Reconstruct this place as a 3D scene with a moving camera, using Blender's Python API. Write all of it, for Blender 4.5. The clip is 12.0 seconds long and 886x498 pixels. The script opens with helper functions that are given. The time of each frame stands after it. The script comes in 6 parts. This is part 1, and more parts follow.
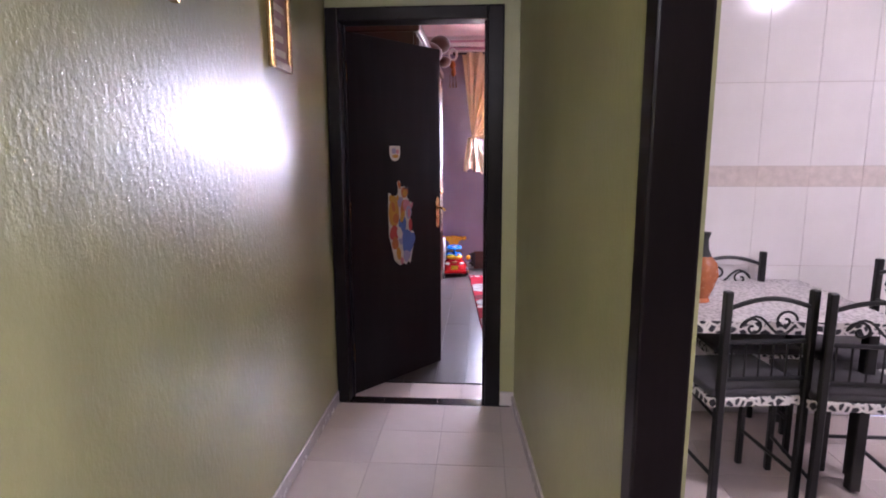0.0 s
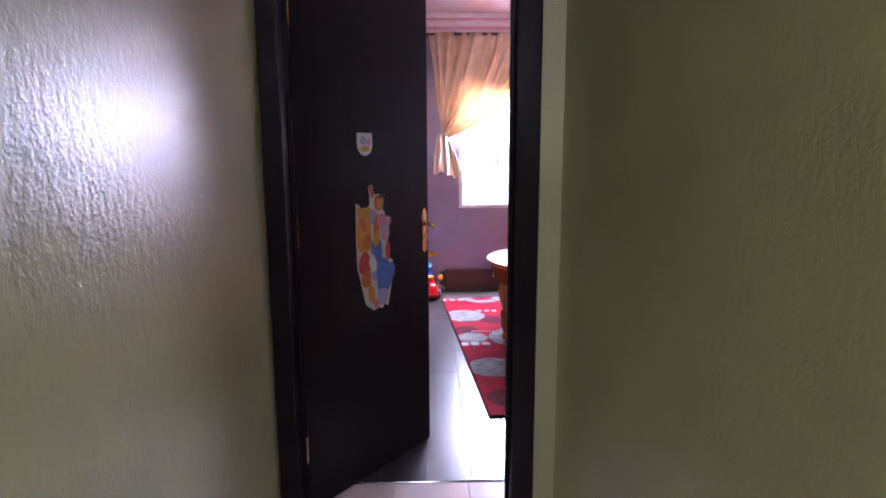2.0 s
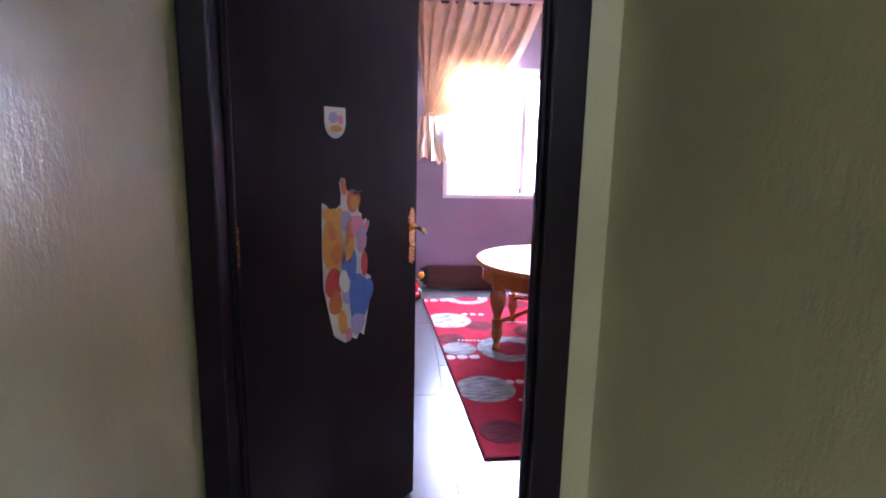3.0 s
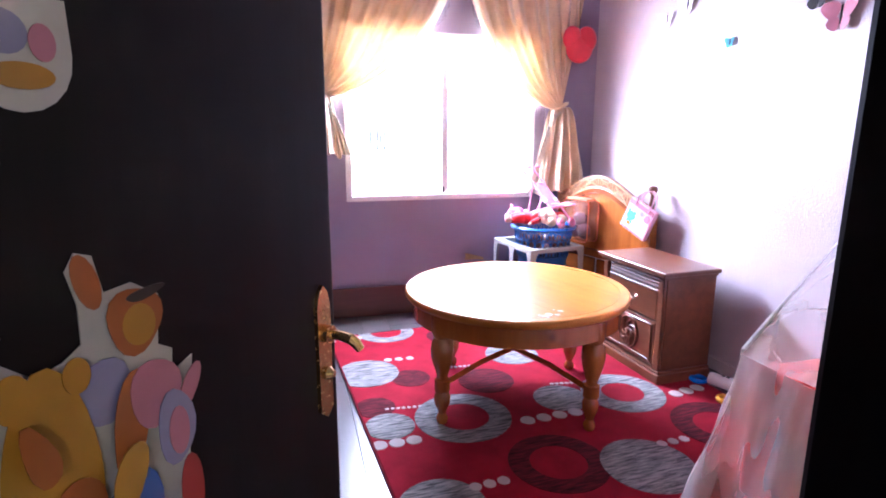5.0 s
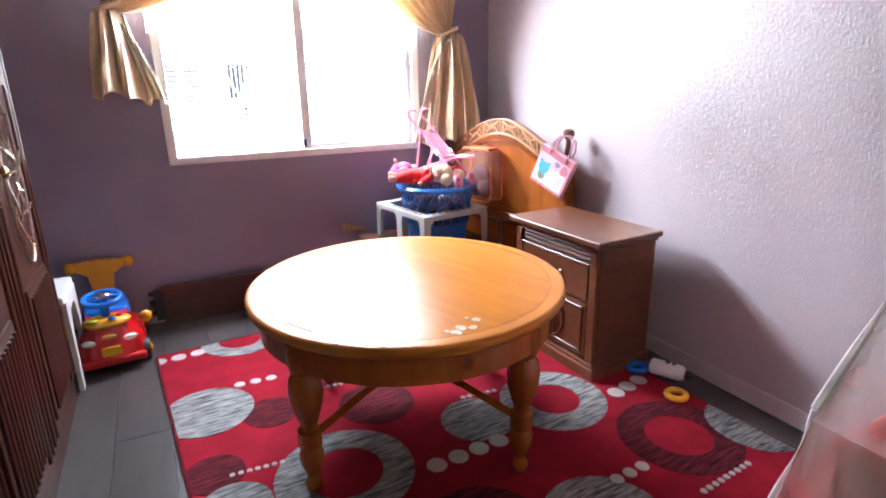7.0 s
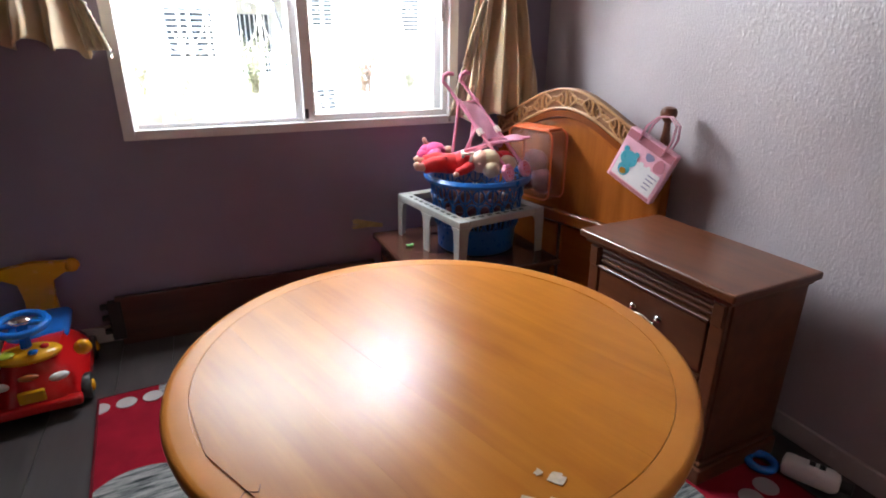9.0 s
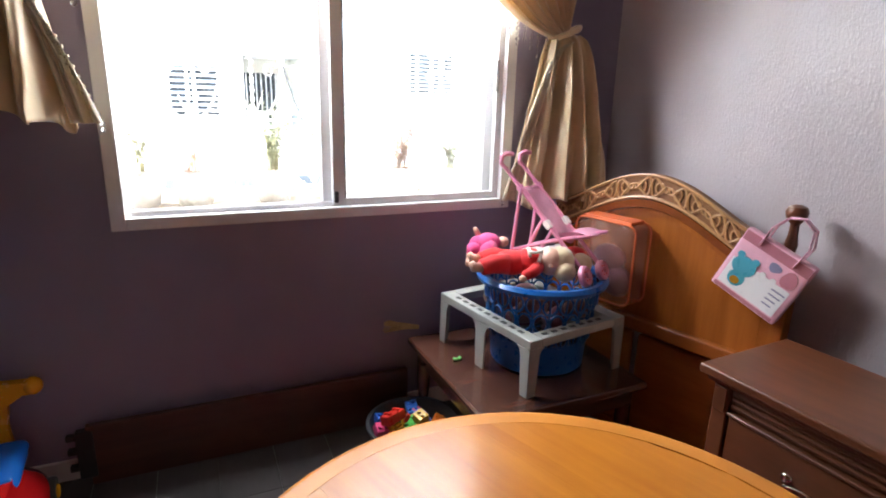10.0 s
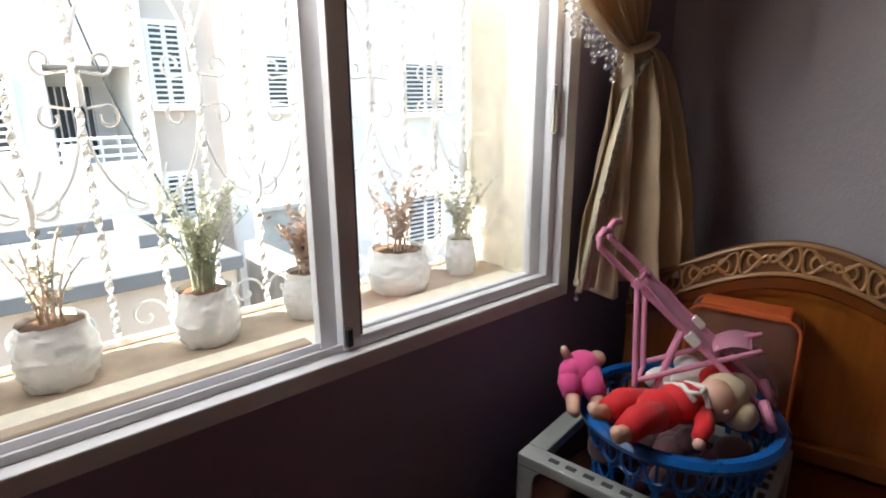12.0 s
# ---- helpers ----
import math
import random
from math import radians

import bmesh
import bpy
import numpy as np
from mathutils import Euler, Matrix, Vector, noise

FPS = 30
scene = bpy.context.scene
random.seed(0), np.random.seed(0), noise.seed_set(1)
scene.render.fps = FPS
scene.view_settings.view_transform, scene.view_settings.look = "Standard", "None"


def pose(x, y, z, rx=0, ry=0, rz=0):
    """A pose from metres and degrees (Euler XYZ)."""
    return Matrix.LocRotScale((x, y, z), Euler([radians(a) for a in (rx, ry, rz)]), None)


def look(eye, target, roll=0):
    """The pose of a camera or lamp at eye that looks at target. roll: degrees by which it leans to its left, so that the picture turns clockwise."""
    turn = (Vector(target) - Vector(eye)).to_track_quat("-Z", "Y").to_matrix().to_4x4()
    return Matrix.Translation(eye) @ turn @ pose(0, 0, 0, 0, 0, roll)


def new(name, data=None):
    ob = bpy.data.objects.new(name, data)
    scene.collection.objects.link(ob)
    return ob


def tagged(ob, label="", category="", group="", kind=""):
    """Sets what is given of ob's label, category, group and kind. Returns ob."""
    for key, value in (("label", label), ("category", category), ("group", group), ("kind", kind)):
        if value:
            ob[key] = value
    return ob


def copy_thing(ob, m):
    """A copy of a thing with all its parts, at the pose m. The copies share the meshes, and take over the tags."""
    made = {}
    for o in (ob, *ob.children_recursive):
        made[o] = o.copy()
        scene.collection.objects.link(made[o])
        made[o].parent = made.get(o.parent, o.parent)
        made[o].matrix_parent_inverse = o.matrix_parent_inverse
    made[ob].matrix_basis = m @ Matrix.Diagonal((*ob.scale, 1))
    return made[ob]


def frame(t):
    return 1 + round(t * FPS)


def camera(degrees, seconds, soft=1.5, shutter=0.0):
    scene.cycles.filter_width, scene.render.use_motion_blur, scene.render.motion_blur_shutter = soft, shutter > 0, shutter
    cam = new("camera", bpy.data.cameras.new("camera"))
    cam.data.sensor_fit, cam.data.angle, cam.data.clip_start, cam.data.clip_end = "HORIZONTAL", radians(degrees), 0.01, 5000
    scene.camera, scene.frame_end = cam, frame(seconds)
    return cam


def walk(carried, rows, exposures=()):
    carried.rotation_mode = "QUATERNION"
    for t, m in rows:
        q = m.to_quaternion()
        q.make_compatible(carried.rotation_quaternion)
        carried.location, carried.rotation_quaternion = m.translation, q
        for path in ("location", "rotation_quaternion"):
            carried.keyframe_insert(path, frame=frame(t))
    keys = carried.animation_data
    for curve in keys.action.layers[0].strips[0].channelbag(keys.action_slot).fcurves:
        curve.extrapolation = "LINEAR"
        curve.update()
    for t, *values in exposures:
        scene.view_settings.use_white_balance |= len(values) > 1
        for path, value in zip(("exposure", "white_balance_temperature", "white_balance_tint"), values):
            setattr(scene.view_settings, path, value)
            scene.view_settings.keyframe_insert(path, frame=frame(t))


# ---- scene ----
# the camera and its walk
cam = camera(77.0, 12.0, soft=1.9)
PATH = [
    (0, (0.836, 0.441, 1.358), (0.700, 2.409, 1.026), -0.2),
    (0.5, (0.775, 0.721, 1.330), (0.692, 2.692, 1.002), -0.1),
    (1, (0.682, 0.950, 1.307), (0.663, 2.920, 0.962), -0.0),
    (1.5, (0.570, 1.208, 1.326), (0.610, 3.184, 1.024), -0.2),
    (2, (0.575, 1.498, 1.306), (0.629, 3.472, 0.993), -0.3),
    (2.5, (0.591, 1.763, 1.313), (0.647, 3.732, 0.971), 0.2),
    (3, (0.529, 2.044, 1.317), (0.674, 4.005, 0.946), 1.2),
    (3.2, (0.495, 2.162, 1.316), (0.705, 4.113, 0.920), 0.6),
    (4.8, (0.505, 3.100, 1.320), (0.995, 5.000, 0.930), 0.2),
    (5, (0.527, 3.177, 1.313), (1.039, 5.067, 0.903), 0.2),
    (5.5, (0.621, 3.457, 1.284), (1.255, 5.295, 0.820), -0.4),
    (6, (0.655, 3.644, 1.260), (1.420, 5.421, 0.751), -0.9),
    (6.5, (0.753, 3.800, 1.238), (1.628, 5.516, 0.698), -0.3),
    (7, (0.847, 3.943, 1.237), (1.710, 5.651, 0.654), -0.8),
    (7.2, (0.949, 3.998, 1.216), (1.766, 5.723, 0.618), -0.9),
    (8.8, (1.110, 4.560, 1.197), (1.910, 6.240, 0.465), 0.5),
    (9, (1.153, 4.658, 1.215), (1.905, 6.370, 0.504), 0.4),
    (9.5, (1.193, 4.905, 1.240), (1.867, 6.680, 0.612), 0.8),
    (10, (1.132, 5.180, 1.263), (1.932, 6.935, 0.733), 1.6),
    (10.5, (1.072, 5.473, 1.270), (1.968, 7.184, 0.749), 1.9),
    (11, (1.126, 5.725, 1.301), (2.085, 7.406, 0.798), 0.8),
    (11.5, (1.061, 6.010, 1.333), (2.244, 7.543, 0.834), -0.0),
    (12, (1.058, 6.210, 1.374), (2.322, 7.667, 0.845), -0.4),
]
EXPO = [(0.0, 6.25, 5750, 33), (0.5, 6.45, 5700, 35), (1.5, 6.1, 5450, 36), (2.4, 6.4, 5250, 34), (3.0, 6.65, 5050, 31), (5.0, 6.25, 5250, 26), (6.0, 5.8, 5700, 18), (7.0, 5.5, 5950, 9), (9.0, 4.15, 6300, 4), (9.6, 3.8, 6300, 4), (10.0, 4.05, 6350, 4), (10.5, 4.6, 6400, 4), (11.0, 4.25, 6450, 4), (11.5, 3.45, 6550, 4), (12.0, 2.35, 6650, 4)]
walk(cam, [(t, look(eye, target, roll)) for t, eye, target, roll in PATH], EXPO)

# ---- light ----
world = bpy.data.worlds.new("sky")
scene.world = world
world.use_nodes = True
wn = world.node_tree
sky = wn.nodes.new("ShaderNodeTexSky")
sky.sky_type, sky.sun_disc = "NISHITA", False
SUN_FROM = Vector((-0.78, -0.04, 0.62)).normalized()
sky.sun_elevation = math.asin(SUN_FROM.z)
sky.sun_rotation = math.atan2(SUN_FROM.x, SUN_FROM.y)
wn.links.new(sky.outputs[0], wn.nodes["Background"].inputs[0])
wn.nodes["Background"].inputs[1].default_value = 0.15
sun = new("sun", bpy.data.lights.new("sun", "SUN"))
sun.data.energy, sun.data.angle, sun.data.color = 5.0, radians(0.5), (1.0, 0.95, 0.88)
sun.matrix_world = look(SUN_FROM * 30, (0, 0, 0))


def disc_lamp(name, x, y, z, watts, size, colour):
    lamp = new(name, bpy.data.lights.new(name, "AREA"))
    lamp.data.shape, lamp.data.size, lamp.data.energy, lamp.data.color = "DISK", size, watts, colour
    lamp.matrix_world = pose(x, y, z)
    return lamp


disc_lamp("dining_lamp_light", 3.05, 1.5, 2.54, 0.22, 0.22, (1.0, 0.94, 0.97))
# fill added behind the start of the walk to brighten the hall
disc_lamp("hall_fill_light", 0.5, -1.3, 2.54, 0.74, 0.22, (0.96, 0.97, 1.0))

# area lamp added high in the opening, standing in for sky light
sky_fill = new("window_sky_fill", bpy.data.lights.new("window_sky_fill", "AREA"))
sky_fill.data.shape, sky_fill.data.size, sky_fill.data.size_y = "RECTANGLE", 1.36, 0.36
sky_fill.data.energy, sky_fill.data.color = 4.2, (0.94, 0.95, 1.0)
sky_fill.matrix_world = look((1.60, 7.31, 1.80), (1.60, 5.6, 1.45))

# ---- materials ----


def principled(name, rough=0.5, metal=0.0, coat=0.0):
    m = bpy.data.materials.new(name)
    m.use_nodes = True
    b = m.node_tree.nodes["Principled BSDF"]
    b.inputs["Roughness"].default_value, b.inputs["Metallic"].default_value = rough, metal
    b.inputs["Coat Weight"].default_value = coat
    return m, m.node_tree, b


def mapped(nt, scale):
    tc, mp = nt.nodes.new("ShaderNodeTexCoord"), nt.nodes.new("ShaderNodeMapping")
    mp.inputs["Scale"].default_value = scale
    nt.links.new(tc.outputs["Object"], mp.inputs[0])
    return mp.outputs[0]


def noisy(nt, vec, scale, detail=4, rough=0.55):
    n = nt.nodes.new("ShaderNodeTexNoise")
    n.inputs["Scale"].default_value, n.inputs["Detail"].default_value, n.inputs["Roughness"].default_value = scale, detail, rough
    nt.links.new(vec, n.inputs["Vector"])
    return n.outputs[0]


def ramp(nt, fac, stops):
    r = nt.nodes.new("ShaderNodeValToRGB")
    els = r.color_ramp.elements
    while len(els) < len(stops):
        els.new(0.5)
    for e, (p, c) in zip(els, stops):
        e.position, e.color = p, (*c, 1)
    nt.links.new(fac, r.inputs[0])
    return r.outputs[0]


def blend(nt, fac, a, b, mode="MIX"):
    n = nt.nodes.new("ShaderNodeMix")
    n.data_type, n.blend_type = "RGBA", mode
    for sock, v in ((n.inputs[0], fac), (n.inputs[6], a), (n.inputs[7], b)):
        if isinstance(v, (int, float)):
            sock.default_value = v
        elif isinstance(v, tuple):
            sock.default_value = (*v, 1)
        else:
            nt.links.new(v, sock)
    return n.outputs[2]


def bumped(nt, b, height, strength, distance):
    n = nt.nodes.new("ShaderNodeBump")
    n.inputs["Strength"].default_value, n.inputs["Distance"].default_value = strength, distance
    nt.links.new(height, n.inputs["Height"])
    nt.links.new(n.outputs[0], b.inputs["Normal"])


def paint(name, c, rough=0.5, vary=0.12, scale=3.0, grain=0.15, coat=0.0, metal=0.0, rand=0.0):
    """A painted, moulded or cast surface: broad stains, fine grain, uneven gloss."""
    m, nt, b = principled(name, rough, metal, coat)
    v = mapped(nt, (1, 1, 1))
    lo, hi = tuple(x * (1 - vary) for x in c), tuple(min(1, x * (1 + vary)) for x in c)
    col = ramp(nt, noisy(nt, v, scale, 5), [(0.3, lo), (0.7, hi)])
    if rand:
        info = nt.nodes.new("ShaderNodeObjectInfo")
        col = blend(nt, rand, col, ramp(nt, info.outputs["Random"], [(0, tuple(x * 0.6 for x in c)), (1, tuple(min(1, x * 1.3) for x in c))]))
    nt.links.new(col, b.inputs["Base Color"])
    fine = noisy(nt, v, 90, 3)
    r = nt.nodes.new("ShaderNodeMapRange")
    r.inputs["To Min"].default_value, r.inputs["To Max"].default_value = max(0.02, rough - 0.1), min(1, rough + 0.1)
    nt.links.new(noisy(nt, v, scale * 4, 4), r.inputs[0])
    nt.links.new(r.outputs[0], b.inputs["Roughness"])
    bumped(nt, b, fine, grain, 0.002)
    return m


def wall_paint(name, c, rough, stipple=0.6, streak=(60, 60, 22)):
    """Thick roller-textured oil paint with small runs."""
    m, nt, b = principled(name, rough)
    v = mapped(nt, (1, 1, 1))
    lo, hi = tuple(x * 0.86 for x in c), tuple(min(1, x * 1.1) for x in c)
    col = ramp(nt, noisy(nt, v, 1.4, 6), [(0.3, lo), (0.7, hi)])
    nt.links.new(col, b.inputs["Base Color"])
    h1 = noisy(nt, mapped(nt, streak), 1.0, 3, 0.6)
    h2 = noisy(nt, v, 150, 2)
    mixed = blend(nt, 0.25, h1, h2)
    bumped(nt, b, mixed, stipple, 0.006)
    r = nt.nodes.new("ShaderNodeMapRange")
    r.inputs["To Min"].default_value, r.inputs["To Max"].default_value = rough - 0.06, rough + 0.1
    nt.links.new(noisy(nt, v, 6, 4), r.inputs[0])
    nt.links.new(r.outputs[0], b.inputs["Roughness"])
    return m


def wood(name, dark, light, rough=0.35, along=(1.5, 14, 14), coat=0.0, rand=0.3, knots=False):
    m, nt, b = principled(name, rough, 0, coat)
    info = nt.nodes.new("ShaderNodeObjectInfo")
    tc, mp = nt.nodes.new("ShaderNodeTexCoord"), nt.nodes.new("ShaderNodeMapping")
    mp.inputs["Scale"].default_value = along
    nt.links.new(tc.outputs["Object"], mp.inputs[0])
    sh = nt.nodes.new("ShaderNodeCombineXYZ")
    mul = nt.nodes.new("ShaderNodeMath")
    mul.operation = "MULTIPLY"
    mul.inputs[1].default_value = 37.0
    nt.links.new(info.outputs["Random"], mul.inputs[0])
    for k in range(3):
        nt.links.new(mul.outputs[0], sh.inputs[k])
    nt.links.new(sh.outputs[0], mp.inputs["Location"])
    g = noisy(nt, mp.outputs[0], 1.6, 8, 0.62)
    col = ramp(nt, g, [(0.28, dark), (0.5, tuple((a + c) / 2 for a, c in zip(dark, light))), (0.72, light)])
    broad = noisy(nt, mapped(nt, (2, 2, 2)), 1.2, 3)
    col = blend(nt, 0.35, col, ramp(nt, broad, [(0.3, tuple(x * 0.7 for x in dark)), (0.7, light)]))
    if knots:
        vo = nt.nodes.new("ShaderNodeTexVoronoi")
        vo.inputs["Scale"].default_value = 4.5
        nt.links.new(mapped(nt, (1, 1, 0.7)), vo.inputs["Vector"])
        col = blend(nt, ramp(nt, vo.outputs["Distance"], [(0.04, (0.8, 0.8, 0.8)), (0.11, (0, 0, 0))]), col, tuple(x * 0.45 for x in dark))
    if rand:
        col = blend(nt, rand, col, ramp(nt, info.outputs["Random"], [(0, dark), (1, light)]))
    nt.links.new(col, b.inputs["Base Color"])
    bumped(nt, b, g, 0.12, 0.002)
    return m


def glass(name, rough=0.0, tint=(1, 1, 1)):
    m, nt, b = principled(name, rough)
    b.inputs["Transmission Weight"].default_value = 1.0
    b.inputs["IOR"].default_value = 1.45
    b.inputs["Base Color"].default_value = (*tint, 1)
    return m


def fabric(name, c, rough=0.7, sheen=0.3, weave=400, vary=0.12, trans=0.0):
    m, nt, b = principled(name, rough)
    v = mapped(nt, (1, 1, 1))
    col = ramp(nt, noisy(nt, v, 9, 5), [(0.3, tuple(x * (1 - vary) for x in c)), (0.7, tuple(min(1, x * (1 + vary)) for x in c))])
    nt.links.new(col, b.inputs["Base Color"])
    b.inputs["Sheen Weight"].default_value = sheen
    bumped(nt, b, noisy(nt, v, weave, 2), 0.2, 0.002)
    if trans:
        t = nt.nodes.new("ShaderNodeBsdfTranslucent")
        nt.links.new(col, t.inputs[0])
        mx = nt.nodes.new("ShaderNodeMixShader")
        mx.inputs[0].default_value = trans
        nt.links.new(b.outputs[0], mx.inputs[1])
        nt.links.new(t.outputs[0], mx.inputs[2])
        nt.links.new(mx.outputs[0], nt.nodes["Material Output"].inputs[0])
    return m


def sheer(name, c, cover, rough, bump):
    """Thin film or net that lets part of the light straight through."""
    m, nt, b = principled(name, rough)
    v = mapped(nt, (1, 1, 1))
    col = ramp(nt, noisy(nt, v, 12, 4), [(0.3, tuple(x * 0.85 for x in c)), (0.7, tuple(min(1, x * 1.15) for x in c))])
    nt.links.new(col, b.inputs["Base Color"])
    bumped(nt, b, noisy(nt, v, bump, 3), 0.6, 0.01)
    clear, mx = nt.nodes.new("ShaderNodeBsdfTransparent"), nt.nodes.new("ShaderNodeMixShader")
    mx.inputs[0].default_value = cover
    nt.links.new(clear.outputs[0], mx.inputs[1])
    nt.links.new(b.outputs[0], mx.inputs[2])
    nt.links.new(mx.outputs[0], nt.nodes["Material Output"].inputs[0])
    return m


def lamp_glow(name, c, strength):
    m, nt, b = principled(name, 0.4)
    b.inputs["Emission Color"].default_value = (*c, 1)
    b.inputs["Emission Strength"].default_value = strength
    return m


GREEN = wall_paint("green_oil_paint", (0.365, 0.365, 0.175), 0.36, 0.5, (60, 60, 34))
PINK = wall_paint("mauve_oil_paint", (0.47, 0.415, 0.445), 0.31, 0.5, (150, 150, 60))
# north and west walls: darker and bluer than the east wall's mauve
BACKWALL = paint("mauve_dark_paint", (0.28, 0.235, 0.33), 0.42, 0.1, 2.0, 0.1)
CEILING_PINK = paint("ceiling_pink_plaster", (0.78, 0.62, 0.62), 0.7, 0.05)
CEILING_WHITE = paint("ceiling_white_plaster", (0.78, 0.77, 0.72), 0.7, 0.05)
MOULD_PINK = paint("moulding_pink_paint", (0.66, 0.33, 0.42), 0.5, 0.08)
MOULD_WHITE = paint("moulding_white_paint", (0.8, 0.7, 0.7), 0.5, 0.06)
DARKDOOR = wood("dark_varnished_wood", (0.0045, 0.003, 0.0038), (0.012, 0.008, 0.0095), 0.33, (14, 14, 1.2), 0.0, 0.1)
HALLTILE = paint("hall_tile_glaze", (0.62, 0.53, 0.50), 0.16, 0.06, 4, 0.03, rand=0.15)
GROUT = paint("tile_grout", (0.52, 0.45, 0.43), 0.85, 0.1, 20)
BLACKMARBLE = paint("black_marble", (0.02, 0.015, 0.015), 0.15, 0.5, 12, 0.02)
LAMINATE = wood("grey_brown_laminate", (0.038, 0.033, 0.033), (0.080, 0.070, 0.069), 0.28, (16, 1.6, 16), 0.1, 0.35)
WALLTILE = paint("white_wall_tile", (0.78, 0.74, 0.75), 0.12, 0.03, 6, 0.02, rand=0.06)
SKIRT = paint("skirting_tile", (0.62, 0.56, 0.56), 0.25, 0.08, 6, 0.05)
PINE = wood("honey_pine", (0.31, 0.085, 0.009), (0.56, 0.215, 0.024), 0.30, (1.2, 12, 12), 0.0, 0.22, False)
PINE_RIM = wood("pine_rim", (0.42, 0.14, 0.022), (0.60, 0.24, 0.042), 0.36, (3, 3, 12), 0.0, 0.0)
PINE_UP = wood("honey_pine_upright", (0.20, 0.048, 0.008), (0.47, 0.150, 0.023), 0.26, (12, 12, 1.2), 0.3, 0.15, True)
WALNUT = wood("red_brown_wood", (0.050, 0.015, 0.006), (0.19, 0.062, 0.025), 0.34, (12, 1.5, 12), 0.0, 0.15)
GREEN.node_tree.nodes["Principled BSDF"].inputs["Specular IOR Level"].default_value = 0.9
for mat_ in (PINE, PINE_RIM):
    mat_.node_tree.nodes["Principled BSDF"].inputs["Specular IOR Level"].default_value = 0.17
DARKDOOR.node_tree.nodes["Principled BSDF"].inputs["Specular IOR Level"].default_value = 0.15
ALU = paint("white_aluminium", (0.74, 0.72, 0.73), 0.35, 0.05, 8, 0.03)
GLASS = glass("window_glass")

# ---- mesh helpers ----


def thing(name, label, category, x=0.0, y=0.0, z=0.0, rz=0.0, group="", kind=""):
    e = new(name)
    e.empty_display_size = 0.05
    e.matrix_world = pose(x, y, z, 0, 0, rz)
    return tagged(e, label, category, group, kind)


def part(name, bm, material, parent=None, label="", smooth=False, m=None, stuff=False):
    bmesh.ops.recalc_face_normals(bm, faces=bm.faces)
    if smooth:
        for f in bm.faces:
            f.smooth = True
    me = bpy.data.meshes.new(name)
    bm.to_mesh(me)
    bm.free()
    if smooth:
        me.set_sharp_from_angle(angle=radians(38))
    me.materials.append(material)
    ob = new(name, me)
    if parent is not None:
        ob.parent = parent
    if m is not None:
        ob.matrix_basis = m
    if label:
        ob["label"] = label
    if stuff:
        ob["kind"] = "stuff"
    return ob


def shared(name, me, parent, m, label=""):
    ob = new(name, me)
    ob.parent = parent
    ob.matrix_basis = m
    if label:
        ob["label"] = label
    return ob


def box(bm, lo, hi, bevel=0.0, seg=1, m=None):
    r = bmesh.ops.create_cube(bm, size=1)
    vs = r["verts"]
    s = [b - a for a, b in zip(lo, hi)]
    c = [(a + b) / 2 for a, b in zip(lo, hi)]
    for v in vs:
        v.co = Vector((v.co.x * s[0] + c[0], v.co.y * s[1] + c[1], v.co.z * s[2] + c[2]))
    if bevel:
        es = list({e for v in vs for e in v.link_edges})
        r = bmesh.ops.bevel(bm, geom=es, offset=bevel, segments=seg, affect="EDGES", profile=0.6)
        vs = [v for v in r["verts"]]
    if m is not None:
        bmesh.ops.transform(bm, matrix=m, verts=list({v for v in vs if v.is_valid}))
    return bm


def boxed(lo, hi, bevel=0.0, seg=1):
    return box(bmesh.new(), lo, hi, bevel, seg)


def lathe(bm, profile, seg=20, c=(0, 0), squash=1.0, m=None, cap=True):
    """profile: (radius, z) from bottom to top, turned about z."""
    rings = []
    for r, z in profile:
        rings.append([bm.verts.new((c[0] + r * math.cos(2 * math.pi * k / seg), c[1] + squash * r * math.sin(2 * math.pi * k / seg), z)) for k in range(seg)])
    for a, b in zip(rings, rings[1:]):
        for k in range(seg):
            bm.faces.new((a[k], a[(k + 1) % seg], b[(k + 1) % seg], b[k]))
    if cap:
        bm.faces.new(rings[0][::-1])
        bm.faces.new(rings[-1])
    else:
        for k in range(seg):
            bm.faces.new((rings[-1][k], rings[-1][(k + 1) % seg], rings[0][(k + 1) % seg], rings[0][k]))
    if m is not None:
        bmesh.ops.transform(bm, matrix=m, verts=[v for ring in rings for v in ring])
    return bm


def lathed(profile, seg=20, c=(0, 0), squash=1.0, m=None, cap=True):
    return lathe(bmesh.new(), profile, seg, c, squash, m, cap)


def tube(bm, pts, r, seg=8, closed=False, flat=1.0):
    pts = [Vector(p) for p in pts]
    n = len(pts)
    radii = r if isinstance(r, (list, tuple)) else [r] * n
    rings, side = [], None
    for k, p in enumerate(pts):
        a = pts[(k - 1) % n] if closed or k else p
        b = pts[(k + 1) % n] if closed or k < n - 1 else p
        d = (b - a).normalized()
        if side is None:
            side = d.cross(Vector((0, 0, 1)) if abs(d.z) < 0.9 else Vector((0, 1, 0))).normalized()
        side = (side - d * side.dot(d)).normalized()
        up = d.cross(side)
        rings.append([bm.verts.new(p + radii[k] * (math.cos(2 * math.pi * j / seg) * side + flat * math.sin(2 * math.pi * j / seg) * up)) for j in range(seg)])
    for k in range(n if closed else n - 1):
        a, b = rings[k], rings[(k + 1) % n]
        for j in range(seg):
            bm.faces.new((a[j], a[(j + 1) % seg], b[(j + 1) % seg], b[j]))
    if not closed:
        bm.faces.new(rings[0][::-1])
        bm.faces.new(rings[-1])
    return bm


def tubed(pts, r, seg=8, closed=False, flat=1.0):
    return tube(bmesh.new(), pts, r, seg, closed, flat)


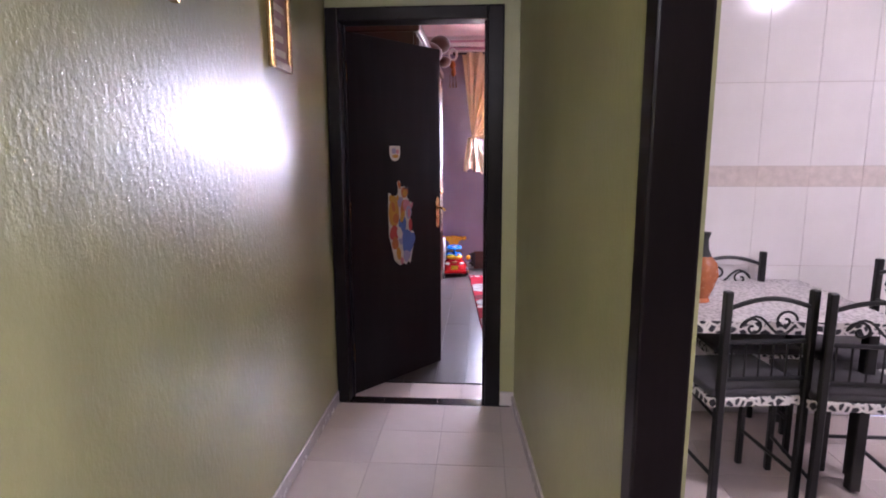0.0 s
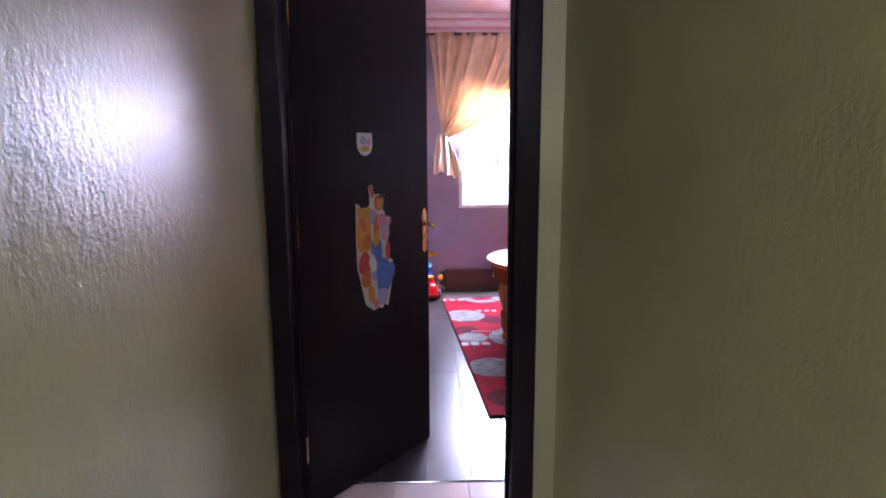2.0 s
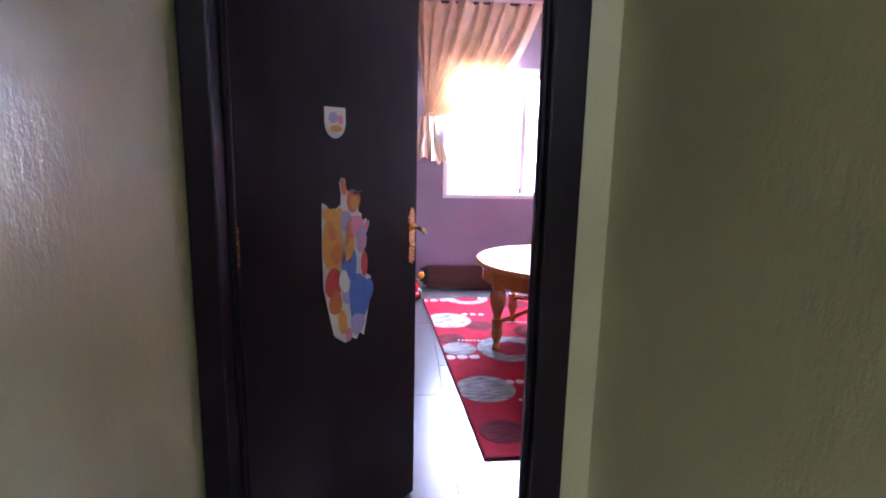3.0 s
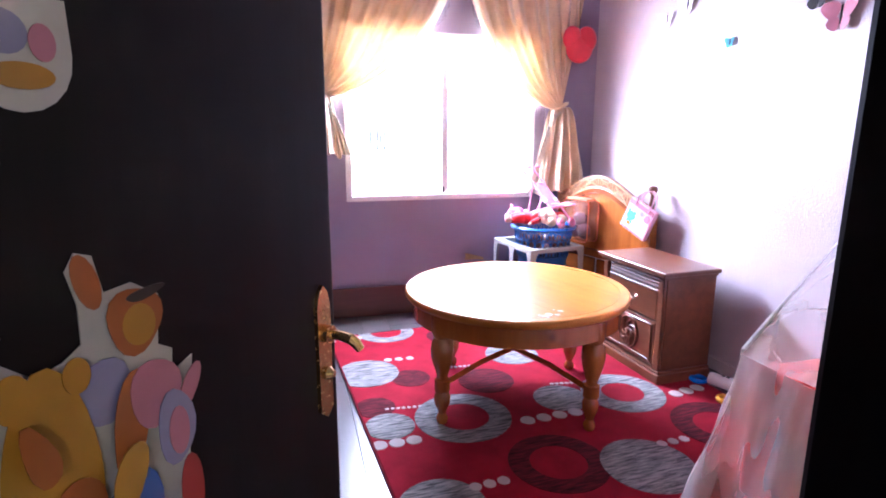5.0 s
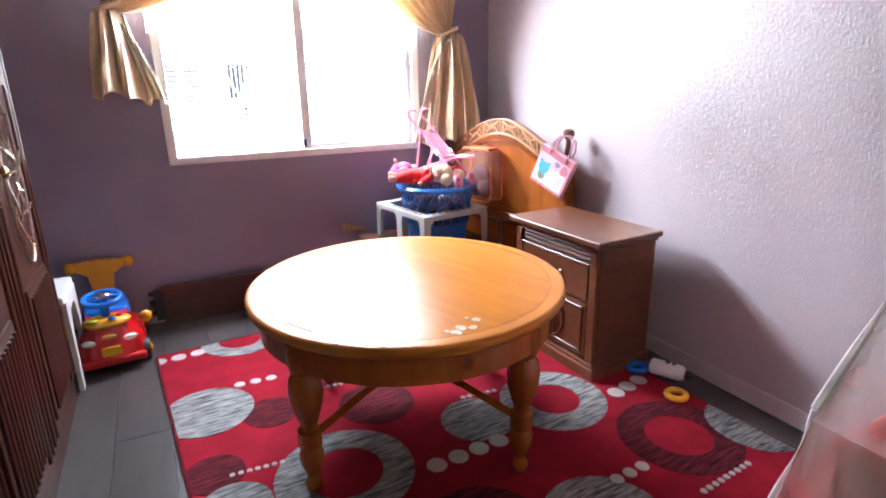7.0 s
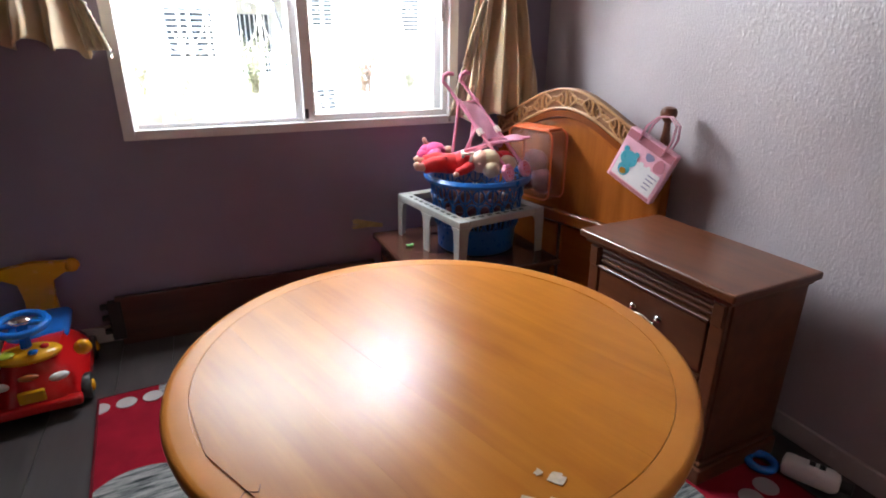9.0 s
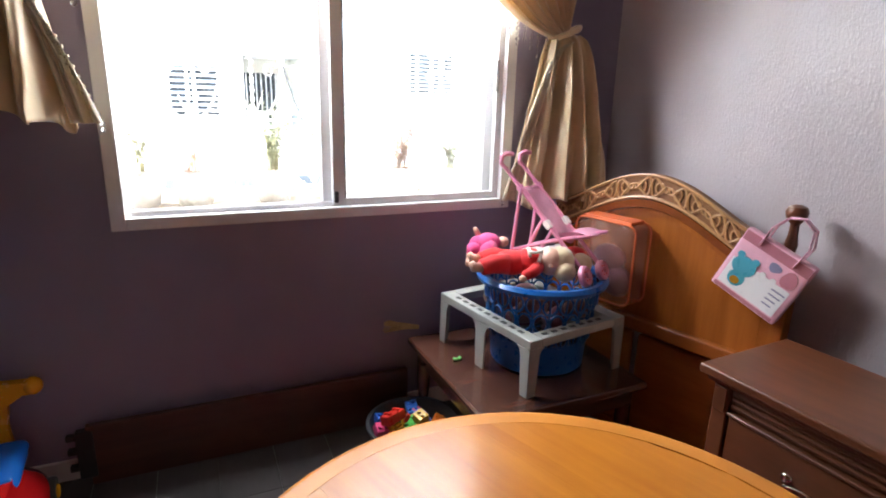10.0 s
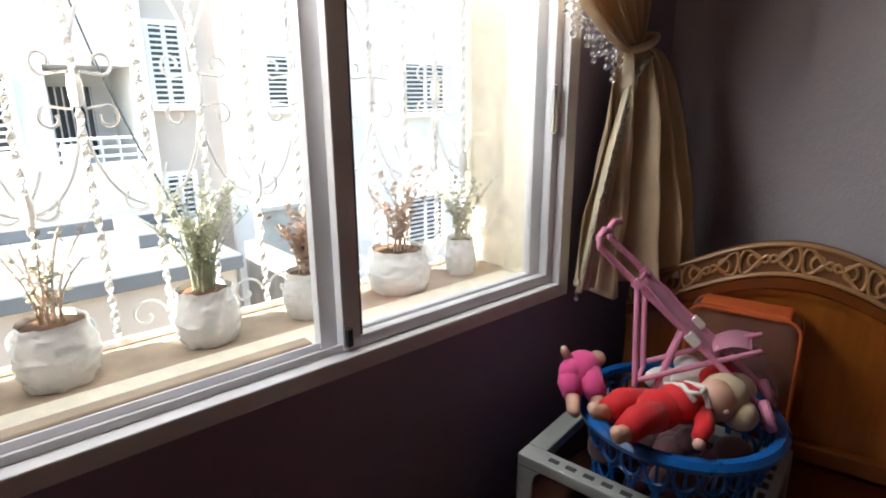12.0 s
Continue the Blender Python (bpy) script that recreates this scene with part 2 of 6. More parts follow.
def arc(cx, cz, r, a0, a1, n=12):
    return [(cx + r * math.cos(radians(a0 + (a1 - a0) * k / n)), cz + r * math.sin(radians(a0 + (a1 - a0) * k / n))) for k in range(n + 1)]


def prism(bm, outline, depth, m=None):
    """outline: (x, z) round a plate standing in the xz plane, from y = 0 to y = depth."""
    a = [bm.verts.new((x, 0, z)) for x, z in outline]
    b = [bm.verts.new((x, depth, z)) for x, z in outline]
    bm.faces.new(a)
    bm.faces.new(b[::-1])
    for k in range(len(a)):
        bm.faces.new((a[k], b[k], b[(k + 1) % len(a)], a[(k + 1) % len(a)]))
    if m is not None:
        bmesh.ops.transform(bm, matrix=m, verts=a + b)
    return bm


def prismed(outline, depth, m=None):
    return prism(bmesh.new(), outline, depth, m)


def sheet(fn, nu, nv, close=False):
    bm = bmesh.new()
    g = [[bm.verts.new(fn(i / nu, j / nv)) for i in range(nu + 1)] for j in range(nv + 1)]
    for j in range(nv):
        for i in range(nu):
            bm.faces.new((g[j][i], g[j][i + 1], g[j + 1][i + 1], g[j + 1][i]))
    return bm


def solid(ob, t):
    md = ob.modifiers.new("thickness", "SOLIDIFY")
    md.thickness = t
    return ob


def blobs(bm, spots, seg=10):
    """spots: (x, y, z, rx, ry, rz[, turn about z]) soft lumps."""
    for s in spots:
        x, y, z, a, b, c = s[:6]
        turn = s[6] if len(s) > 6 else 0
        bmesh.ops.create_uvsphere(bm, u_segments=seg, v_segments=max(5, seg // 2 + 1), radius=1,
                                  matrix=pose(x, y, z, 0, 0, turn) @ Matrix.Diagonal((a, b, c, 1)))
    return bm


def structure(name, bm, material, label, category):
    return tagged(part(name, bm, material), label, category, kind="structure")


def wall_between(bm, p, q, z0, z1, t):
    """A straight wall from p to q; its thickness t lies to the left of that way."""
    p, q = Vector((*p, 0)), Vector((*q, 0))
    n = (q - p).normalized()
    n = Vector((-n.y, n.x, 0)) * t
    vs = [bm.verts.new((*(c.xy), z)) for z in (z0, z1) for c in (p, q, q + n, p + n)]
    for f in ((3, 2, 1, 0), (4, 5, 6, 7), (0, 1, 5, 4), (1, 2, 6, 5), (2, 3, 7, 6), (3, 0, 4, 7)):
        bm.faces.new([vs[k] for k in f])
    return bm


# ---- the rooms ----
CEIL = 2.68
WIN_Y, RIGHT_X, LEFT_X = 7.12, 2.79, -0.2
DOOR_Y0, DOOR_Y1 = 3.34, 3.46           # hall face and room face of the door wall
LAM_Y = 3.60
WX0, WX1, WZ0, WZ1 = 0.904, 2.282, 0.846, 1.985   # window opening
FX0, FX1 = 0.035, 0.915                 # door frame, outer edges
FTOP = 2.085

bm = bmesh.new()
box(bm, (LEFT_X - 0.2, WIN_Y, -0.1), (WX0, WIN_Y + 0.22, CEIL + 0.1))
box(bm, (WX1, WIN_Y, -0.1), (RIGHT_X + 0.2, WIN_Y + 0.22, CEIL + 0.1))
box(bm, (WX0, WIN_Y, -0.1), (WX1, WIN_Y + 0.22, WZ0))
box(bm, (WX0, WIN_Y, WZ1), (WX1, WIN_Y + 0.22, CEIL + 0.1))
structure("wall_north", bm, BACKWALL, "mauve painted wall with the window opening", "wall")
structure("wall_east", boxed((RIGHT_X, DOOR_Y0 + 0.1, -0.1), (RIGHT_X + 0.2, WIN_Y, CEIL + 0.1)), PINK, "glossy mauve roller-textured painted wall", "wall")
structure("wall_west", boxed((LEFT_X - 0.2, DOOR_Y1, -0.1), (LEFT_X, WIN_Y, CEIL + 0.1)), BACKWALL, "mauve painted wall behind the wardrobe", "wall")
bm = bmesh.new()
box(bm, (LEFT_X - 0.2, DOOR_Y0, -0.1), (FX0, DOOR_Y1, CEIL + 0.1))
box(bm, (FX1, DOOR_Y0, -0.1), (RIGHT_X, DOOR_Y1, CEIL + 0.1))
box(bm, (FX0, DOOR_Y0, FTOP), (FX1, DOOR_Y1, CEIL + 0.1))
structure("wall_south", bm, GREEN, "olive green painted wall round the doorway", "wall")
structure("ceiling_room", boxed((LEFT_X - 0.2, DOOR_Y1, CEIL), (RIGHT_X + 0.2, WIN_Y + 0.2, CEIL + 0.1)), CEILING_PINK, "pale pink plaster ceiling of the bedroom", "ceiling")

# coving in stepped bands round the bedroom
for k, (d, z0, z1, mt) in enumerate(((0.02, 2.50, 2.545, MOULD_WHITE), (0.035, 2.545, 2.575, MOULD_PINK), (0.06, 2.575, 2.62, MOULD_WHITE), (0.085, 2.62, 2.64, MOULD_PINK), (0.11, 2.64, CEIL, MOULD_WHITE))):
    bm = bmesh.new()
    box(bm, (LEFT_X, WIN_Y - d, z0), (RIGHT_X, WIN_Y, z1))
    box(bm, (RIGHT_X - d, DOOR_Y1, z0), (RIGHT_X, WIN_Y - d, z1))
    box(bm, (LEFT_X, DOOR_Y1, z0), (LEFT_X + d, WIN_Y - d, z1))
    box(bm, (LEFT_X + d, DOOR_Y1, z0), (RIGHT_X - d, DOOR_Y1 + d, z1))
    structure("trim_%d" % (k + 1), bm, mt, "painted plaster band of the ceiling coving", "moulding")

# hall: left wall, slightly splayed right wall, dining opening
HR0, HR1 = (1.150, 1.49), (1.02, DOOR_Y0)
structure("wall_hall_left", boxed((-0.2, -2.2, -0.1), (0.045, DOOR_Y0, CEIL + 0.1)), GREEN, "glossy olive green oil-painted wall", "wall")
bm = bmesh.new()
wall_between(bm, HR1, HR0, -0.1, CEIL + 0.1, 0.10)
structure("wall_hall_right", bm, GREEN, "glossy olive green oil-painted wall", "wall")
bm = bmesh.new()
box(bm, (1.10, -2.2, -0.1), (1.21, 0.25, CEIL + 0.1))
box(bm, (1.10, 0.25, 2.1), (1.21, 1.49, CEIL + 0.1))
structure("wall_hall_rear", bm, GREEN, "olive green wall beside the dining opening", "wall")
structure("wall_hall_end", boxed((-0.2, -2.35, -0.1), (4.3, -2.2, CEIL + 0.1)), GREEN, "olive green end wall of the hall", "wall")
structure("ceiling_hall", boxed((-0.2, -2.35, CEIL), (4.3, DOOR_Y0, CEIL + 0.1)), CEILING_WHITE, "white plaster ceiling", "ceiling")
structure("wall_dining_end", boxed((4.15, -2.2, -0.1), (4.3, DOOR_Y0, CEIL + 0.1)), WALLTILE, "white tiled wall of the dining room", "wall")

# ---- doors, trim and floors ----


def door_casing(name, x0, x1, y0, y1, top, wid, label):
    t = thing(name, label, "door frame", 0, 0, 0, kind="structure")
    part("jamb", boxed((x0, y0 - 0.018, 0), (x0 + wid, y1, top), 0.006, 2), DARKDOOR, t)
    part("jamb", boxed((x1 - wid, y0 - 0.018, 0), (x1 + 0.016, y1, top), 0.006, 2), DARKDOOR, t)
    part("head", boxed((x0 + wid, y0 - 0.016, top - wid), (x1 - wid, y1, top), 0.006, 2), DARKDOOR, t)
    part("stop", boxed((x0 + wid, y1 - 0.05, 0), (x0 + wid + 0.014, y1 - 0.02, top - wid), 0.003), DARKDOOR, t)
    part("stop", boxed((x1 - wid - 0.014, y0 + 0.02, 0), (x1 - wid, y0 + 0.04, top - wid), 0.003), DARKDOOR, t)
    return t


door_casing("door_frame_1", FX0 + 0.012, FX1 + 0.012, DOOR_Y0, DOOR_Y0 + 0.11, FTOP, 0.066, "dark brown varnished wooden door frame")
t = thing("door_frame_2", "dark brown varnished frame of the dining opening", "door frame", kind="structure")
part("jamb", boxed((1.125, 1.44, 0), (1.222, 1.51, 2.12), 0.006, 2), DARKDOOR, t)
part("jamb", boxed((1.09, 0.2, 0), (1.222, 0.28, 2.12), 0.006, 2), DARKDOOR, t)
part("head", boxed((1.09, 0.28, 2.04), (1.222, 1.44, 2.12), 0.006, 2), DARKDOOR, t)

BRASS = paint("worn_brass", (0.62, 0.40, 0.17), 0.25, 0.2, 30, 0.05, metal=1.0)
SILVER = paint("bright_chrome", (0.70, 0.66, 0.60), 0.18, 0.1, 30, 0.05, metal=1.0)

# the bedroom door stands half open into the room
door = thing("door", "dark brown flush wooden door standing half open", "door", 0.112, 3.43, 0.008, 51)
part("leaf", boxed((0, -0.02, 0), (0.715, 0.02, 1.985), 0.004, 2), DARKDOOR, door)
for z in (0.25, 1.05, 1.78):
    part("hinge", lathed([(0.008, z - 0.05), (0.009, z - 0.048), (0.009, z + 0.048), (0.008, z + 0.05)], 10, (-0.004, -0.016)), BRASS, door)
for s in (-1, 1):
    y = s * 0.0225
    m = Matrix.Translation((0.682, s * 0.02, 0.034))
    outline = [(-0.015, 0.875), (0.0, 0.862), (0.015, 0.875), (0.015, 1.03), (0.010, 1.05), (0, 1.062), (-0.010, 1.05), (-0.015, 1.03)]
    plate = part("handle_plate", prismed(outline, 0.006 * s, m), BRASS, door, "engraved brass handle plate")
    part("lever", tube(lathed([(0.013, 0), (0.013, 0.01)], 12, m=pose(0.684, s * 0.026, 1.025, -90 * s)), [(0.684, s * 0.03, 1.025), (0.684, s * 0.052, 1.025), (0.686, s * 0.066, 1.022), (0.690, s * 0.072, 1.016), (0.694, s * 0.076, 1.006)], [0.007, 0.007, 0.008, 0.008, 0.007], 10), BRASS, plate, "curved brass lever")
    part("lock_rose", lathed([(0.009, 0), (0.010, 0.004), (0.005, 0.012)], 12, m=pose(0.684, s * 0.026, 0.965, -90 * s)), BRASS, plate)
part("lock_edge", boxed((0.7145, -0.012, 0.9), (0.7175, 0.012, 1.08), 0.001), SILVER, door, "steel lock plate in the edge")

STICK = {k: paint("sticker_" + k, c, 0.35, 0.12, 14, 0.05) for k, c in dict(yellow=(0.42, 0.20, 0.012), orange=(0.36, 0.10, 0.015), pink=(0.46, 0.17, 0.22), blue=(0.05, 0.11, 0.34), red=(0.36, 0.03, 0.025), white=(0.50, 0.47, 0.42), lilac=(0.26, 0.24, 0.38), dark=(0.03, 0.018, 0.015)).items()}


def sticker(name, label, shapes, border, drop=0.0):
    """Flat paper shapes on the door's hall side; shapes: (colour, outline of (along, up))."""
    t = thing(name, label, "sticker", 0.112 - 0.09 * math.cos(radians(51)), 3.43 - 0.09 * math.sin(radians(51)), 0.008 + drop, 51)
    cx, cz = sum(p[0] for p in border) / len(border), sum(p[1] for p in border) / len(border)
    part("backing", prismed([(cx + 0.95 * (x - cx), cz + 0.985 * (z - cz)) for x, z in border], 0.0015, Matrix.Translation((0, -0.0225, 0))), STICK["white"], t)
    for k, (c, o) in enumerate(shapes):
        part("patch", prismed(o, 0.001, Matrix.Translation((0, -0.0240 - 0.0006 * (k + 1), 0))), STICK[c], t)
    return t


def egg(cx, cz, a, b, n=18, wob=0.0, tilt=0.0):
    out = []
    for k in range(n):
        w = 2 * math.pi * k / n
        r = 1 + wob * math.sin(3 * w + cx * 40)
        x, z = a * r * math.cos(w), b * r * math.sin(w)
        c, s = math.cos(radians(tilt)), math.sin(radians(tilt))
        out.append((cx + x * c - z * s, cz + x * s + z * c))
    return out


sticker("shield_sticker", "worn round pale sticker on the dark door", [("white", egg(0.42, 1.40, 0.032, 0.033)), ("lilac", egg(0.41, 1.405, 0.018, 0.016)), ("yellow", egg(0.42, 1.375, 0.024, 0.01)), ("pink", egg(0.437, 1.4, 0.010, 0.014))],
        [(0.378, 1.435), (0.462, 1.435)] + [(0.42 + 0.043 * math.cos(radians(-18 * k)), 1.393 + 0.045 * math.sin(radians(-18 * k))) for k in range(11)], -0.03)
sticker("cartoon_sticker", "peeling multicoloured paper sticker on the dark door", [
    ("orange", egg(0.447, 1.225, 0.011, 0.026, 14, 0, 14)), ("lilac", egg(0.447, 1.125, 0.030, 0.03, 18, 0.08)), ("orange", egg(0.487, 1.18, 0.028, 0.032, 18, 0.08)), ("yellow", egg(0.49, 1.175, 0.017, 0.02)),
    ("yellow", egg(0.40, 1.07, 0.040, 0.092, 22, 0.05)), ("yellow", egg(0.378, 1.15, 0.015, 0.02)), ("yellow", egg(0.427, 1.15, 0.012, 0.016)), ("orange", egg(0.415, 1.03, 0.024, 0.03)), ("orange", egg(0.47, 1.085, 0.018, 0.055, 16, 0.06, -12)),
    ("pink", egg(0.497, 1.105, 0.028, 0.034, 18, 0.06)), ("pink", egg(0.535, 1.095, 0.010, 0.026, 14, 0, -30)), ("lilac", egg(0.515, 1.06, 0.022, 0.04, 16, 0.06)), ("pink", egg(0.517, 1.055, 0.012, 0.026)),
    ("blue", egg(0.462, 0.985, 0.030, 0.06, 18, 0.07)), ("red", egg(0.395, 0.945, 0.034, 0.045, 18, 0.05)), ("red", egg(0.525, 0.985, 0.014, 0.04)), ("orange", egg(0.40, 0.885, 0.026, 0.038, 16, 0.06)), ("lilac", egg(0.45, 0.91, 0.022, 0.04)),
    ("blue", egg(0.50, 0.88, 0.046, 0.08, 20, 0.08)), ("blue", egg(0.54, 0.90, 0.022, 0.035)), ("lilac", egg(0.49, 0.80, 0.030, 0.035, 16, 0.1)), ("yellow", egg(0.425, 0.82, 0.018, 0.04, 14, 0, 8)), ("pink", egg(0.45, 0.775, 0.014, 0.022)), ("dark", egg(0.452, 1.02, 0.010, 0.020, 14, 0.1, 10)), ("dark", egg(0.49, 1.207, 0.020, 0.005, 14, 0.1, 8)), ("orange", egg(0.385, 1.10, 0.012, 0.030, 14, 0.1, 15)), ("yellow", egg(0.455, 1.04, 0.016, 0.035, 16, 0.05, -20)), ("white", egg(0.43, 0.945, 0.020, 0.036, 16, 0.05, 12))],
    [(0.358, 1.185), (0.372, 1.18), (0.395, 1.160), (0.418, 1.165), (0.436, 1.175), (0.437, 1.21), (0.430, 1.24), (0.440, 1.255), (0.455, 1.250), (0.462, 1.215), (0.49, 1.218), (0.518, 1.20), (0.512, 1.15), (0.528, 1.14), (0.525, 1.115), (0.552, 1.125), (0.545, 1.075), (0.538, 1.02), (0.545, 0.95), (0.57, 0.935), (0.565, 0.86), (0.535, 0.745), (0.515, 0.76), (0.50, 0.74), (0.47, 0.755), (0.45, 0.74), (0.42, 0.76), (0.40, 0.775), (0.385, 0.83), (0.358, 0.93), (0.355, 1.05)], -0.045)

# skirtings and the threshold
for nm, lo, hi in (("baseboard_hall_left", (0.045, -2.2, 0), (0.056, DOOR_Y0 - 0.02, 0.07)), ("baseboard_east", (RIGHT_X - 0.012, DOOR_Y1, 0), (RIGHT_X, WIN_Y, 0.075)), ("baseboard_north", (LEFT_X, WIN_Y - 0.012, 0), (RIGHT_X - 0.012, WIN_Y, 0.075))):
    structure(nm, boxed(lo, hi, 0.003), SKIRT, "pale ceramic skirting along the wall", "skirting")
bm = bmesh.new()
wall_between(bm, (HR1[0] - 0.012, HR1[1]), (HR0[0] - 0.012, HR0[1] + 0.03), 0, 0.06, 0.012)
structure("baseboard_hall_right", bm, SKIRT, "pale ceramic skirting along the wall", "skirting")
structure("baseboard_block", boxed((FX1 + 0.03, DOOR_Y0 - 0.012, 0), (1.02, DOOR_Y0, 0.08), 0.003), SKIRT, "white marble skirting block beside the door frame", "skirting")

# ---- outside ----
CREAM = paint("cream_render", (0.79, 0.73, 0.59), 0.85, 0.12, 14, 0.6)
SILLSTONE = paint("sandy_sill_concrete", (0.42, 0.33, 0.24), 0.8, 0.2, 10, 0.4)
FACADE = paint("white_facade_render", (0.86, 0.82, 0.76), 0.9, 0.05, 2, 0.2)
FACADE_B = paint("beige_facade_render", (0.62, 0.52, 0.44), 0.9, 0.08, 2, 0.2)
DECK = paint("grey_roof_deck", (0.15, 0.155, 0.16), 0.8, 0.2, 1.5, 0.3)
DARKPANE = paint("dark_window_void", (0.06, 0.062, 0.065), 0.2, 0.3, 4, 0.02)
WHITEIRON = paint("white_painted_iron", (0.80, 0.79, 0.77), 0.45, 0.1, 30, 0.2)
structure("ground", boxed((-400, 7.6, -6.1), (400, 600, -6.0)), FACADE_B, "pale dusty ground far below the window", "ground")
bm = bmesh.new()
box(bm, (WX0 - 0.2, WIN_Y + 0.22, 0.70), (WX1 + 0.25, WIN_Y + 0.46, 0.85), 0.008)
structure("window_ledge", bm, SILLSTONE, "sandy concrete ledge outside the window", "ledge")
bm = bmesh.new()
box(bm, (WX1 + 0.03, WIN_Y + 0.22, 0.85), (WX1 + 0.25, WIN_Y + 0.44, 2.3))
box(bm, (WX0 - 0.2, WIN_Y + 0.22, 2.3), (WX1 + 0.25, WIN_Y + 0.48, 2.42))
structure("window_surround", bm, CREAM, "cream roughcast surround of the window niche", "wall")
bm = bmesh.new()
box(bm, (WX0 - 0.001, WIN_Y + 0.10, WZ0 - 0.001), (WX0 + 0.006, WIN_Y + 0.22, WZ1))
box(bm, (WX1 - 0.006, WIN_Y + 0.10, WZ0), (WX1 + 0.001, WIN_Y + 0.22, WZ1))
box(bm, (WX0 + 0.006, WIN_Y + 0.10, WZ0 - 0.001), (WX1 - 0.006, WIN_Y + 0.22, WZ0 + 0.008))
structure("window_reveal", bm, CREAM, "cream roughcast window reveal", "wall")


def facade_window(house, x0, z0, x1, z1, y, slats, mullions=1):
    w = part("window", boxed((x0, y - 0.012, z0), (x1, y - 0.004, z1)), DARKPANE, house)
    fr = bmesh.new()
    for lo, hi in (((x0 - 0.05, y - 0.06, z0 - 0.05), (x0, y, z1 + 0.05)), ((x1, y - 0.06, z0 - 0.05), (x1 + 0.05, y, z1 + 0.05)), ((x0, y - 0.06, z1), (x1, y, z1 + 0.05)), ((x0 - 0.08, y - 0.1, z0 - 0.07), (x1 + 0.08, y, z0))):
        box(fr, lo, hi)
    part("frame", fr, FACADE, w)
    for k in range(slats):
        z, hh = z0 + (k + 0.5) * (z1 - z0) / slats, 0.20 * (z1 - z0) / slats
        part("slat", boxed((x0, y - 0.045, z - hh), (x1, y - 0.025, z + hh)), WHITEIRON, w)
    for k in range(mullions):
        x = x0 + (k + 1) * (x1 - x0) / (mullions + 1)
        part("bar", boxed((x - 0.02, y - 0.05, z0), (x + 0.02, y - 0.02, z1)), WHITEIRON, w)
    return w


flats = thing("apartment_building", "white rendered apartment building with a balcony", "building", 0, 0, -6)
Y1 = 12.6
BX0, BX1, BZ0, BZ1 = 1.80, 2.52, 6.72, 7.68   # balcony opening
for lo, hi in (((-9, Y1, 0), (BX0, Y1 + 6, 16)), ((BX1, Y1, 0), (2.68, Y1 + 6, 16)), ((BX0, Y1, 0), (BX1, Y1 + 6, BZ0)), ((BX0, Y1, BZ1), (BX1, Y1 + 6, 16)), ((BX0, Y1 + 1.0, BZ0), (BX1, Y1 + 6, BZ1))):
    part("wall", boxed(lo, hi), FACADE, flats)
part("roof", boxed((-9.2, Y1 - 0.2, 16), (2.7, Y1 + 6, 16.3)), DECK, flats)
bal = part("balcony", boxed((BX0 - 0.05, Y1 - 0.07, BZ0 - 0.03), (BX1 + 0.04, Y1 + 0.02, BZ0 + 0.05), 0.006), FACADE, flats)
for k in range(3):
    part("rail", tubed([(BX0, Y1 - 0.04, BZ0 + 0.11 + 0.085 * k), (BX1, Y1 - 0.04, BZ0 + 0.11 + 0.085 * k)], 0.017, 6), WHITEIRON, bal)
for k in range(5):
    x = BX0 + 0.04 + k * (BX1 - BX0 - 0.08) / 4
    part("baluster", tubed([(x, Y1 - 0.04, BZ0 + 0.05), (x, Y1 - 0.04, BZ0 + 0.29)], 0.012, 6), WHITEIRON, bal)
part("cloth", boxed((BX0 + 0.02, Y1 - 0.075, BZ0 - 0.02), (BX0 + 0.24, Y1 - 0.062, BZ0 + 0.24), 0.003), paint("washed_green_cloth", (0.62, 0.75, 0.70), 0.9), bal, "pale green cloth over the rail")
part("balcony_door", boxed((BX0 + 0.03, Y1 + 0.95, BZ0), (BX0 + 0.52, Y1 + 0.995, BZ1 - 0.18)), DARKPANE, flats)
for k in range(8):
    part("bar", boxed((BX0 + 0.04 + 0.065 * k, Y1 + 0.91, BZ0), (BX0 + 0.055 + 0.065 * k, Y1 + 0.93, BZ1 - 0.18)), WHITEIRON, flats)
facade_window(flats, 0.98, 6.92, 1.50, 7.52, Y1, 9)
facade_window(flats, -0.9, 6.9, -0.2, 7.6, Y1, 9)
facade_window(flats, -3.2, 6.9, -2.4, 7.6, Y1, 9)
facade_window(flats, -0.9, 9.6, -0.2, 10.4, Y1, 9)
flats2 = thing("apartment_building", "beige and white rendered apartment building with slatted windows", "building", 0, 0, -6)
part("wall", boxed((2.69, Y1 + 0.10, 0), (3.40, Y1 + 6, 16)), FACADE_B, flats2)
part("wall", boxed((3.40, Y1 + 0.02, 0), (18, Y1 + 6, 16)), FACADE, flats2)
part("roof", boxed((2.71, Y1, 16), (18.2, Y1 + 6, 16.3)), DECK, flats2)
facade_window(flats2, 2.745, 7.32, 3.03, 8.09, Y1 + 0.10, 14)
facade_window(flats2, 2.745, 6.12, 3.00, 6.56, Y1 + 0.10, 8)
facade_window(flats2, 3.93, 7.26, 4.58, 7.83, Y1 + 0.02, 11)
facade_window(flats2, 5.92, 7.16, 6.62, 7.80, Y1 + 0.02, 11)
facade_window(flats2, 5.91, 5.22, 6.57, 5.93, Y1 + 0.02, 11)
facade_window(flats2, 3.95, 5.2, 4.58, 5.9, Y1 + 0.02, 11)
facade_window(flats2, 3.93, 9.7, 4.58, 10.4, Y1 + 0.02, 11)
facade_window(flats2, 9.0, 7.1, 9.8, 7.8, Y1 + 0.02, 11)
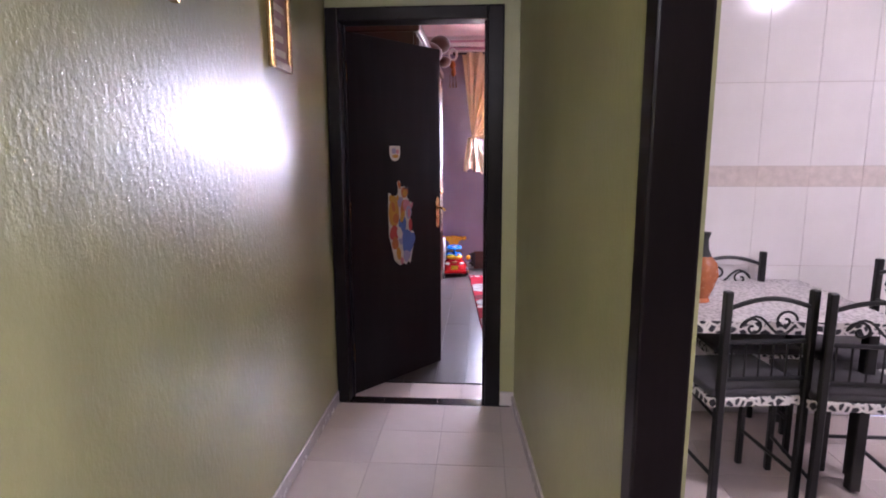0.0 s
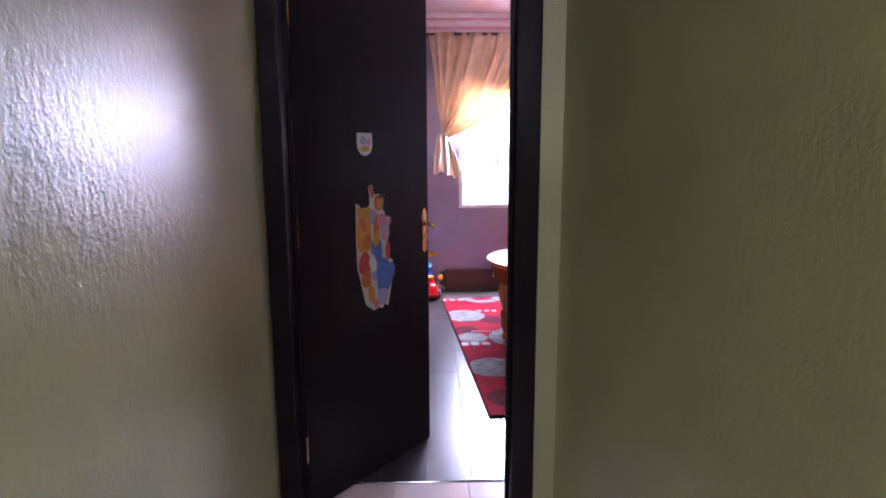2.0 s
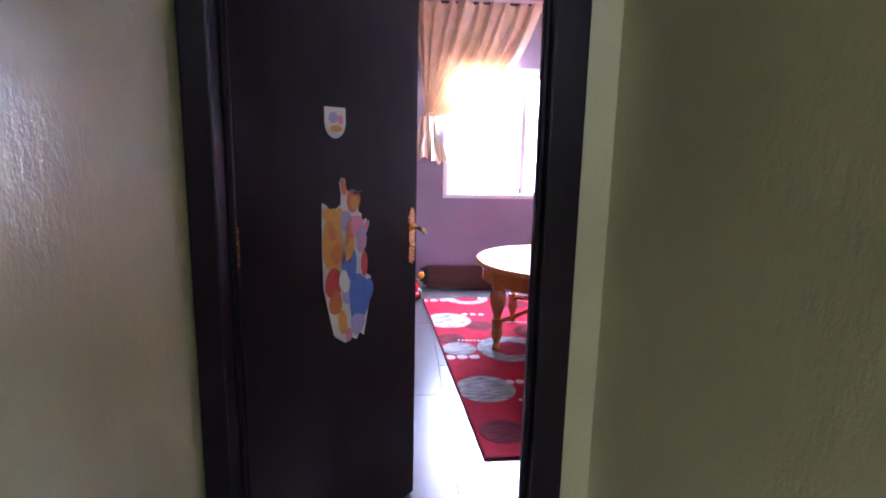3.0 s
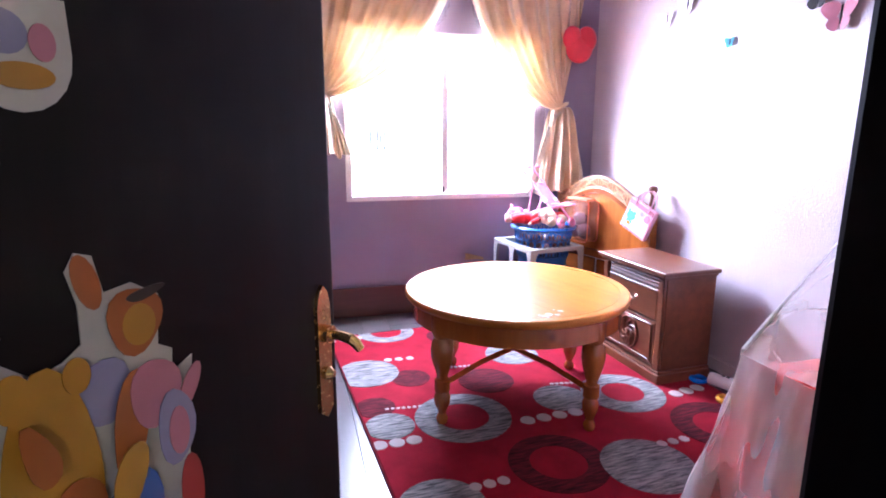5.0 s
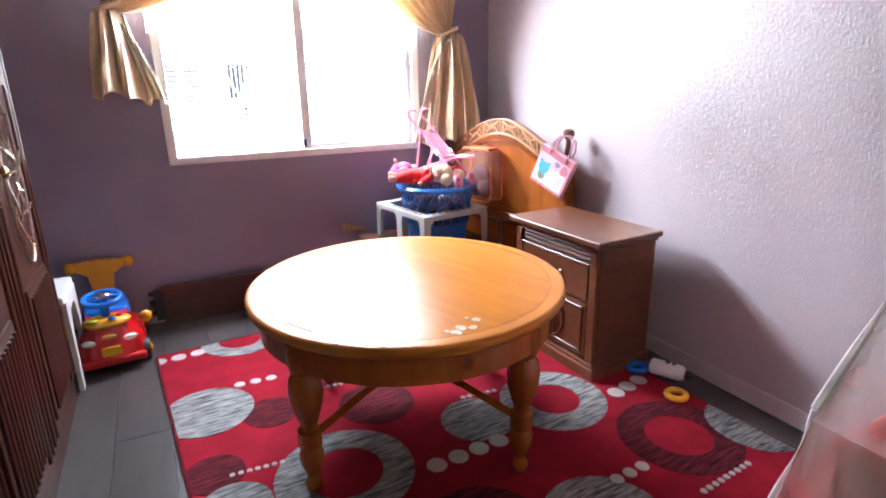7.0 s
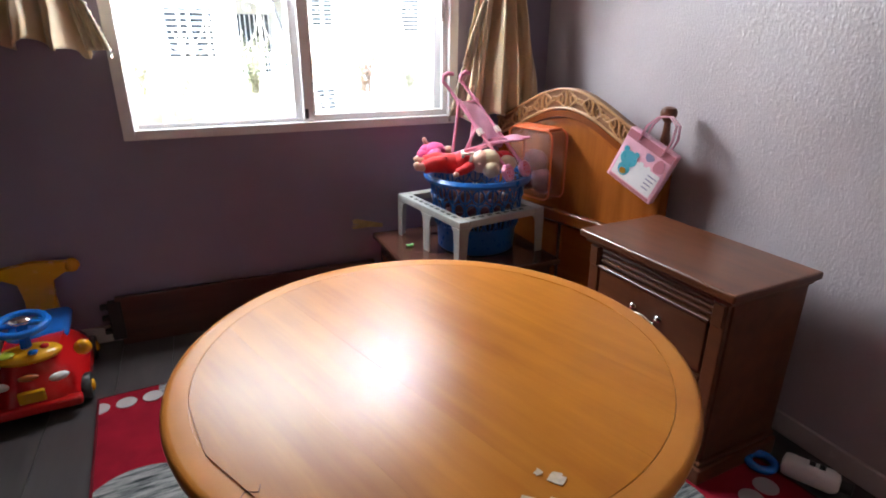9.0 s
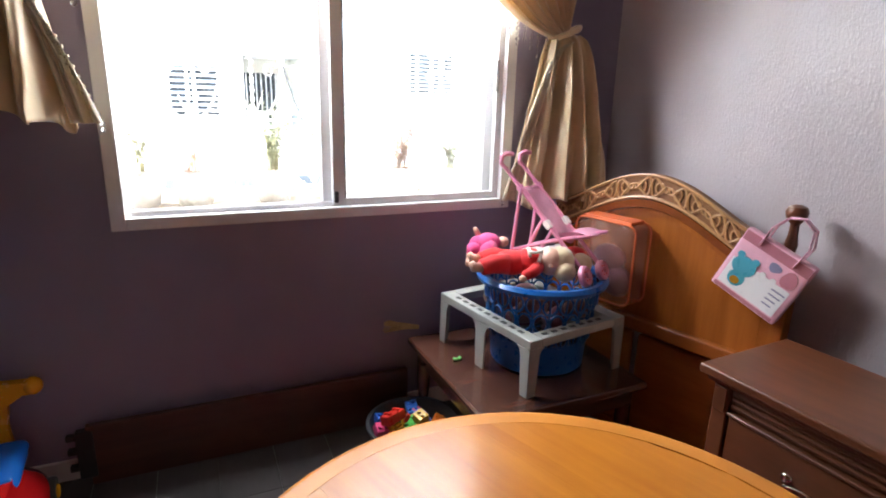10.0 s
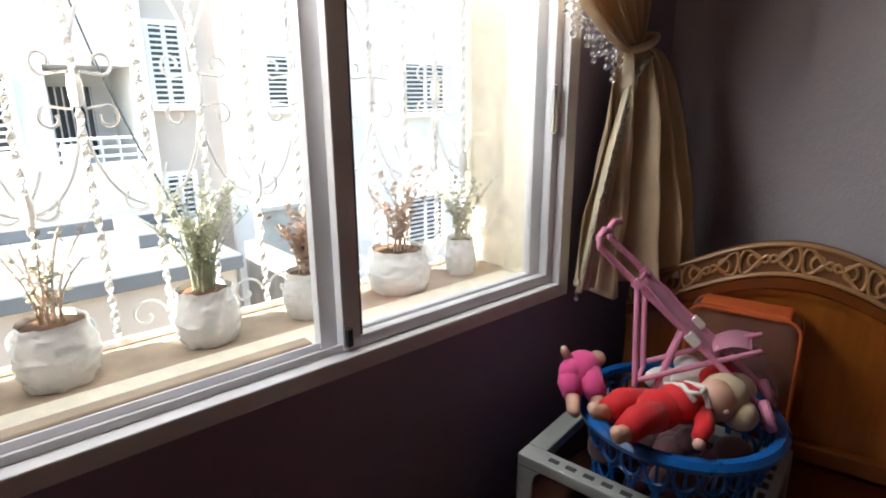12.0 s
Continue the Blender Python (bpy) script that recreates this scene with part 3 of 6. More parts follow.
annex = thing("low_annex", "low annex with a flat grey roof deck", "building", 0, 0, -6)
part("wall", boxed((-4, 10.7, 0), (2.66, Y1 - 0.01, 6.02)), FACADE_B, annex)
part("roof", boxed((-4.1, 10.6, 6.02), (2.70, Y1 - 0.01, 6.14), 0.01), DECK, annex)
part("parapet", boxed((-4.1, Y1 - 0.30, 6.14), (2.70, Y1 - 0.16, 6.26), 0.01), DECK, annex)
part("parapet", boxed((2.10, 11.35, 6.14), (2.32, Y1 - 0.31, 6.26), 0.01), DECK, annex)
yard = thing("yard_wall", "weathered grey concrete yard wall", "wall", 0, 0, -6)
CONCRETE = paint("stained_concrete", (0.36, 0.36, 0.34), 0.9, 0.3, 3, 0.4)
part("panel", boxed((3.28, 11.6, 0), (4.15, 11.75, 6.25), 0.01), CONCRETE, yard)
part("panel", boxed((3.15, 9.9, 0), (3.28, 11.75, 5.95), 0.01), CONCRETE, yard)
part("coping", boxed((3.25, 11.56, 6.25), (4.18, 11.79, 6.31), 0.008), CONCRETE, yard)
cable = thing("cable", "slack black cable from the facade to the roof deck", "cable", 0, 0, 0)
part("wire", tubed([(1.98 + 0.72 * k / 12 + 0.05 * math.sin(math.pi * k / 12) * -1, 12.58 - 0.4 * k / 12, 2.75 - 2.56 * k / 12 - 0.10 * math.sin(math.pi * k / 12)) for k in range(13)], 0.010, 6), paint("black_cable", (0.03, 0.03, 0.03), 0.6), cable)

# ---- window, grille and pots ----
win = thing("window_1", "white aluminium sliding window with its left half slid open", "window", 0, WIN_Y, 0, kind="structure")
fw = 0.042
for nm, lo, hi in (("frame", (WX0 - 0.012, -0.02, WZ0 - 0.012), (WX0 + fw - 0.012, 0.085, WZ1)), ("frame", (WX1 - fw + 0.012, -0.02, WZ0 - 0.012), (WX1 + 0.012, 0.085, WZ1)),
                   ("frame", (WX0 + fw - 0.012, -0.02, WZ0 - 0.012), (WX1 - fw + 0.012, 0.085, WZ0 + fw - 0.016)), ("frame", (WX0 + fw - 0.012, -0.02, WZ1 - fw), (WX1 - fw + 0.012, 0.085, WZ1))):
    part(nm, boxed(lo, hi, 0.004, 2), ALU, win)
for y in (0.012, 0.05):
    part("track", boxed((WX0 + fw, y, WZ0 + 0.026), (WX1 - fw, y + 0.006, WZ0 + 0.042), 0.001), ALU, win)
DARKRUBBER = paint("black_gasket", (0.03, 0.03, 0.035), 0.6)


def sash(x0, x1, y):
    s = part("sash", boxed((x0, y, WZ0 + 0.027), (x0 + 0.042, y + 0.026, WZ1 - fw), 0.003, 2), ALU, win)
    part("stile", boxed((x1 - 0.042, y, WZ0 + 0.027), (x1, y + 0.026, WZ1 - fw), 0.003, 2), ALU, s)
    part("rail", boxed((x0 + 0.042, y, WZ0 + 0.027), (x1 - 0.042, y + 0.026, WZ0 + 0.053), 0.003, 2), ALU, s)
    part("rail", boxed((x0 + 0.042, y, WZ1 - fw - 0.05), (x1 - 0.042, y + 0.026, WZ1 - fw), 0.003, 2), ALU, s)
    g = part("pane", boxed((x0 + 0.040, y + 0.011, WZ0 + 0.051), (x1 - 0.040, y + 0.015, WZ1 - fw - 0.048)), GLASS, s, "clear window pane")
    g.visible_shadow = False
    part("gasket", boxed((x0 + 0.0425, y + 0.002, WZ0 + 0.0535), (x0 + 0.047, y + 0.024, WZ1 - fw - 0.051)), DARKRUBBER, s)
    return s


s1 = sash(1.585, WX1 - 0.012, 0.006)
sash(1.555, WX1 - 0.04, 0.046)
part("latch", boxed((1.588, -0.006, 0.885), (1.602, 0.006, 0.925), 0.002), DARKRUBBER, s1)
part("handle", boxed((WX1 - 0.062, -0.004, 1.28), (WX1 - 0.05, 0.006, 1.40), 0.002), SILVER, s1)

grille = thing("window_grille", "white wrought-iron window grille with twisted bars and scrolls", "grille", 0, WIN_Y + 0.40, 0)


def twisted_bar(x, z0, z1):
    n, bm = 280, bmesh.new()
    rings = []
    for k in range(n + 1):
        z, a = z0 + (z1 - z0) * k / n, k * 0.46
        rings.append([bm.verts.new((x + 0.008 * math.cos(a + (0.35, 2.79, 3.49, 5.93)[q]), 0.008 * math.sin(a + (0.35, 2.79, 3.49, 5.93)[q]), z)) for q in range(4)])
    for a, b in zip(rings, rings[1:]):
        for q in range(4):
            bm.faces.new((a[q], a[(q + 1) % 4], b[(q + 1) % 4], b[q]))
    return bm


def c_scroll(x, z, sx, sz, r=0.0036):
    """A bar that leaves the upright, bows out and curls in."""
    pts = [(x, 0, z), (x + sx * 0.012, 0, z + sz * 0.035)]
    for k in range(15):
        a = radians(-80 + 290 * k / 14)
        rad = 0.024 - 0.012 * k / 14
        pts.append((x + sx * (0.048 + rad * math.cos(a) * 0.9 + 0.0), 0, z + sz * (0.052 + rad * math.sin(a))))
    return tubed(pts, r, 5)


BARS = [0.9165 + 0.1135 * k for k in range(13)]
for k, x in enumerate(BARS):
    part("bar", twisted_bar(x, 0.852, 2.28), WHITEIRON, grille)
    node = 1.39 if k % 2 else 1.17
    part("collar", lathed([(0.010, node - 0.03), (0.014, node - 0.012), (0.014, node + 0.012), (0.010, node + 0.03)], 8, (x, 0)), WHITEIRON, grille)
    for sx in (-1, 1):
        if k % 2:
            for sz in (-1, 1):
                part("scroll", c_scroll(x, 1.39, sx, sz), WHITEIRON, grille)
                part("scroll", tubed([(x + sx * 0.1135 * (1 - math.cos(q * math.pi / 20)) * 0.95, 0.006, 1.39 + sz * (0.02 + 0.215 * math.sin(q * math.pi / 20))) for q in range(11)], 0.004, 5), WHITEIRON, grille)
        else:
            part("scroll", tubed([(x + sx * (0.006 + 0.024 - 0.024 * math.cos(radians(q * 22))), 0.004, 1.17 - 0.026 * math.sin(radians(q * 22))) for q in range(11)], 0.0035, 5), WHITEIRON, grille)
            part("scroll", tubed([(x + sx * (0.004 + 0.03 * q / 6), 0.004, 1.17 + 0.05 * q / 6 * (1 + 0.4 * q / 6)) for q in range(7)], 0.003, 5), WHITEIRON, grille)
    if k % 2 == 0:
        for sx in (-1, 1):
            part("scroll", tubed([(x + sx * (0.05 - 0.042 * (1 - q / 22) * math.cos(radians(q * 20))), 0.004, 0.905 + 0.042 * (1 - q / 22) * math.sin(radians(q * 20))) for q in range(20)], 0.0035, 5), WHITEIRON, grille)
for z in (0.86, 2.05, 2.26):
    part("cross_rail", boxed((0.87, -0.006, z - 0.006), (2.33, 0.006, z + 0.006), 0.001), WHITEIRON, grille)

WRAP = paint("crinkled_white_plastic_wrap", (0.80, 0.79, 0.77), 0.22, 0.06, 30, 0.6)
SOIL = paint("dry_soil", (0.16, 0.09, 0.05), 0.95, 0.4, 40, 0.8)
# leaf greens are paled to put the window glare into the colour
LEAF = paint("glare_washed_leaf", (0.44, 0.45, 0.31), 0.5, 0.4, 30)
LEAF_PALE = paint("pale_leaf", (0.52, 0.51, 0.38), 0.5, 0.3, 30)
LEAF_DRY = paint("dry_flower", (0.52, 0.37, 0.28), 0.7, 0.3, 30)
CLAY = paint("terracotta", (0.45, 0.19, 0.10), 0.8, 0.15, 12)


def potted_plant(x, y, r, h, style, seed, label):
    rnd = random.Random(seed)
    t = thing("potted_plant", label, "potted plant", x, y, 0.85, group="pots on the ledge")
    bm = bmesh.new()
    n, rows = 44, 22
    rings = []
    for j in range(rows + 1):
        v = j / rows
        ring = []
        for k in range(n):
            a = 2 * math.pi * k / n
            rr = r * (0.86 + 0.2 * math.sin(math.pi * min(1, v * 1.15)) + 0.10 * noise.noise((math.cos(a) * 4 + seed, math.sin(a) * 4, v * 9)) + 0.03 * noise.noise((math.cos(a) * 11 + seed, math.sin(a) * 11, v * 22)))
            ring.append(bm.verts.new((rr * math.cos(a), rr * math.sin(a), h * v + 0.006 * noise.noise((a * 2, v * 9, seed)))))
        rings.append(ring)
    for a, b in zip(rings, rings[1:]):
        for k in range(n):
            bm.faces.new((a[k], a[(k + 1) % n], b[(k + 1) % n], b[k]))
    bm.faces.new(rings[0][::-1])
    part("pot", bm, WRAP, t, "pot wrapped in crinkled white plastic", True)
    part("soil", lathed([(r * 0.84, h * 0.90), (r * 0.6, h * 0.94), (r * 0.1, h * 0.95)], 18), SOIL, t)
    stems, leaves = bmesh.new(), bmesh.new()
    for _ in range(dict(bush=30, dry=18, sprig=16, bare=13)[style]):
        a, lean = rnd.uniform(0, 6.28), rnd.uniform(0.15, 0.6)
        ln = rnd.uniform(0.13, 0.27) * (1.0 if style == "bush" else 0.8)
        b = Vector((rnd.uniform(-0.3, 0.3) * r, rnd.uniform(-0.3, 0.3) * r, h * 0.93))
        pts = [b + Vector((math.cos(a) * lean * ln * s * s, math.sin(a) * lean * ln * s * s, ln * s)) for s in (0, 0.25, 0.5, 0.75, 1)]
        tube(stems, pts, [0.0022, 0.002, 0.0016, 0.0012, 0.0008], 4)
        for s in range(dict(bush=38, dry=20, sprig=18, bare=9)[style]):
            f = rnd.uniform(0.2, 1.0)
            p = pts[min(3, int(f * 4))].lerp(pts[min(4, int(f * 4) + 1)], (f * 4) % 1)
            d = Vector((rnd.uniform(-1, 1), rnd.uniform(-1, 1), rnd.uniform(-0.1, 0.9))).normalized()
            L = rnd.uniform(0.011, 0.024)
            w = d.cross(Vector((rnd.uniform(-1, 1), rnd.uniform(-1, 1), 1))).normalized() * L * (0.14 if style == "bush" else 0.3)
            v = [leaves.verts.new(q) for q in (p, p + d * L * 0.5 + w, p + d * L, p + d * L * 0.5 - w)]
            leaves.faces.new(v)
    part("stem_tuft", stems, LEAF_DRY if style in ("dry", "bare") else LEAF, t, stuff=True)
    part("leaves", leaves, dict(bush=LEAF, dry=LEAF_DRY, sprig=LEAF_PALE, bare=LEAF_PALE)[style], t, "narrow leaves with glare put into their colour" if style == "bush" else "sparse pale leaves", stuff=True)
    return t


potted_plant(1.14, 7.43, 0.068, 0.125, "bare", 3, "thin bare plant in a plastic-wrapped pot on the ledge")
potted_plant(1.42, 7.43, 0.066, 0.125, "bush", 5, "bushy narrow-leaved plant in a plastic-wrapped pot on the ledge")
potted_plant(1.66, 7.42, 0.055, 0.115, "dry", 8, "drying reddish plant in a plastic-wrapped pot on the ledge")
potted_plant(1.945, 7.43, 0.085, 0.12, "dry", 12, "drooping plant with dry blooms in a wide wrapped pot")
potted_plant(2.175, 7.42, 0.045, 0.11, "sprig", 15, "small pale plant in a narrow wrapped pot on the ledge")
potted_plant(0.965, 7.43, 0.06, 0.13, "sprig", 19, "pale trailing plant in a plastic-wrapped pot on the ledge")
t = thing("ladder_strip", "worn brown timber strip along the ledge", "timber strip", 0.9, WIN_Y + 0.112, 0.853)
part("strip", boxed((0, 0, 0), (0.67, 0.035, 0.012), 0.003), SILLSTONE, t)

# ---- curtains ----
SATIN = fabric("gold_beige_satin", (0.80, 0.63, 0.40), 0.30, 0.6, 700, 0.10, 0.2)
SHEER = fabric("pale_gold_sheer", (0.66, 0.56, 0.40), 0.5, 0.4, 700, 0.15, 0.15)
CRYSTAL = glass("crystal_bead", 0.02, (0.95, 0.95, 0.95))
RODM = paint("dark_rod", (0.08, 0.05, 0.04), 0.4)
rod = thing("curtain_rod", "dark curtain rod above the window", "curtain rod", 0, 7.04, 2.495)
part("pole", tubed([(0.52, 0, 0), (2.70, 0, 0)], 0.012, 10), RODM, rod)
for x in (0.52, 2.70):
    part("finial", blobs(bmesh.new(), [(x, 0, 0, 0.022, 0.022, 0.022)], 12), RODM, rod, smooth=True)
for x in (0.58, 1.70, 2.66):
    part("bracket", boxed((x - 0.008, 0, -0.01), (x + 0.008, 0.08, 0.01), 0.002), RODM, rod)


def bez(a, b, c, t):
    return a * (1 - t) ** 2 + 2 * b * t * (1 - t) + c * t * t


def curtain(label, outer, inner, tie, top_lo, top_hi, tail_lo, tail_hi, zb, y0, seed, bulge, folds):
    """outer, inner: x of the header's two ends; tie: where it is gathered; tail: x range and height of the hanging end."""
    t = thing("curtain", label, "curtain", 0, y0, 0, group="pair of window curtains")
    s = 1 if inner > outer else -1

    def drape(u, v):
        x0 = outer + (inner - outer) * u
        x2, z2 = tie[0] + s * 0.05 * (u - 0.35), tie[1] + 0.05 * (0.5 - u)
        x1 = x2 + (x0 - x2) * (0.72 if u > 0.3 else 0.6)
        z1 = tie[1] + 0.62 - 0.56 * u ** 0.8
        gather = 1 - 0.72 * v * v
        fold = math.sin(u * 58 + 1.5 * noise.noise((u * 5, v, seed))) * 0.024 * gather + math.sin(u * 23 + seed) * 0.018 * gather
        fold += 0.012 * math.sin(v * 7 + u * 12) * v * (1 - v)
        head = 0.010 * math.sin(u * 120) * max(0, 1 - v * 9)
        return (bez(x0, x1, x2, v) + fold * 0.25, fold + head - 0.02 * math.sin(math.pi * v), bez(2.50, z1, z2, v))

    solid(part("drape", sheet(drape, 150, 36), SATIN, t, "gathered gold-beige satin drape", True), 0.002)

    def tail(u, v):
        w0 = top_lo + (top_hi - top_lo) * u
        w1 = tail_lo + (tail_hi - tail_lo) * u
        k = v ** 0.5
        fold = math.sin(u * folds + 2.6 * noise.noise((u * 3, v * 1.5, seed + 3))) * (0.006 + 0.036 * k) + 0.010 * k * math.sin(u * folds * 2.3 + 4 * v) + 0.012 * k * noise.noise((u * 4, v * 5, seed))
        return (w0 + (w1 - w0) * k + fold * 0.2, fold - bulge * (u if s < 0 else 1 - u) ** 0.8 * (0.05 + 0.95 * k) - 0.3 * bulge * math.sin(math.pi * u) * (0.2 + 0.8 * k) + 0.01, tie[1] + (zb + 0.012 * math.sin(u * 17 + seed) + 0.035 * noise.noise((u * 4, 0.5, seed)) + 0.05 * s * (0.5 - u) - tie[1]) * v)

    solid(part("tail", sheet(tail, 90, 34), SATIN, t, "hanging satin end", True), 0.002)
    x_in = tail_hi if s > 0 else tail_lo

    def trim(u, v):
        x = tie[0] + (x_in - tie[0]) * v ** 0.5 + s * (0.075 * u * (0.3 + 0.7 * v) - 0.02)
        return (x, -0.028 + 0.012 * math.sin(u * 16 + v * 3), tie[1] - 0.03 + (zb + 0.03 - tie[1]) * v)

    solid(part("sheer_edge", sheet(trim, 24, 20), SHEER, t, "pale sheer edging", True), 0.001)
    part("tieback", tubed([(tie[0] + 0.052 * math.cos(a), 0.036 * math.sin(a) - 0.004, tie[1] + 0.004 + 0.02 * math.cos(a)) for a in [2 * math.pi * k / 24 for k in range(24)]], 0.008, 8, True, 1.6), SATIN, t, "twisted satin tieback", True)
    bm = bmesh.new()
    for k in range(26):
        v = 0.16 + 0.82 * k / 25
        p = Vector(drape(1.0, v))
        for q in range(3 + k % 3):
            r = 0.0065 + 0.0025 * ((q + k) % 2)
            bmesh.ops.create_icosphere(bm, subdivisions=1, radius=r, matrix=Matrix.Translation((p.x + s * 0.004, p.y - 0.006, p.z - 0.012 - 0.018 * q)))
    for k in range(16):
        v = k / 15
        p = Vector(trim(1.0, v))
        for q in range(2):
            bmesh.ops.create_icosphere(bm, subdivisions=1, radius=0.007, matrix=Matrix.Translation((p.x, p.y - 0.004, p.z - 0.017 * q)))
    part("bead_fringe", bm, CRYSTAL, t, "hanging crystal bead fringe", True, stuff=True)
    return t


curtain("gold-beige satin curtain tied back beside the window", 0.60, 1.71, (0.735, 1.56), 0.69, 0.78, 0.63, 0.865, 1.165, 7.02, 2.0, 0.15, 17)
curtain("long gold-beige satin curtain tied back in the corner", 2.66, 1.69, (2.47, 1.50), 2.42, 2.54, 2.27, 2.62, 0.88, 7.045, 7.0, 0.13, 25)

# ---- round table ----
tab = thing("round_table", "round honey-coloured pine table with a worn glossy top", "table", 1.56, 5.63, 0.012, 25)
tab.matrix_world = pose(1.56, 5.63, 0.012, 0, 0, 25) @ Matrix.Diagonal((1.05, 1.05, 0.911, 1))
top = part("top", lathed([(0.47, 0.578), (0.505, 0.582), (0.513, 0.592), (0.515, 0.606), (0.5135, 0.615), (0.508, 0.6203), (0.500, 0.6212), (0.475, 0.6212), (0.4685, 0.6212), (0.4678, 0.6180), (0.05, 0.6180)], 72), PINE_RIM, tab, "varnished pine top with stains", True)
# boards of the top inside the rim, with hairline joints
cuts = [-0.4675, -0.248, -0.217, -0.05, 0.12, 0.28, 0.4675]
for a, b in zip(cuts, cuts[1:]):
    a, b = a + 0.00008, b - 0.00008
    ring = [(math.sqrt(max(0.0, 0.4672 ** 2 - t * t)), t) for t in [a + (b - a) * q / 8 for q in range(9)]]
    outline = ring + [(-x, y) for x, y in reversed(ring) if x > 0.001]
    bm = bmesh.new()
    lo, hi = [[bm.verts.new((x, y, z)) for x, y in outline] for z in (0.6175, 0.6212)]
    bm.faces.new(lo[::-1])
    bm.faces.new(hi)
    for q in range(len(outline)):
        bm.faces.new((lo[q - 1], lo[q], hi[q], hi[q - 1]))
    part("board", bm, PINE, tab, m=pose(0, 0, 0, 0, 0, 83))
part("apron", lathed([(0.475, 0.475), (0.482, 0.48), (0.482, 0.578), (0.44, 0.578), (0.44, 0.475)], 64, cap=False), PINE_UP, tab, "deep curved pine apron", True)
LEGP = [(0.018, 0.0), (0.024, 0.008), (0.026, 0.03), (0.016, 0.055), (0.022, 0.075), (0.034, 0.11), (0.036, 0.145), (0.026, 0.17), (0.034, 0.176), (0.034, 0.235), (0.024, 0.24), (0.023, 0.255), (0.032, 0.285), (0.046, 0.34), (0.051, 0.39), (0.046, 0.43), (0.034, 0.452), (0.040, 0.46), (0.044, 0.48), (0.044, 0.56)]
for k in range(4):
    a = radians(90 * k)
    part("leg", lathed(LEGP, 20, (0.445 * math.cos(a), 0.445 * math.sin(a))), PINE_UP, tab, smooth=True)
for k in range(2):
    a = radians(90 * k)
    c, s = math.cos(a), math.sin(a)
    z = 0.205 + 0.001 * k
    bm = bmesh.new()
    tube(bm, [(0.43 * c, 0.43 * s, z), (0.22 * c, 0.22 * s, z + 0.045), (0.0, 0.0, z + 0.062), (-0.22 * c, -0.22 * s, z + 0.045), (-0.43 * c, -0.43 * s, z)], 0.017, 4)
    part("stretcher", bm, PINE_UP, tab)
part("hub", lathed([(0.006, 0.275), (0.012, 0.278), (0.012, 0.284), (0.006, 0.288)], 10), PINE_UP, tab)
STAIN = paint("dried_white_stain", (0.58, 0.46, 0.36), 0.7, 0.2, 60, 0.2)
rnd = random.Random(4)
stains = thing("paper_scraps", "torn white paper residue stuck on the table top", "residue", 1.525, 5.180, 0.5785)
for k, (x, y, r) in enumerate(((0.0, 0.0, 0.020), (0.03, -0.012, 0.014), (0.065, 0.028, 0.016), (-0.025, -0.018, 0.018), (0.045, 0.05, 0.009), (-0.045, -0.002, 0.010))):
    bm = bmesh.new()
    pts = [(x + r * rnd.uniform(0.5, 1.15) * math.cos(a), y + r * rnd.uniform(0.5, 1.15) * math.sin(a)) for a in [2 * math.pi * q / 11 for q in range(11)]]
    lo = [bm.verts.new((*p, 0)) for p in pts]
    hi = [bm.verts.new((*p, 0.0012)) for p in pts]
    bm.faces.new(hi)
    for q in range(11):
        bm.faces.new((lo[q], lo[(q + 1) % 11], hi[(q + 1) % 11], hi[q]))
    part("scrap", bm, STAIN, stains)
for a, r0, r1 in ((188, 0.445, 0.500), (200, 0.470, 0.512), (214, 0.462, 0.508)):
    part("crack", tubed([((r0 + (r1 - r0) * q / 5) * math.cos(radians(a + 1.2 * math.sin(2 * q))), (r0 + (r1 - r0) * q / 5) * math.sin(radians(a + 1.2 * math.sin(2 * q))), 0.6212) for q in range(6)], [0.0004, 0.0011, 0.0013, 0.001, 0.0012, 0.0005], 4), WALNUT, tab, "dark crack near the rim")

# ---- rug ----
RUG_RED = fabric("crimson_pile", (0.20, 0.005, 0.015), 0.95, 0.15, 900, 0.18)
RUG_DARK = fabric("maroon_pile", (0.10, 0.008, 0.014), 0.95, 0.15, 900, 0.35)
RUG_WHITE = fabric("ivory_pile", (0.36, 0.33, 0.31), 0.95, 0.2, 900, 0.12)


def streaked(name, a, b, c):
    m, nt, bs = principled(name, 0.95)
    v = mapped(nt, (9, 70, 9))
    col = ramp(nt, noisy(nt, v, 1.3, 6, 0.7), [(0.34, a), (0.46, b), (0.62, c)])
    nt.links.new(col, bs.inputs["Base Color"])
    bumped(nt, bs, noisy(nt, mapped(nt, (1, 1, 1)), 900, 2), 0.2, 0.002)
    return m


RUG_GREY = streaked("streaked_grey_pile", (0.02, 0.025, 0.028), (0.13, 0.135, 0.135), (0.29, 0.285, 0.275))
RUG_MAROON = streaked("streaked_maroon_pile", (0.012, 0.004, 0.005), (0.050, 0.007, 0.011), (0.12, 0.010, 0.017))
RW, RL, RA = 1.80, 2.47, 4.2
rug = thing("rug", "crimson rug with grey, white and maroon circles", "rug", 0.888, 4.19, 0.001, RA)
part("field", boxed((0, 0, 0), (RW, RL, 0.011), 0.003), RUG_RED, rug, "crimson pile")
bm = bmesh.new()
for lo, hi in (((-0.006, -0.006, 0), (0, RL + 0.006, 0.010)), ((RW, -0.006, 0), (RW + 0.006, RL + 0.006, 0.010)), ((0, -0.006, 0), (RW, 0, 0.010)), ((0, RL, 0), (RW, RL + 0.006, 0.010))):
    box(bm, lo, hi)
part("binding", bm, RUG_DARK, rug, "dark stitched binding")
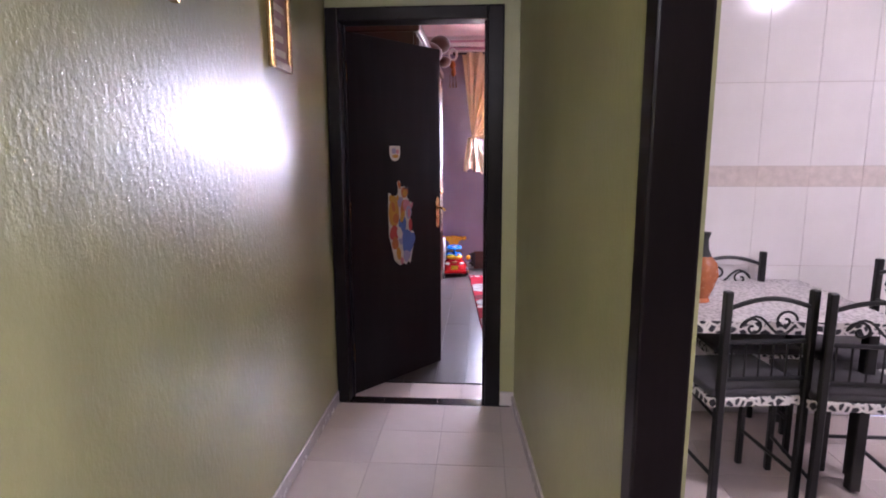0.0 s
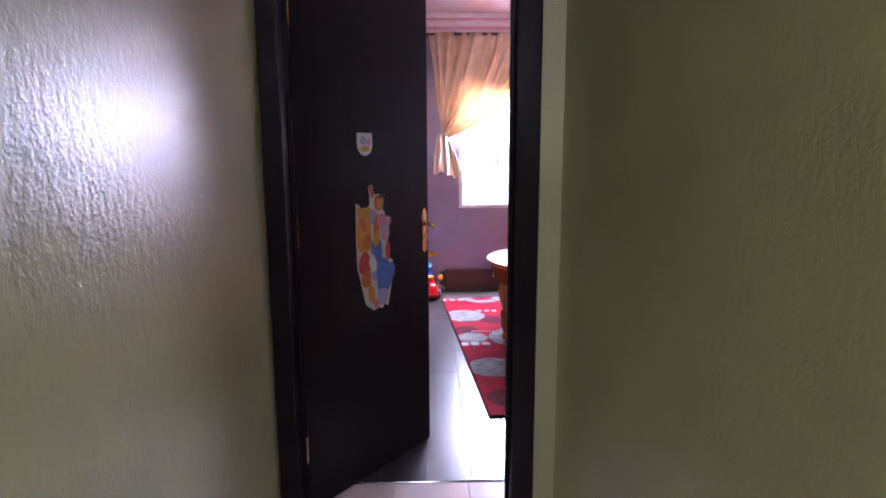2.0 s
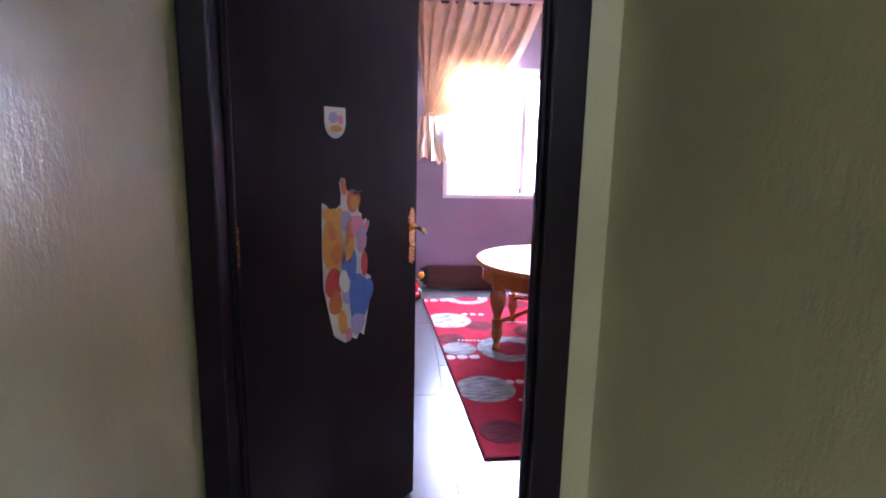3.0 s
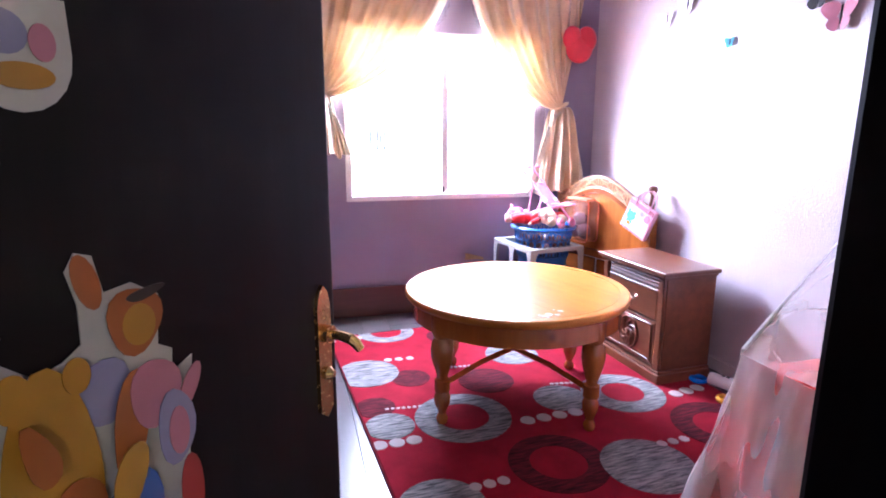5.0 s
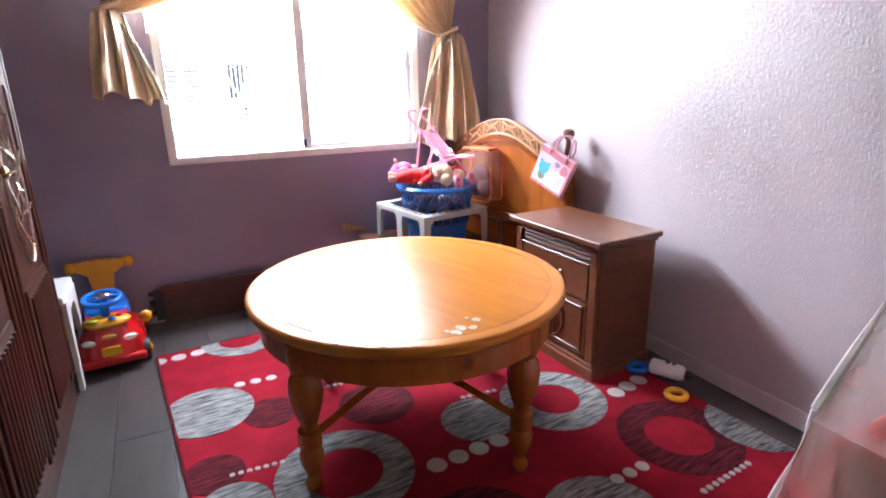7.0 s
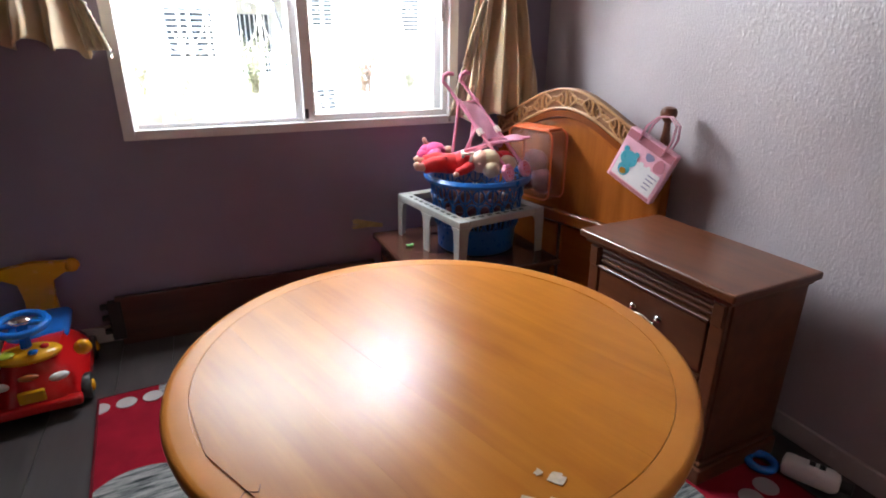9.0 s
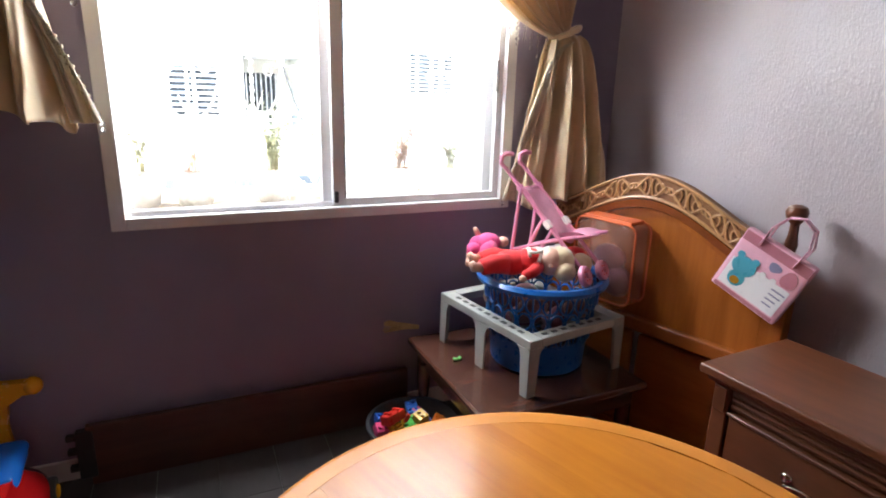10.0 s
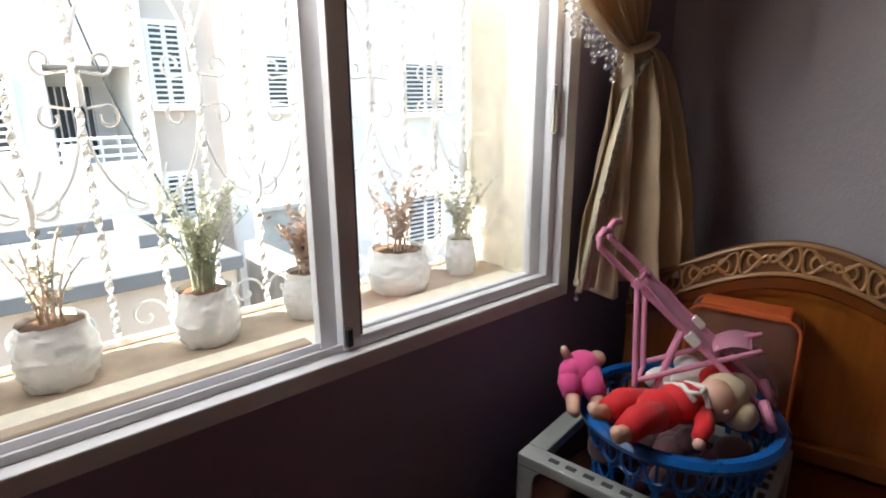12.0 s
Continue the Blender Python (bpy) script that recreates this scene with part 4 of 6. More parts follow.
TO_RUG = pose(0.888, 4.19, 0, 0, 0, RA).inverted()


def rug_spot(x, y, r, material, inner=0.0, lift=0.0, n=40):
    c = TO_RUG @ Vector((x, y, 0))
    bm = bmesh.new()
    z0, z1 = 0.009, 0.0125 + lift

    def ring(rad, z):
        return [bm.verts.new((min(RW - 0.003, max(0.003, c.x + rad * math.cos(2 * math.pi * k / n))), min(RL - 0.003, max(0.003, c.y + rad * math.sin(2 * math.pi * k / n))), z)) for k in range(n)]

    a, b = ring(r, z0), ring(r - 0.002, z1)
    loops = [(a, b)]
    if inner:
        i1, i0 = ring(inner + 0.002, z1), ring(inner, z0)
        loops += [(b, i1), (i1, i0)]
    else:
        bm.faces.new(b)
    for p, q in loops:
        for k in range(n):
            bm.faces.new((p[k], p[(k + 1) % n], q[(k + 1) % n], q[k]))
    part("circle" if r > 0.05 else "dot", bm, material, rug)


for x, y, r, i, mt in ((1.245, 5.46, 0.228, 0.122, "g"), (0.875, 6.05, 0.175, 0, "g"), (2.11, 5.49, 0.212, 0.105, "g"), (1.775, 5.515, 0.138, 0, "g"), (2.36, 5.09, 0.215, 0.115, "d"),
                       (2.66, 5.01, 0.17, 0, "g"), (1.85, 4.90, 0.19, 0, "g"), (0.90, 5.46, 0.115, 0, "g"), (0.985, 4.86, 0.165, 0, "g"), (1.08, 6.66, 0.185, 0.10, "g"), (1.51, 5.01, 0.205, 0.115, "d"),
                       (1.75, 6.11, 0.16, 0, "g"), (1.095, 5.93, 0.105, 0, "d"), (0.86, 5.65, 0.10, 0, "d"), (1.48, 5.80, 0.15, 0, "d"), (2.06, 4.76, 0.10, 0, "d"), (1.33, 4.45, 0.20, 0.11, "g"),
                       (1.75, 4.42, 0.17, 0, "d"), (2.25, 4.52, 0.19, 0, "g"), (1.0, 4.40, 0.11, 0, "d"), (2.05, 6.42, 0.2, 0.11, "d"), (1.45, 6.50, 0.13, 0, "d"), (2.5, 6.1, 0.18, 0, "g")):
    rug_spot(x, y, r, RUG_GREY if mt == "g" else RUG_MAROON, i, 0.0004 if mt == "g" else 0.0)
for x0, y0, x1, y1, n, r in ((1.524, 5.349, 1.775, 5.364, 4, 0.036), (1.015, 6.20, 1.144, 6.195, 3, 0.024), (0.913, 5.618, 1.072, 5.607, 7, 0.011), (2.0, 5.019, 2.117, 5.027, 3, 0.024), (2.197, 4.854, 2.432, 4.874, 9, 0.012),
                             (1.318, 6.01, 1.475, 6.0, 7, 0.011), (1.80, 5.668, 1.935, 5.652, 6, 0.012), (2.363, 5.405, 2.515, 5.435, 3, 0.036), (0.83, 5.313, 0.981, 5.318, 3, 0.036), (1.134, 4.941, 1.251, 4.951, 3, 0.026),
                             (0.715, 6.585, 0.88, 6.60, 3, 0.034), (1.15, 4.72, 1.30, 4.725, 6, 0.012), (1.95, 4.35, 2.1, 4.36, 3, 0.03)):
    for k in range(n):
        f = k / (n - 1)
        rug_spot(x0 + (x1 - x0) * f, y0 + (y1 - y0) * f, r, RUG_WHITE, 0, 0.0008, 16)

for mat_ in (RUG_RED, RUG_DARK, RUG_WHITE, RUG_GREY, RUG_MAROON):
    mat_.node_tree.nodes["Principled BSDF"].inputs["Specular IOR Level"].default_value = 0.08
    mat_.node_tree.nodes["Principled BSDF"].inputs["Sheen Weight"].default_value = 0.02

# ---- nightstand ----
ns = thing("nightstand", "red-brown wooden nightstand with a drawer and carved door", "nightstand", 2.350, 5.537, 0.0, 3)
NW, ND, NH = 0.534, 0.325, 0.62
part("plinth", boxed((-0.022, -0.02, 0), (ND, NW + 0.02, 0.06), 0.006, 2), WALNUT, ns)
part("plinth_moulding", boxed((-0.012, -0.01, 0.06), (ND, NW + 0.01, 0.075), 0.005, 2), WALNUT, ns)
part("body", boxed((0.012, 0, 0.075), (ND, NW, NH - 0.025), 0.003), WALNUT, ns)
part("top", boxed((-0.035, -0.028, NH - 0.025), (ND + 0.005, NW + 0.028, NH), 0.008, 3), WALNUT, ns, "polished overhanging top")
part("top_moulding", boxed((-0.018, -0.012, NH - 0.042), (ND, NW + 0.012, NH - 0.025), 0.006, 2), WALNUT, ns)
for y in (0.004, NW - 0.048):
    pil = part("pilaster", boxed((-0.006, y, 0.075), (0.012, y + 0.044, NH - 0.042), 0.003), WALNUT, ns)
    part("capital", boxed((-0.012, y + 0.004, NH - 0.115), (-0.006, y + 0.040, NH - 0.048), 0.002), WALNUT, pil)
for k in range(3):
    part("reed", tubed([(0.008, 0.052, NH - 0.058 - 0.018 * k), (0.008, NW - 0.052, NH - 0.058 - 0.018 * k)], 0.008, 8), WALNUT, ns)
dr = part("drawer", boxed((-0.004, 0.055, 0.345), (0.012, NW - 0.055, 0.50), 0.006, 3), WALNUT, ns)
part("drawer_lip", boxed((-0.010, 0.050, 0.502), (0.010, NW - 0.050, 0.512), 0.003), WALNUT, ns)


def bail(y, z, parent):
    pts = [(-0.006, y + 0.05 * math.sin(a), z - 0.012 * math.cos(a * 1.0) + 0.010 * math.cos(2 * a)) for a in [-1.5 + 3.0 * k / 16 for k in range(17)]]
    h = part("handle", tubed([(p[0] - 0.012, p[1], p[2]) for p in pts], 0.004, 6), SILVER, parent, "ornate silvery bail handle", True)
    for s in (-1, 1):
        part("rosette", blobs(bmesh.new(), [(-0.007, y + s * 0.05, z + 0.004, 0.006, 0.014, 0.011)], 10), SILVER, h, smooth=True)
        part("post", tubed([(-0.004, y + s * 0.048, z), (-0.018, y + s * 0.048, z)], 0.004, 6), SILVER, h)


bail(NW / 2, 0.43, dr)
dd = part("door", boxed((-0.002, 0.055, 0.09), (0.012, NW - 0.055, 0.33), 0.004, 2), WALNUT, ns)
bm = bmesh.new()
for lo, hi in (((-0.008, 0.075, 0.105), (-0.002, 0.087, 0.315)), ((-0.008, NW - 0.087, 0.105), (-0.002, NW - 0.075, 0.315)), ((-0.008, 0.087, 0.105), (-0.002, NW - 0.087, 0.116)), ((-0.008, 0.087, 0.304), (-0.002, NW - 0.087, 0.315))):
    box(bm, lo, hi, 0.002)
part("moulding", bm, WALNUT, dd)
for k in range(10):
    a = 2 * math.pi * k / 10
    part("petal", tubed([(-0.007 - 0.003 * math.sin(q), NW / 2 + (0.022 + 0.05 * q / 6) * math.cos(a + 0.25 * q / 2), 0.21 + (0.03 + 0.055 * q / 6) * math.sin(a + 0.25 * q / 2)) for q in range(7)], 0.006, 5), WALNUT, dd, smooth=True)
bm = bmesh.new()
tube(bm, [(-0.006, NW / 2 + 0.078 * math.cos(2 * math.pi * k / 32), 0.21 + 0.092 * math.sin(2 * math.pi * k / 32)) for k in range(32)], 0.007, 6, True)
part("carving", bm, WALNUT, dd, "carved oval flower medallion", True)
part("boss", blobs(bmesh.new(), [(-0.006, NW / 2, 0.21, 0.012, 0.022, 0.028)], 10), WALNUT, dd, smooth=True)

# ---- headboard leaning in the corner ----
hb = thing("headboard", "honey pine bed headboard with a carved arched crest", "headboard", 2.712, 6.175, 0, 104.4)
W = 0.93


def crest(f):
    """height of the ogee top edge at the fraction f of the width"""
    g = abs(2 * f - 1)
    return 0.862 + 0.162 * (0.5 + 0.5 * math.cos(math.pi * min(1, g * 1.02))) ** 0.85


N = 40


def band(lo, hi, y0, y1, f0=0.06, f1=0.94):
    bm = bmesh.new()
    rows = []
    for k in range(N + 1):
        f = f0 + (f1 - f0) * k / N
        x = W * f
        rows.append([bm.verts.new(c) for c in ((x, y0, lo(f)), (x, y0, hi(f)), (x, y1, hi(f)), (x, y1, lo(f)))])
    for a, b in zip(rows, rows[1:]):
        for q in range(4):
            bm.faces.new((a[q], b[q], b[(q + 1) % 4], a[(q + 1) % 4]))
    bm.faces.new(rows[0])
    bm.faces.new(rows[-1][::-1])
    return bm


PINE_DARK = wood("stained_pine_moulding", (0.13, 0.030, 0.006), (0.25, 0.070, 0.014), 0.25, (2, 12, 12), 0.3, 0.1)
PINE_RED = wood("reddish_pine", (0.20, 0.046, 0.009), (0.38, 0.115, 0.020), 0.26, (2, 12, 12), 0.3, 0.15, True)
# crest ground: the carved pine darkened, recess shade put into its colour
CREST_BASE = wood("recess_shade_pine", (0.16, 0.065, 0.022), (0.28, 0.13, 0.05), 0.5, (2, 12, 12), 0.0, 0.1)
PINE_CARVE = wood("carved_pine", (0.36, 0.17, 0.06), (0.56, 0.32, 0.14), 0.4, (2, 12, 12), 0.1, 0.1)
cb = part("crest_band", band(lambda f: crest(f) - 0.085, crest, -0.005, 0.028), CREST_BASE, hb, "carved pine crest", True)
for d in (0.003, 0.080):
    part("bead", tubed([(W * f, 0.031, crest(f) - d) for f in [0.06 + 0.88 * k / N for k in range(N + 1)]], 0.006, 6), PINE_CARVE, cb)
for k in range(12):
    f = 0.105 + 0.79 * k / 11
    x, z = W * f, crest(f) - 0.042
    sl = (crest(f + 0.01) - crest(f - 0.01)) / (0.02 * W)
    bm = bmesh.new()
    pts = []
    for q in range(24):
        a = 2 * math.pi * q / 24
        dx = 0.032 * math.sin(a)
        pts.append((x + dx, 0.030, z + 0.026 * math.sin(2 * a) * (1 if k % 2 else -1) * 0.75 + 0.016 * math.cos(a) + sl * dx))
    tube(bm, pts, 0.0045, 6, True)
    tube(bm, [(x + 0.014 * math.cos(2 * math.pi * q / 12), 0.030, z + 0.018 * math.sin(2 * math.pi * q / 12)) for q in range(12)], 0.004, 5, True)
    part("carving", bm, PINE_CARVE, cb, smooth=True)
part("moulding", band(lambda f: crest(f) - 0.115, lambda f: crest(f) - 0.088, -0.004, 0.036), PINE_DARK, hb, "rounded pine moulding", True)
part("moulding", band(lambda f: crest(f) - 0.135, lambda f: crest(f) - 0.119, -0.004, 0.026), PINE_UP, hb, "rounded pine moulding", True)
part("panel", band(lambda f: 0.50, lambda f: crest(f) - 0.134, 0.0, 0.018), PINE_UP, hb, "knotty honey pine panel", True)
part("ledge", boxed((0.05, -0.004, 0.455), (W - 0.05, 0.045, 0.505), 0.008, 3), PINE_RED, hb)
for k in range(2):
    x0 = 0.065 + k * 0.41
    part("lower_panel", boxed((x0, 0.0, 0.06), (x0 + 0.385, 0.026, 0.44), 0.012, 3), PINE_RED, hb)
part("bottom_rail", boxed((0.05, -0.004, 0.02), (W - 0.05, 0.03, 0.058), 0.004), PINE_RED, hb)
POSTP = [(0.022, 0.80), (0.026, 0.806), (0.018, 0.82), (0.014, 0.85), (0.018, 0.875), (0.013, 0.905), (0.012, 0.935), (0.02, 0.945), (0.028, 0.958), (0.030, 0.972), (0.024, 0.986), (0.010, 0.992)]
for x in (0.015, W - 0.015):
    pst = part("post", boxed((x - 0.032, -0.02, 0), (x + 0.032, 0.045, 0.80 if x < 0.5 else 0.5), 0.006, 2), PINE_UP, hb)
    if x < 0.5:
        part("finial", lathed(POSTP, 18, (x, 0.012)), WALNUT, pst, "dark turned finial", True)

# ---- low table with the crate, basket and toys ----
DARKWOOD = wood("dark_table_wood", (0.040, 0.015, 0.010), (0.105, 0.040, 0.026), 0.25, (1.5, 12, 12), 0.3, 0.1)
lt = thing("low_table", "low dark wooden side table in the corner", "table", 1.835, 6.41, 0)
bm = bmesh.new()
box(bm, (0, 0, 0.338), (0.62, 0.62, 0.365), 0.010, 3)
part("top", bm, DARKWOOD, lt, "scuffed dark top")
part("apron", boxed((0.03, 0.03, 0.27), (0.59, 0.59, 0.338), 0.004), DARKWOOD, lt)
for x in (0.05, 0.57):
    for y in (0.05, 0.57):
        part("leg", lathed([(0.014, 0), (0.02, 0.03), (0.016, 0.10), (0.026, 0.2), (0.026, 0.28)], 12, (x, y)), DARKWOOD, lt, smooth=True)

GREYPLASTIC = paint("grey_white_plastic", (0.36, 0.37, 0.35), 0.4, 0.12, 12, 0.1)
cr = thing("plastic_stand", "grey-white plastic frame stand on the low table", "stand", 2.016, 6.468, 0.366, 8.7)
CW, CD, CH = 0.425, 0.50, 0.192
for lo, hi in (((0, 0, CH - 0.03), (0.05, CD, CH)), ((CW - 0.05, 0, CH - 0.03), (CW, CD, CH)), ((0.05, 0, CH - 0.03), (CW - 0.05, 0.05, CH)), ((0.05, CD - 0.05, CH - 0.03), (CW - 0.05, CD, CH))):
    part("rail", boxed(lo, hi, 0.005, 2), GREYPLASTIC, cr)
# slots are thin dark plates; the shade inside them is painted
SLOT = paint("shadowed_slot", (0.05, 0.05, 0.05), 0.7)
for k in range(9):
    part("slot", boxed((0.018, 0.06 + 0.043 * k, CH - 0.002), (0.032, 0.085 + 0.043 * k, CH + 0.0012), 0.0005), SLOT, cr)
for k in range(7):
    part("slot", boxed((0.07 + 0.04 * k, 0.018, CH - 0.002), (0.092 + 0.04 * k, 0.032, CH + 0.0012), 0.0005), SLOT, cr)


def crate_leg(x, y, dx, dy):
    bm = bmesh.new()
    prof = [(0, 0), (0.034, 0), (0.042, CH - 0.06), (0.047, CH - 0.042), (0.060, CH - 0.03), (0, CH - 0.03)]
    if dx:
        prism(bm, [(a * dx, b) for a, b in prof], 0.006 * (1 if dy > 0 else -1))
        for v in bm.verts:
            v.co += Vector((x, y, 0))
    bm2 = prismed([(a * dy, b) for a, b in prof], 0.006 * (-1 if dx > 0 else 1), pose(0, 0, 0, 0, 0, 90))
    for v in bm2.verts:
        v.co += Vector((x, y, 0))
    me = bpy.data.meshes.new("leg_side")
    bm2.to_mesh(me)
    bm2.free()
    bm.from_mesh(me)
    bpy.data.meshes.remove(me)
    part("leg", bm, GREYPLASTIC, cr)


for x, y, dx, dy in ((0, 0, 1, 1), (CW, 0, -1, 1), (0, CD, 1, -1), (CW, CD, -1, -1)):
    crate_leg(x, y, dx, dy)
for x in (0.0, CW - 0.006):
    part("leg", prismed([(-0.022, 0), (0.022, 0), (0.026, CH - 0.06), (0.032, CH - 0.042), (0.046, CH - 0.03), (-0.046, CH - 0.03), (-0.032, CH - 0.042), (-0.026, CH - 0.06)], 0.006, Matrix.Translation((x + 0.006, CD / 2, 0)) @ pose(0, 0, 0, 0, 0, 90)), GREYPLASTIC, cr)

BLUE = paint("blue_plastic", (0.006, 0.10, 0.36), 0.3, 0.08, 10, 0.05)
BX, BY, BR, BZ = 2.215, 6.72, 0.205, 0.366
bk = thing("laundry_basket", "round blue plastic basket with a latticed side", "basket", BX, BY, BZ)
BH = 0.315
part("rim", lathed([(BR * 0.98, BH - 0.018), (BR + 0.018, BH - 0.02), (BR + 0.022, BH - 0.008), (BR + 0.012, BH + 0.004), (BR - 0.006, BH + 0.002), (BR - 0.008, BH - 0.016)], 48, cap=False), BLUE, bk, "rolled blue rim", True)
part("base", lathed([(BR * 0.78, 0.0), (BR * 0.8, 0.004), (BR * 0.83, 0.10), (BR * 0.82, 0.10), (BR * 0.77, 0.010), (0.01, 0.010)], 40), BLUE, bk, smooth=True)
bm = bmesh.new()
for k in range(22):
    a0 = 2 * math.pi * k / 22
    for j in range(3):
        z = 0.135 + 0.062 * j
        rr = BR * (0.84 + 0.13 * (z - 0.1) / 0.2)
        pts = []
        for q in range(12):
            w = 2 * math.pi * q / 12
            a = a0 + (0.5 if j % 2 else 0) * 2 * math.pi / 22 + 0.125 * math.cos(w)
            pts.append((rr * math.cos(a), rr * math.sin(a), z + 0.029 * math.sin(w)))
        tube(bm, pts, 0.0042, 4, True)
    a = a0
    tube(bm, [(BR * f * math.cos(a), BR * f * math.sin(a), z) for f, z in ((0.83, 0.10), (0.90, 0.20), (0.97, BH - 0.02))], 0.004, 4)
part("lattice", bm, BLUE, bk, "looped openwork side", True, stuff=True)
part("band", lathed([(BR * 0.82, 0.095), (BR * 0.845, 0.095), (BR * 0.85, 0.11), (BR * 0.825, 0.11)], 40, cap=False), BLUE, bk)
# toys and clothes that fill the basket; its inner shade is in their colours, darkest lowest
FILL = [fabric("shaded_toy_pile_" + n, c, 0.9, 0.3, 300, 0.25) for n, c in (("cream", (0.13, 0.055, 0.06)), ("pink", (0.10, 0.02, 0.045)), ("dark", (0.02, 0.018, 0.03)))]
tp = thing("soft_toy_heap", "heap of soft toys filling the blue basket", "soft toys", BX, BY, BZ + 0.012)
rnd = random.Random(9)
for mi in range(3):
    for _ in range(13):
        spot = (rnd.uniform(-0.11, 0.11), rnd.uniform(-0.11, 0.11), (0.07, 0.12, 0.165)[mi] + rnd.uniform(0, 0.05), rnd.uniform(0.035, 0.06), rnd.uniform(0.03, 0.05), rnd.uniform(0.025, 0.04))
        part("toy", blobs(bmesh.new(), [spot], 14), FILL[2 - mi], tp, smooth=True)

SKIN = paint("doll_vinyl", (0.62, 0.36, 0.27), 0.4, 0.06, 10)
DOLLRED = fabric("red_velour", (0.60, 0.010, 0.016), 0.8, 0.08, 500, 0.15)
DOLLPINK = fabric("pink_velour", (0.70, 0.07, 0.25), 0.8, 0.1, 500, 0.15)
DOLLHAIR = fabric("blond_doll_hair", (0.55, 0.42, 0.26), 0.6, 0.4, 300, 0.25)
DOLLWHITE = fabric("white_felt", (0.74, 0.70, 0.66), 0.9, 0.2, 400, 0.08)


def doll(name, label, m, groups):
    """One mesh: groups of lumps, each with its own cloth or vinyl."""
    bm = bmesh.new()
    mats = []
    for k, (mt, lumps, limbs) in enumerate(groups):
        mats.append(mt)
        before = set(bm.faces)
        blobs(bm, lumps, 14)
        for pts, r in limbs:
            tube(bm, pts, r, 10)
        for f in bm.faces:
            if f not in before:
                f.material_index = k
                f.smooth = True
    bmesh.ops.recalc_face_normals(bm, faces=bm.faces)
    me = bpy.data.meshes.new(name)
    bm.to_mesh(me)
    bm.free()
    for mt in mats:
        me.materials.append(mt)
    ob = new(name, me)
    ob.matrix_basis = m
    return tagged(ob, label, "doll", "dolls in the basket")


doll("doll", "baby doll in red clothes lying on the basket", pose(2.08, 6.69, 0.735, 0, 0, -32), [
    (DOLLRED, [(-0.01, 0.01, 0.0, 0.062, 0.048, 0.042), (0.05, 0.018, 0.006, 0.055, 0.05, 0.044), (0.165, 0.075, 0.02, 0.04, 0.03, 0.028)], [([(-0.02, 0.03, 0), (-0.075, 0.035, 0.008), (-0.115, 0.02, 0.0)], [0.036, 0.032, 0.026]), ([(-0.02, -0.01, 0), (-0.07, -0.025, 0.0), (-0.105, -0.045, -0.008)], [0.036, 0.032, 0.026]), ([(0.08, -0.02, 0.0), (0.06, -0.055, -0.01), (0.035, -0.075, -0.018)], [0.022, 0.019, 0.015])]),
    (SKIN, [(0.120, 0.002, 0.014, 0.045, 0.042, 0.046), (0.03, -0.085, -0.024, 0.013, 0.012, 0.011), (0.118, -0.037, 0.010, 0.008, 0.008, 0.007)], [([(-0.115, 0.02, 0.0), (-0.142, 0.016, 0.004), (-0.152, 0.014, 0.02)], [0.018, 0.016, 0.011]), ([(-0.105, -0.045, -0.008), (-0.128, -0.06, -0.004), (-0.136, -0.062, 0.012)], [0.018, 0.016, 0.011])]),
    (DOLLHAIR, [(0.150, 0.016, 0.010, 0.050, 0.052, 0.052), (0.165, -0.02, -0.012, 0.036, 0.036, 0.034)], []),
    (DOLLWHITE, [], [([(0.03, 0.05, 0.034), (0.045, 0.01, 0.051), (0.05, -0.028, 0.036)], 0.006), ([(0.075, 0.045, 0.036), (0.088, 0.0, 0.048), (0.08, -0.035, 0.02)], 0.006), ([(0.042, -0.01, 0.048), (0.065, -0.02, 0.046), (0.088, -0.005, 0.047)], 0.005)])])
doll("doll", "small doll with pink trousers lying over the basket rim", pose(2.10, 6.885, 0.742, 0, -8, 20), [
    (DOLLPINK, [(0.0, 0.02, 0.004, 0.058, 0.045, 0.04), (-0.03, 0.035, 0.012, 0.035, 0.03, 0.03)], [([(-0.02, 0.035, 0), (-0.06, 0.03, 0.0), (-0.085, 0.015, -0.012)], [0.032, 0.028, 0.022]), ([(-0.01, 0.0, 0), (-0.045, -0.02, -0.004), (-0.065, -0.035, -0.016)], [0.032, 0.028, 0.022])]),
    (SKIN, [(0.065, 0.0, -0.004, 0.026, 0.022, 0.02)], [([(-0.085, 0.015, -0.012), (-0.112, 0.005, -0.03), (-0.126, -0.004, -0.026)], [0.017, 0.015, 0.010]), ([(-0.065, -0.035, -0.016), (-0.088, -0.05, -0.036), (-0.102, -0.056, -0.032)], [0.017, 0.015, 0.010]), ([(-0.01, 0.045, 0.03), (-0.016, 0.055, 0.052), (-0.018, 0.058, 0.066)], [0.012, 0.010, 0.007])])])
doll("doll", "pale plush doll with a red cap in the basket", pose(2.25, 6.71, 0.735, 0, 0, -35), [
    (DOLLWHITE, [(0, 0, 0, 0.06, 0.045, 0.04), (-0.06, 0.02, 0.0, 0.045, 0.03, 0.028), (0.02, 0.05, 0.01, 0.03, 0.05, 0.025)], []),
    (DOLLRED, [(0.07, 0.01, 0.01, 0.045, 0.04, 0.03)], []),
    (DOLLHAIR, [(0.09, -0.035, -0.005, 0.04, 0.04, 0.035)], [])])

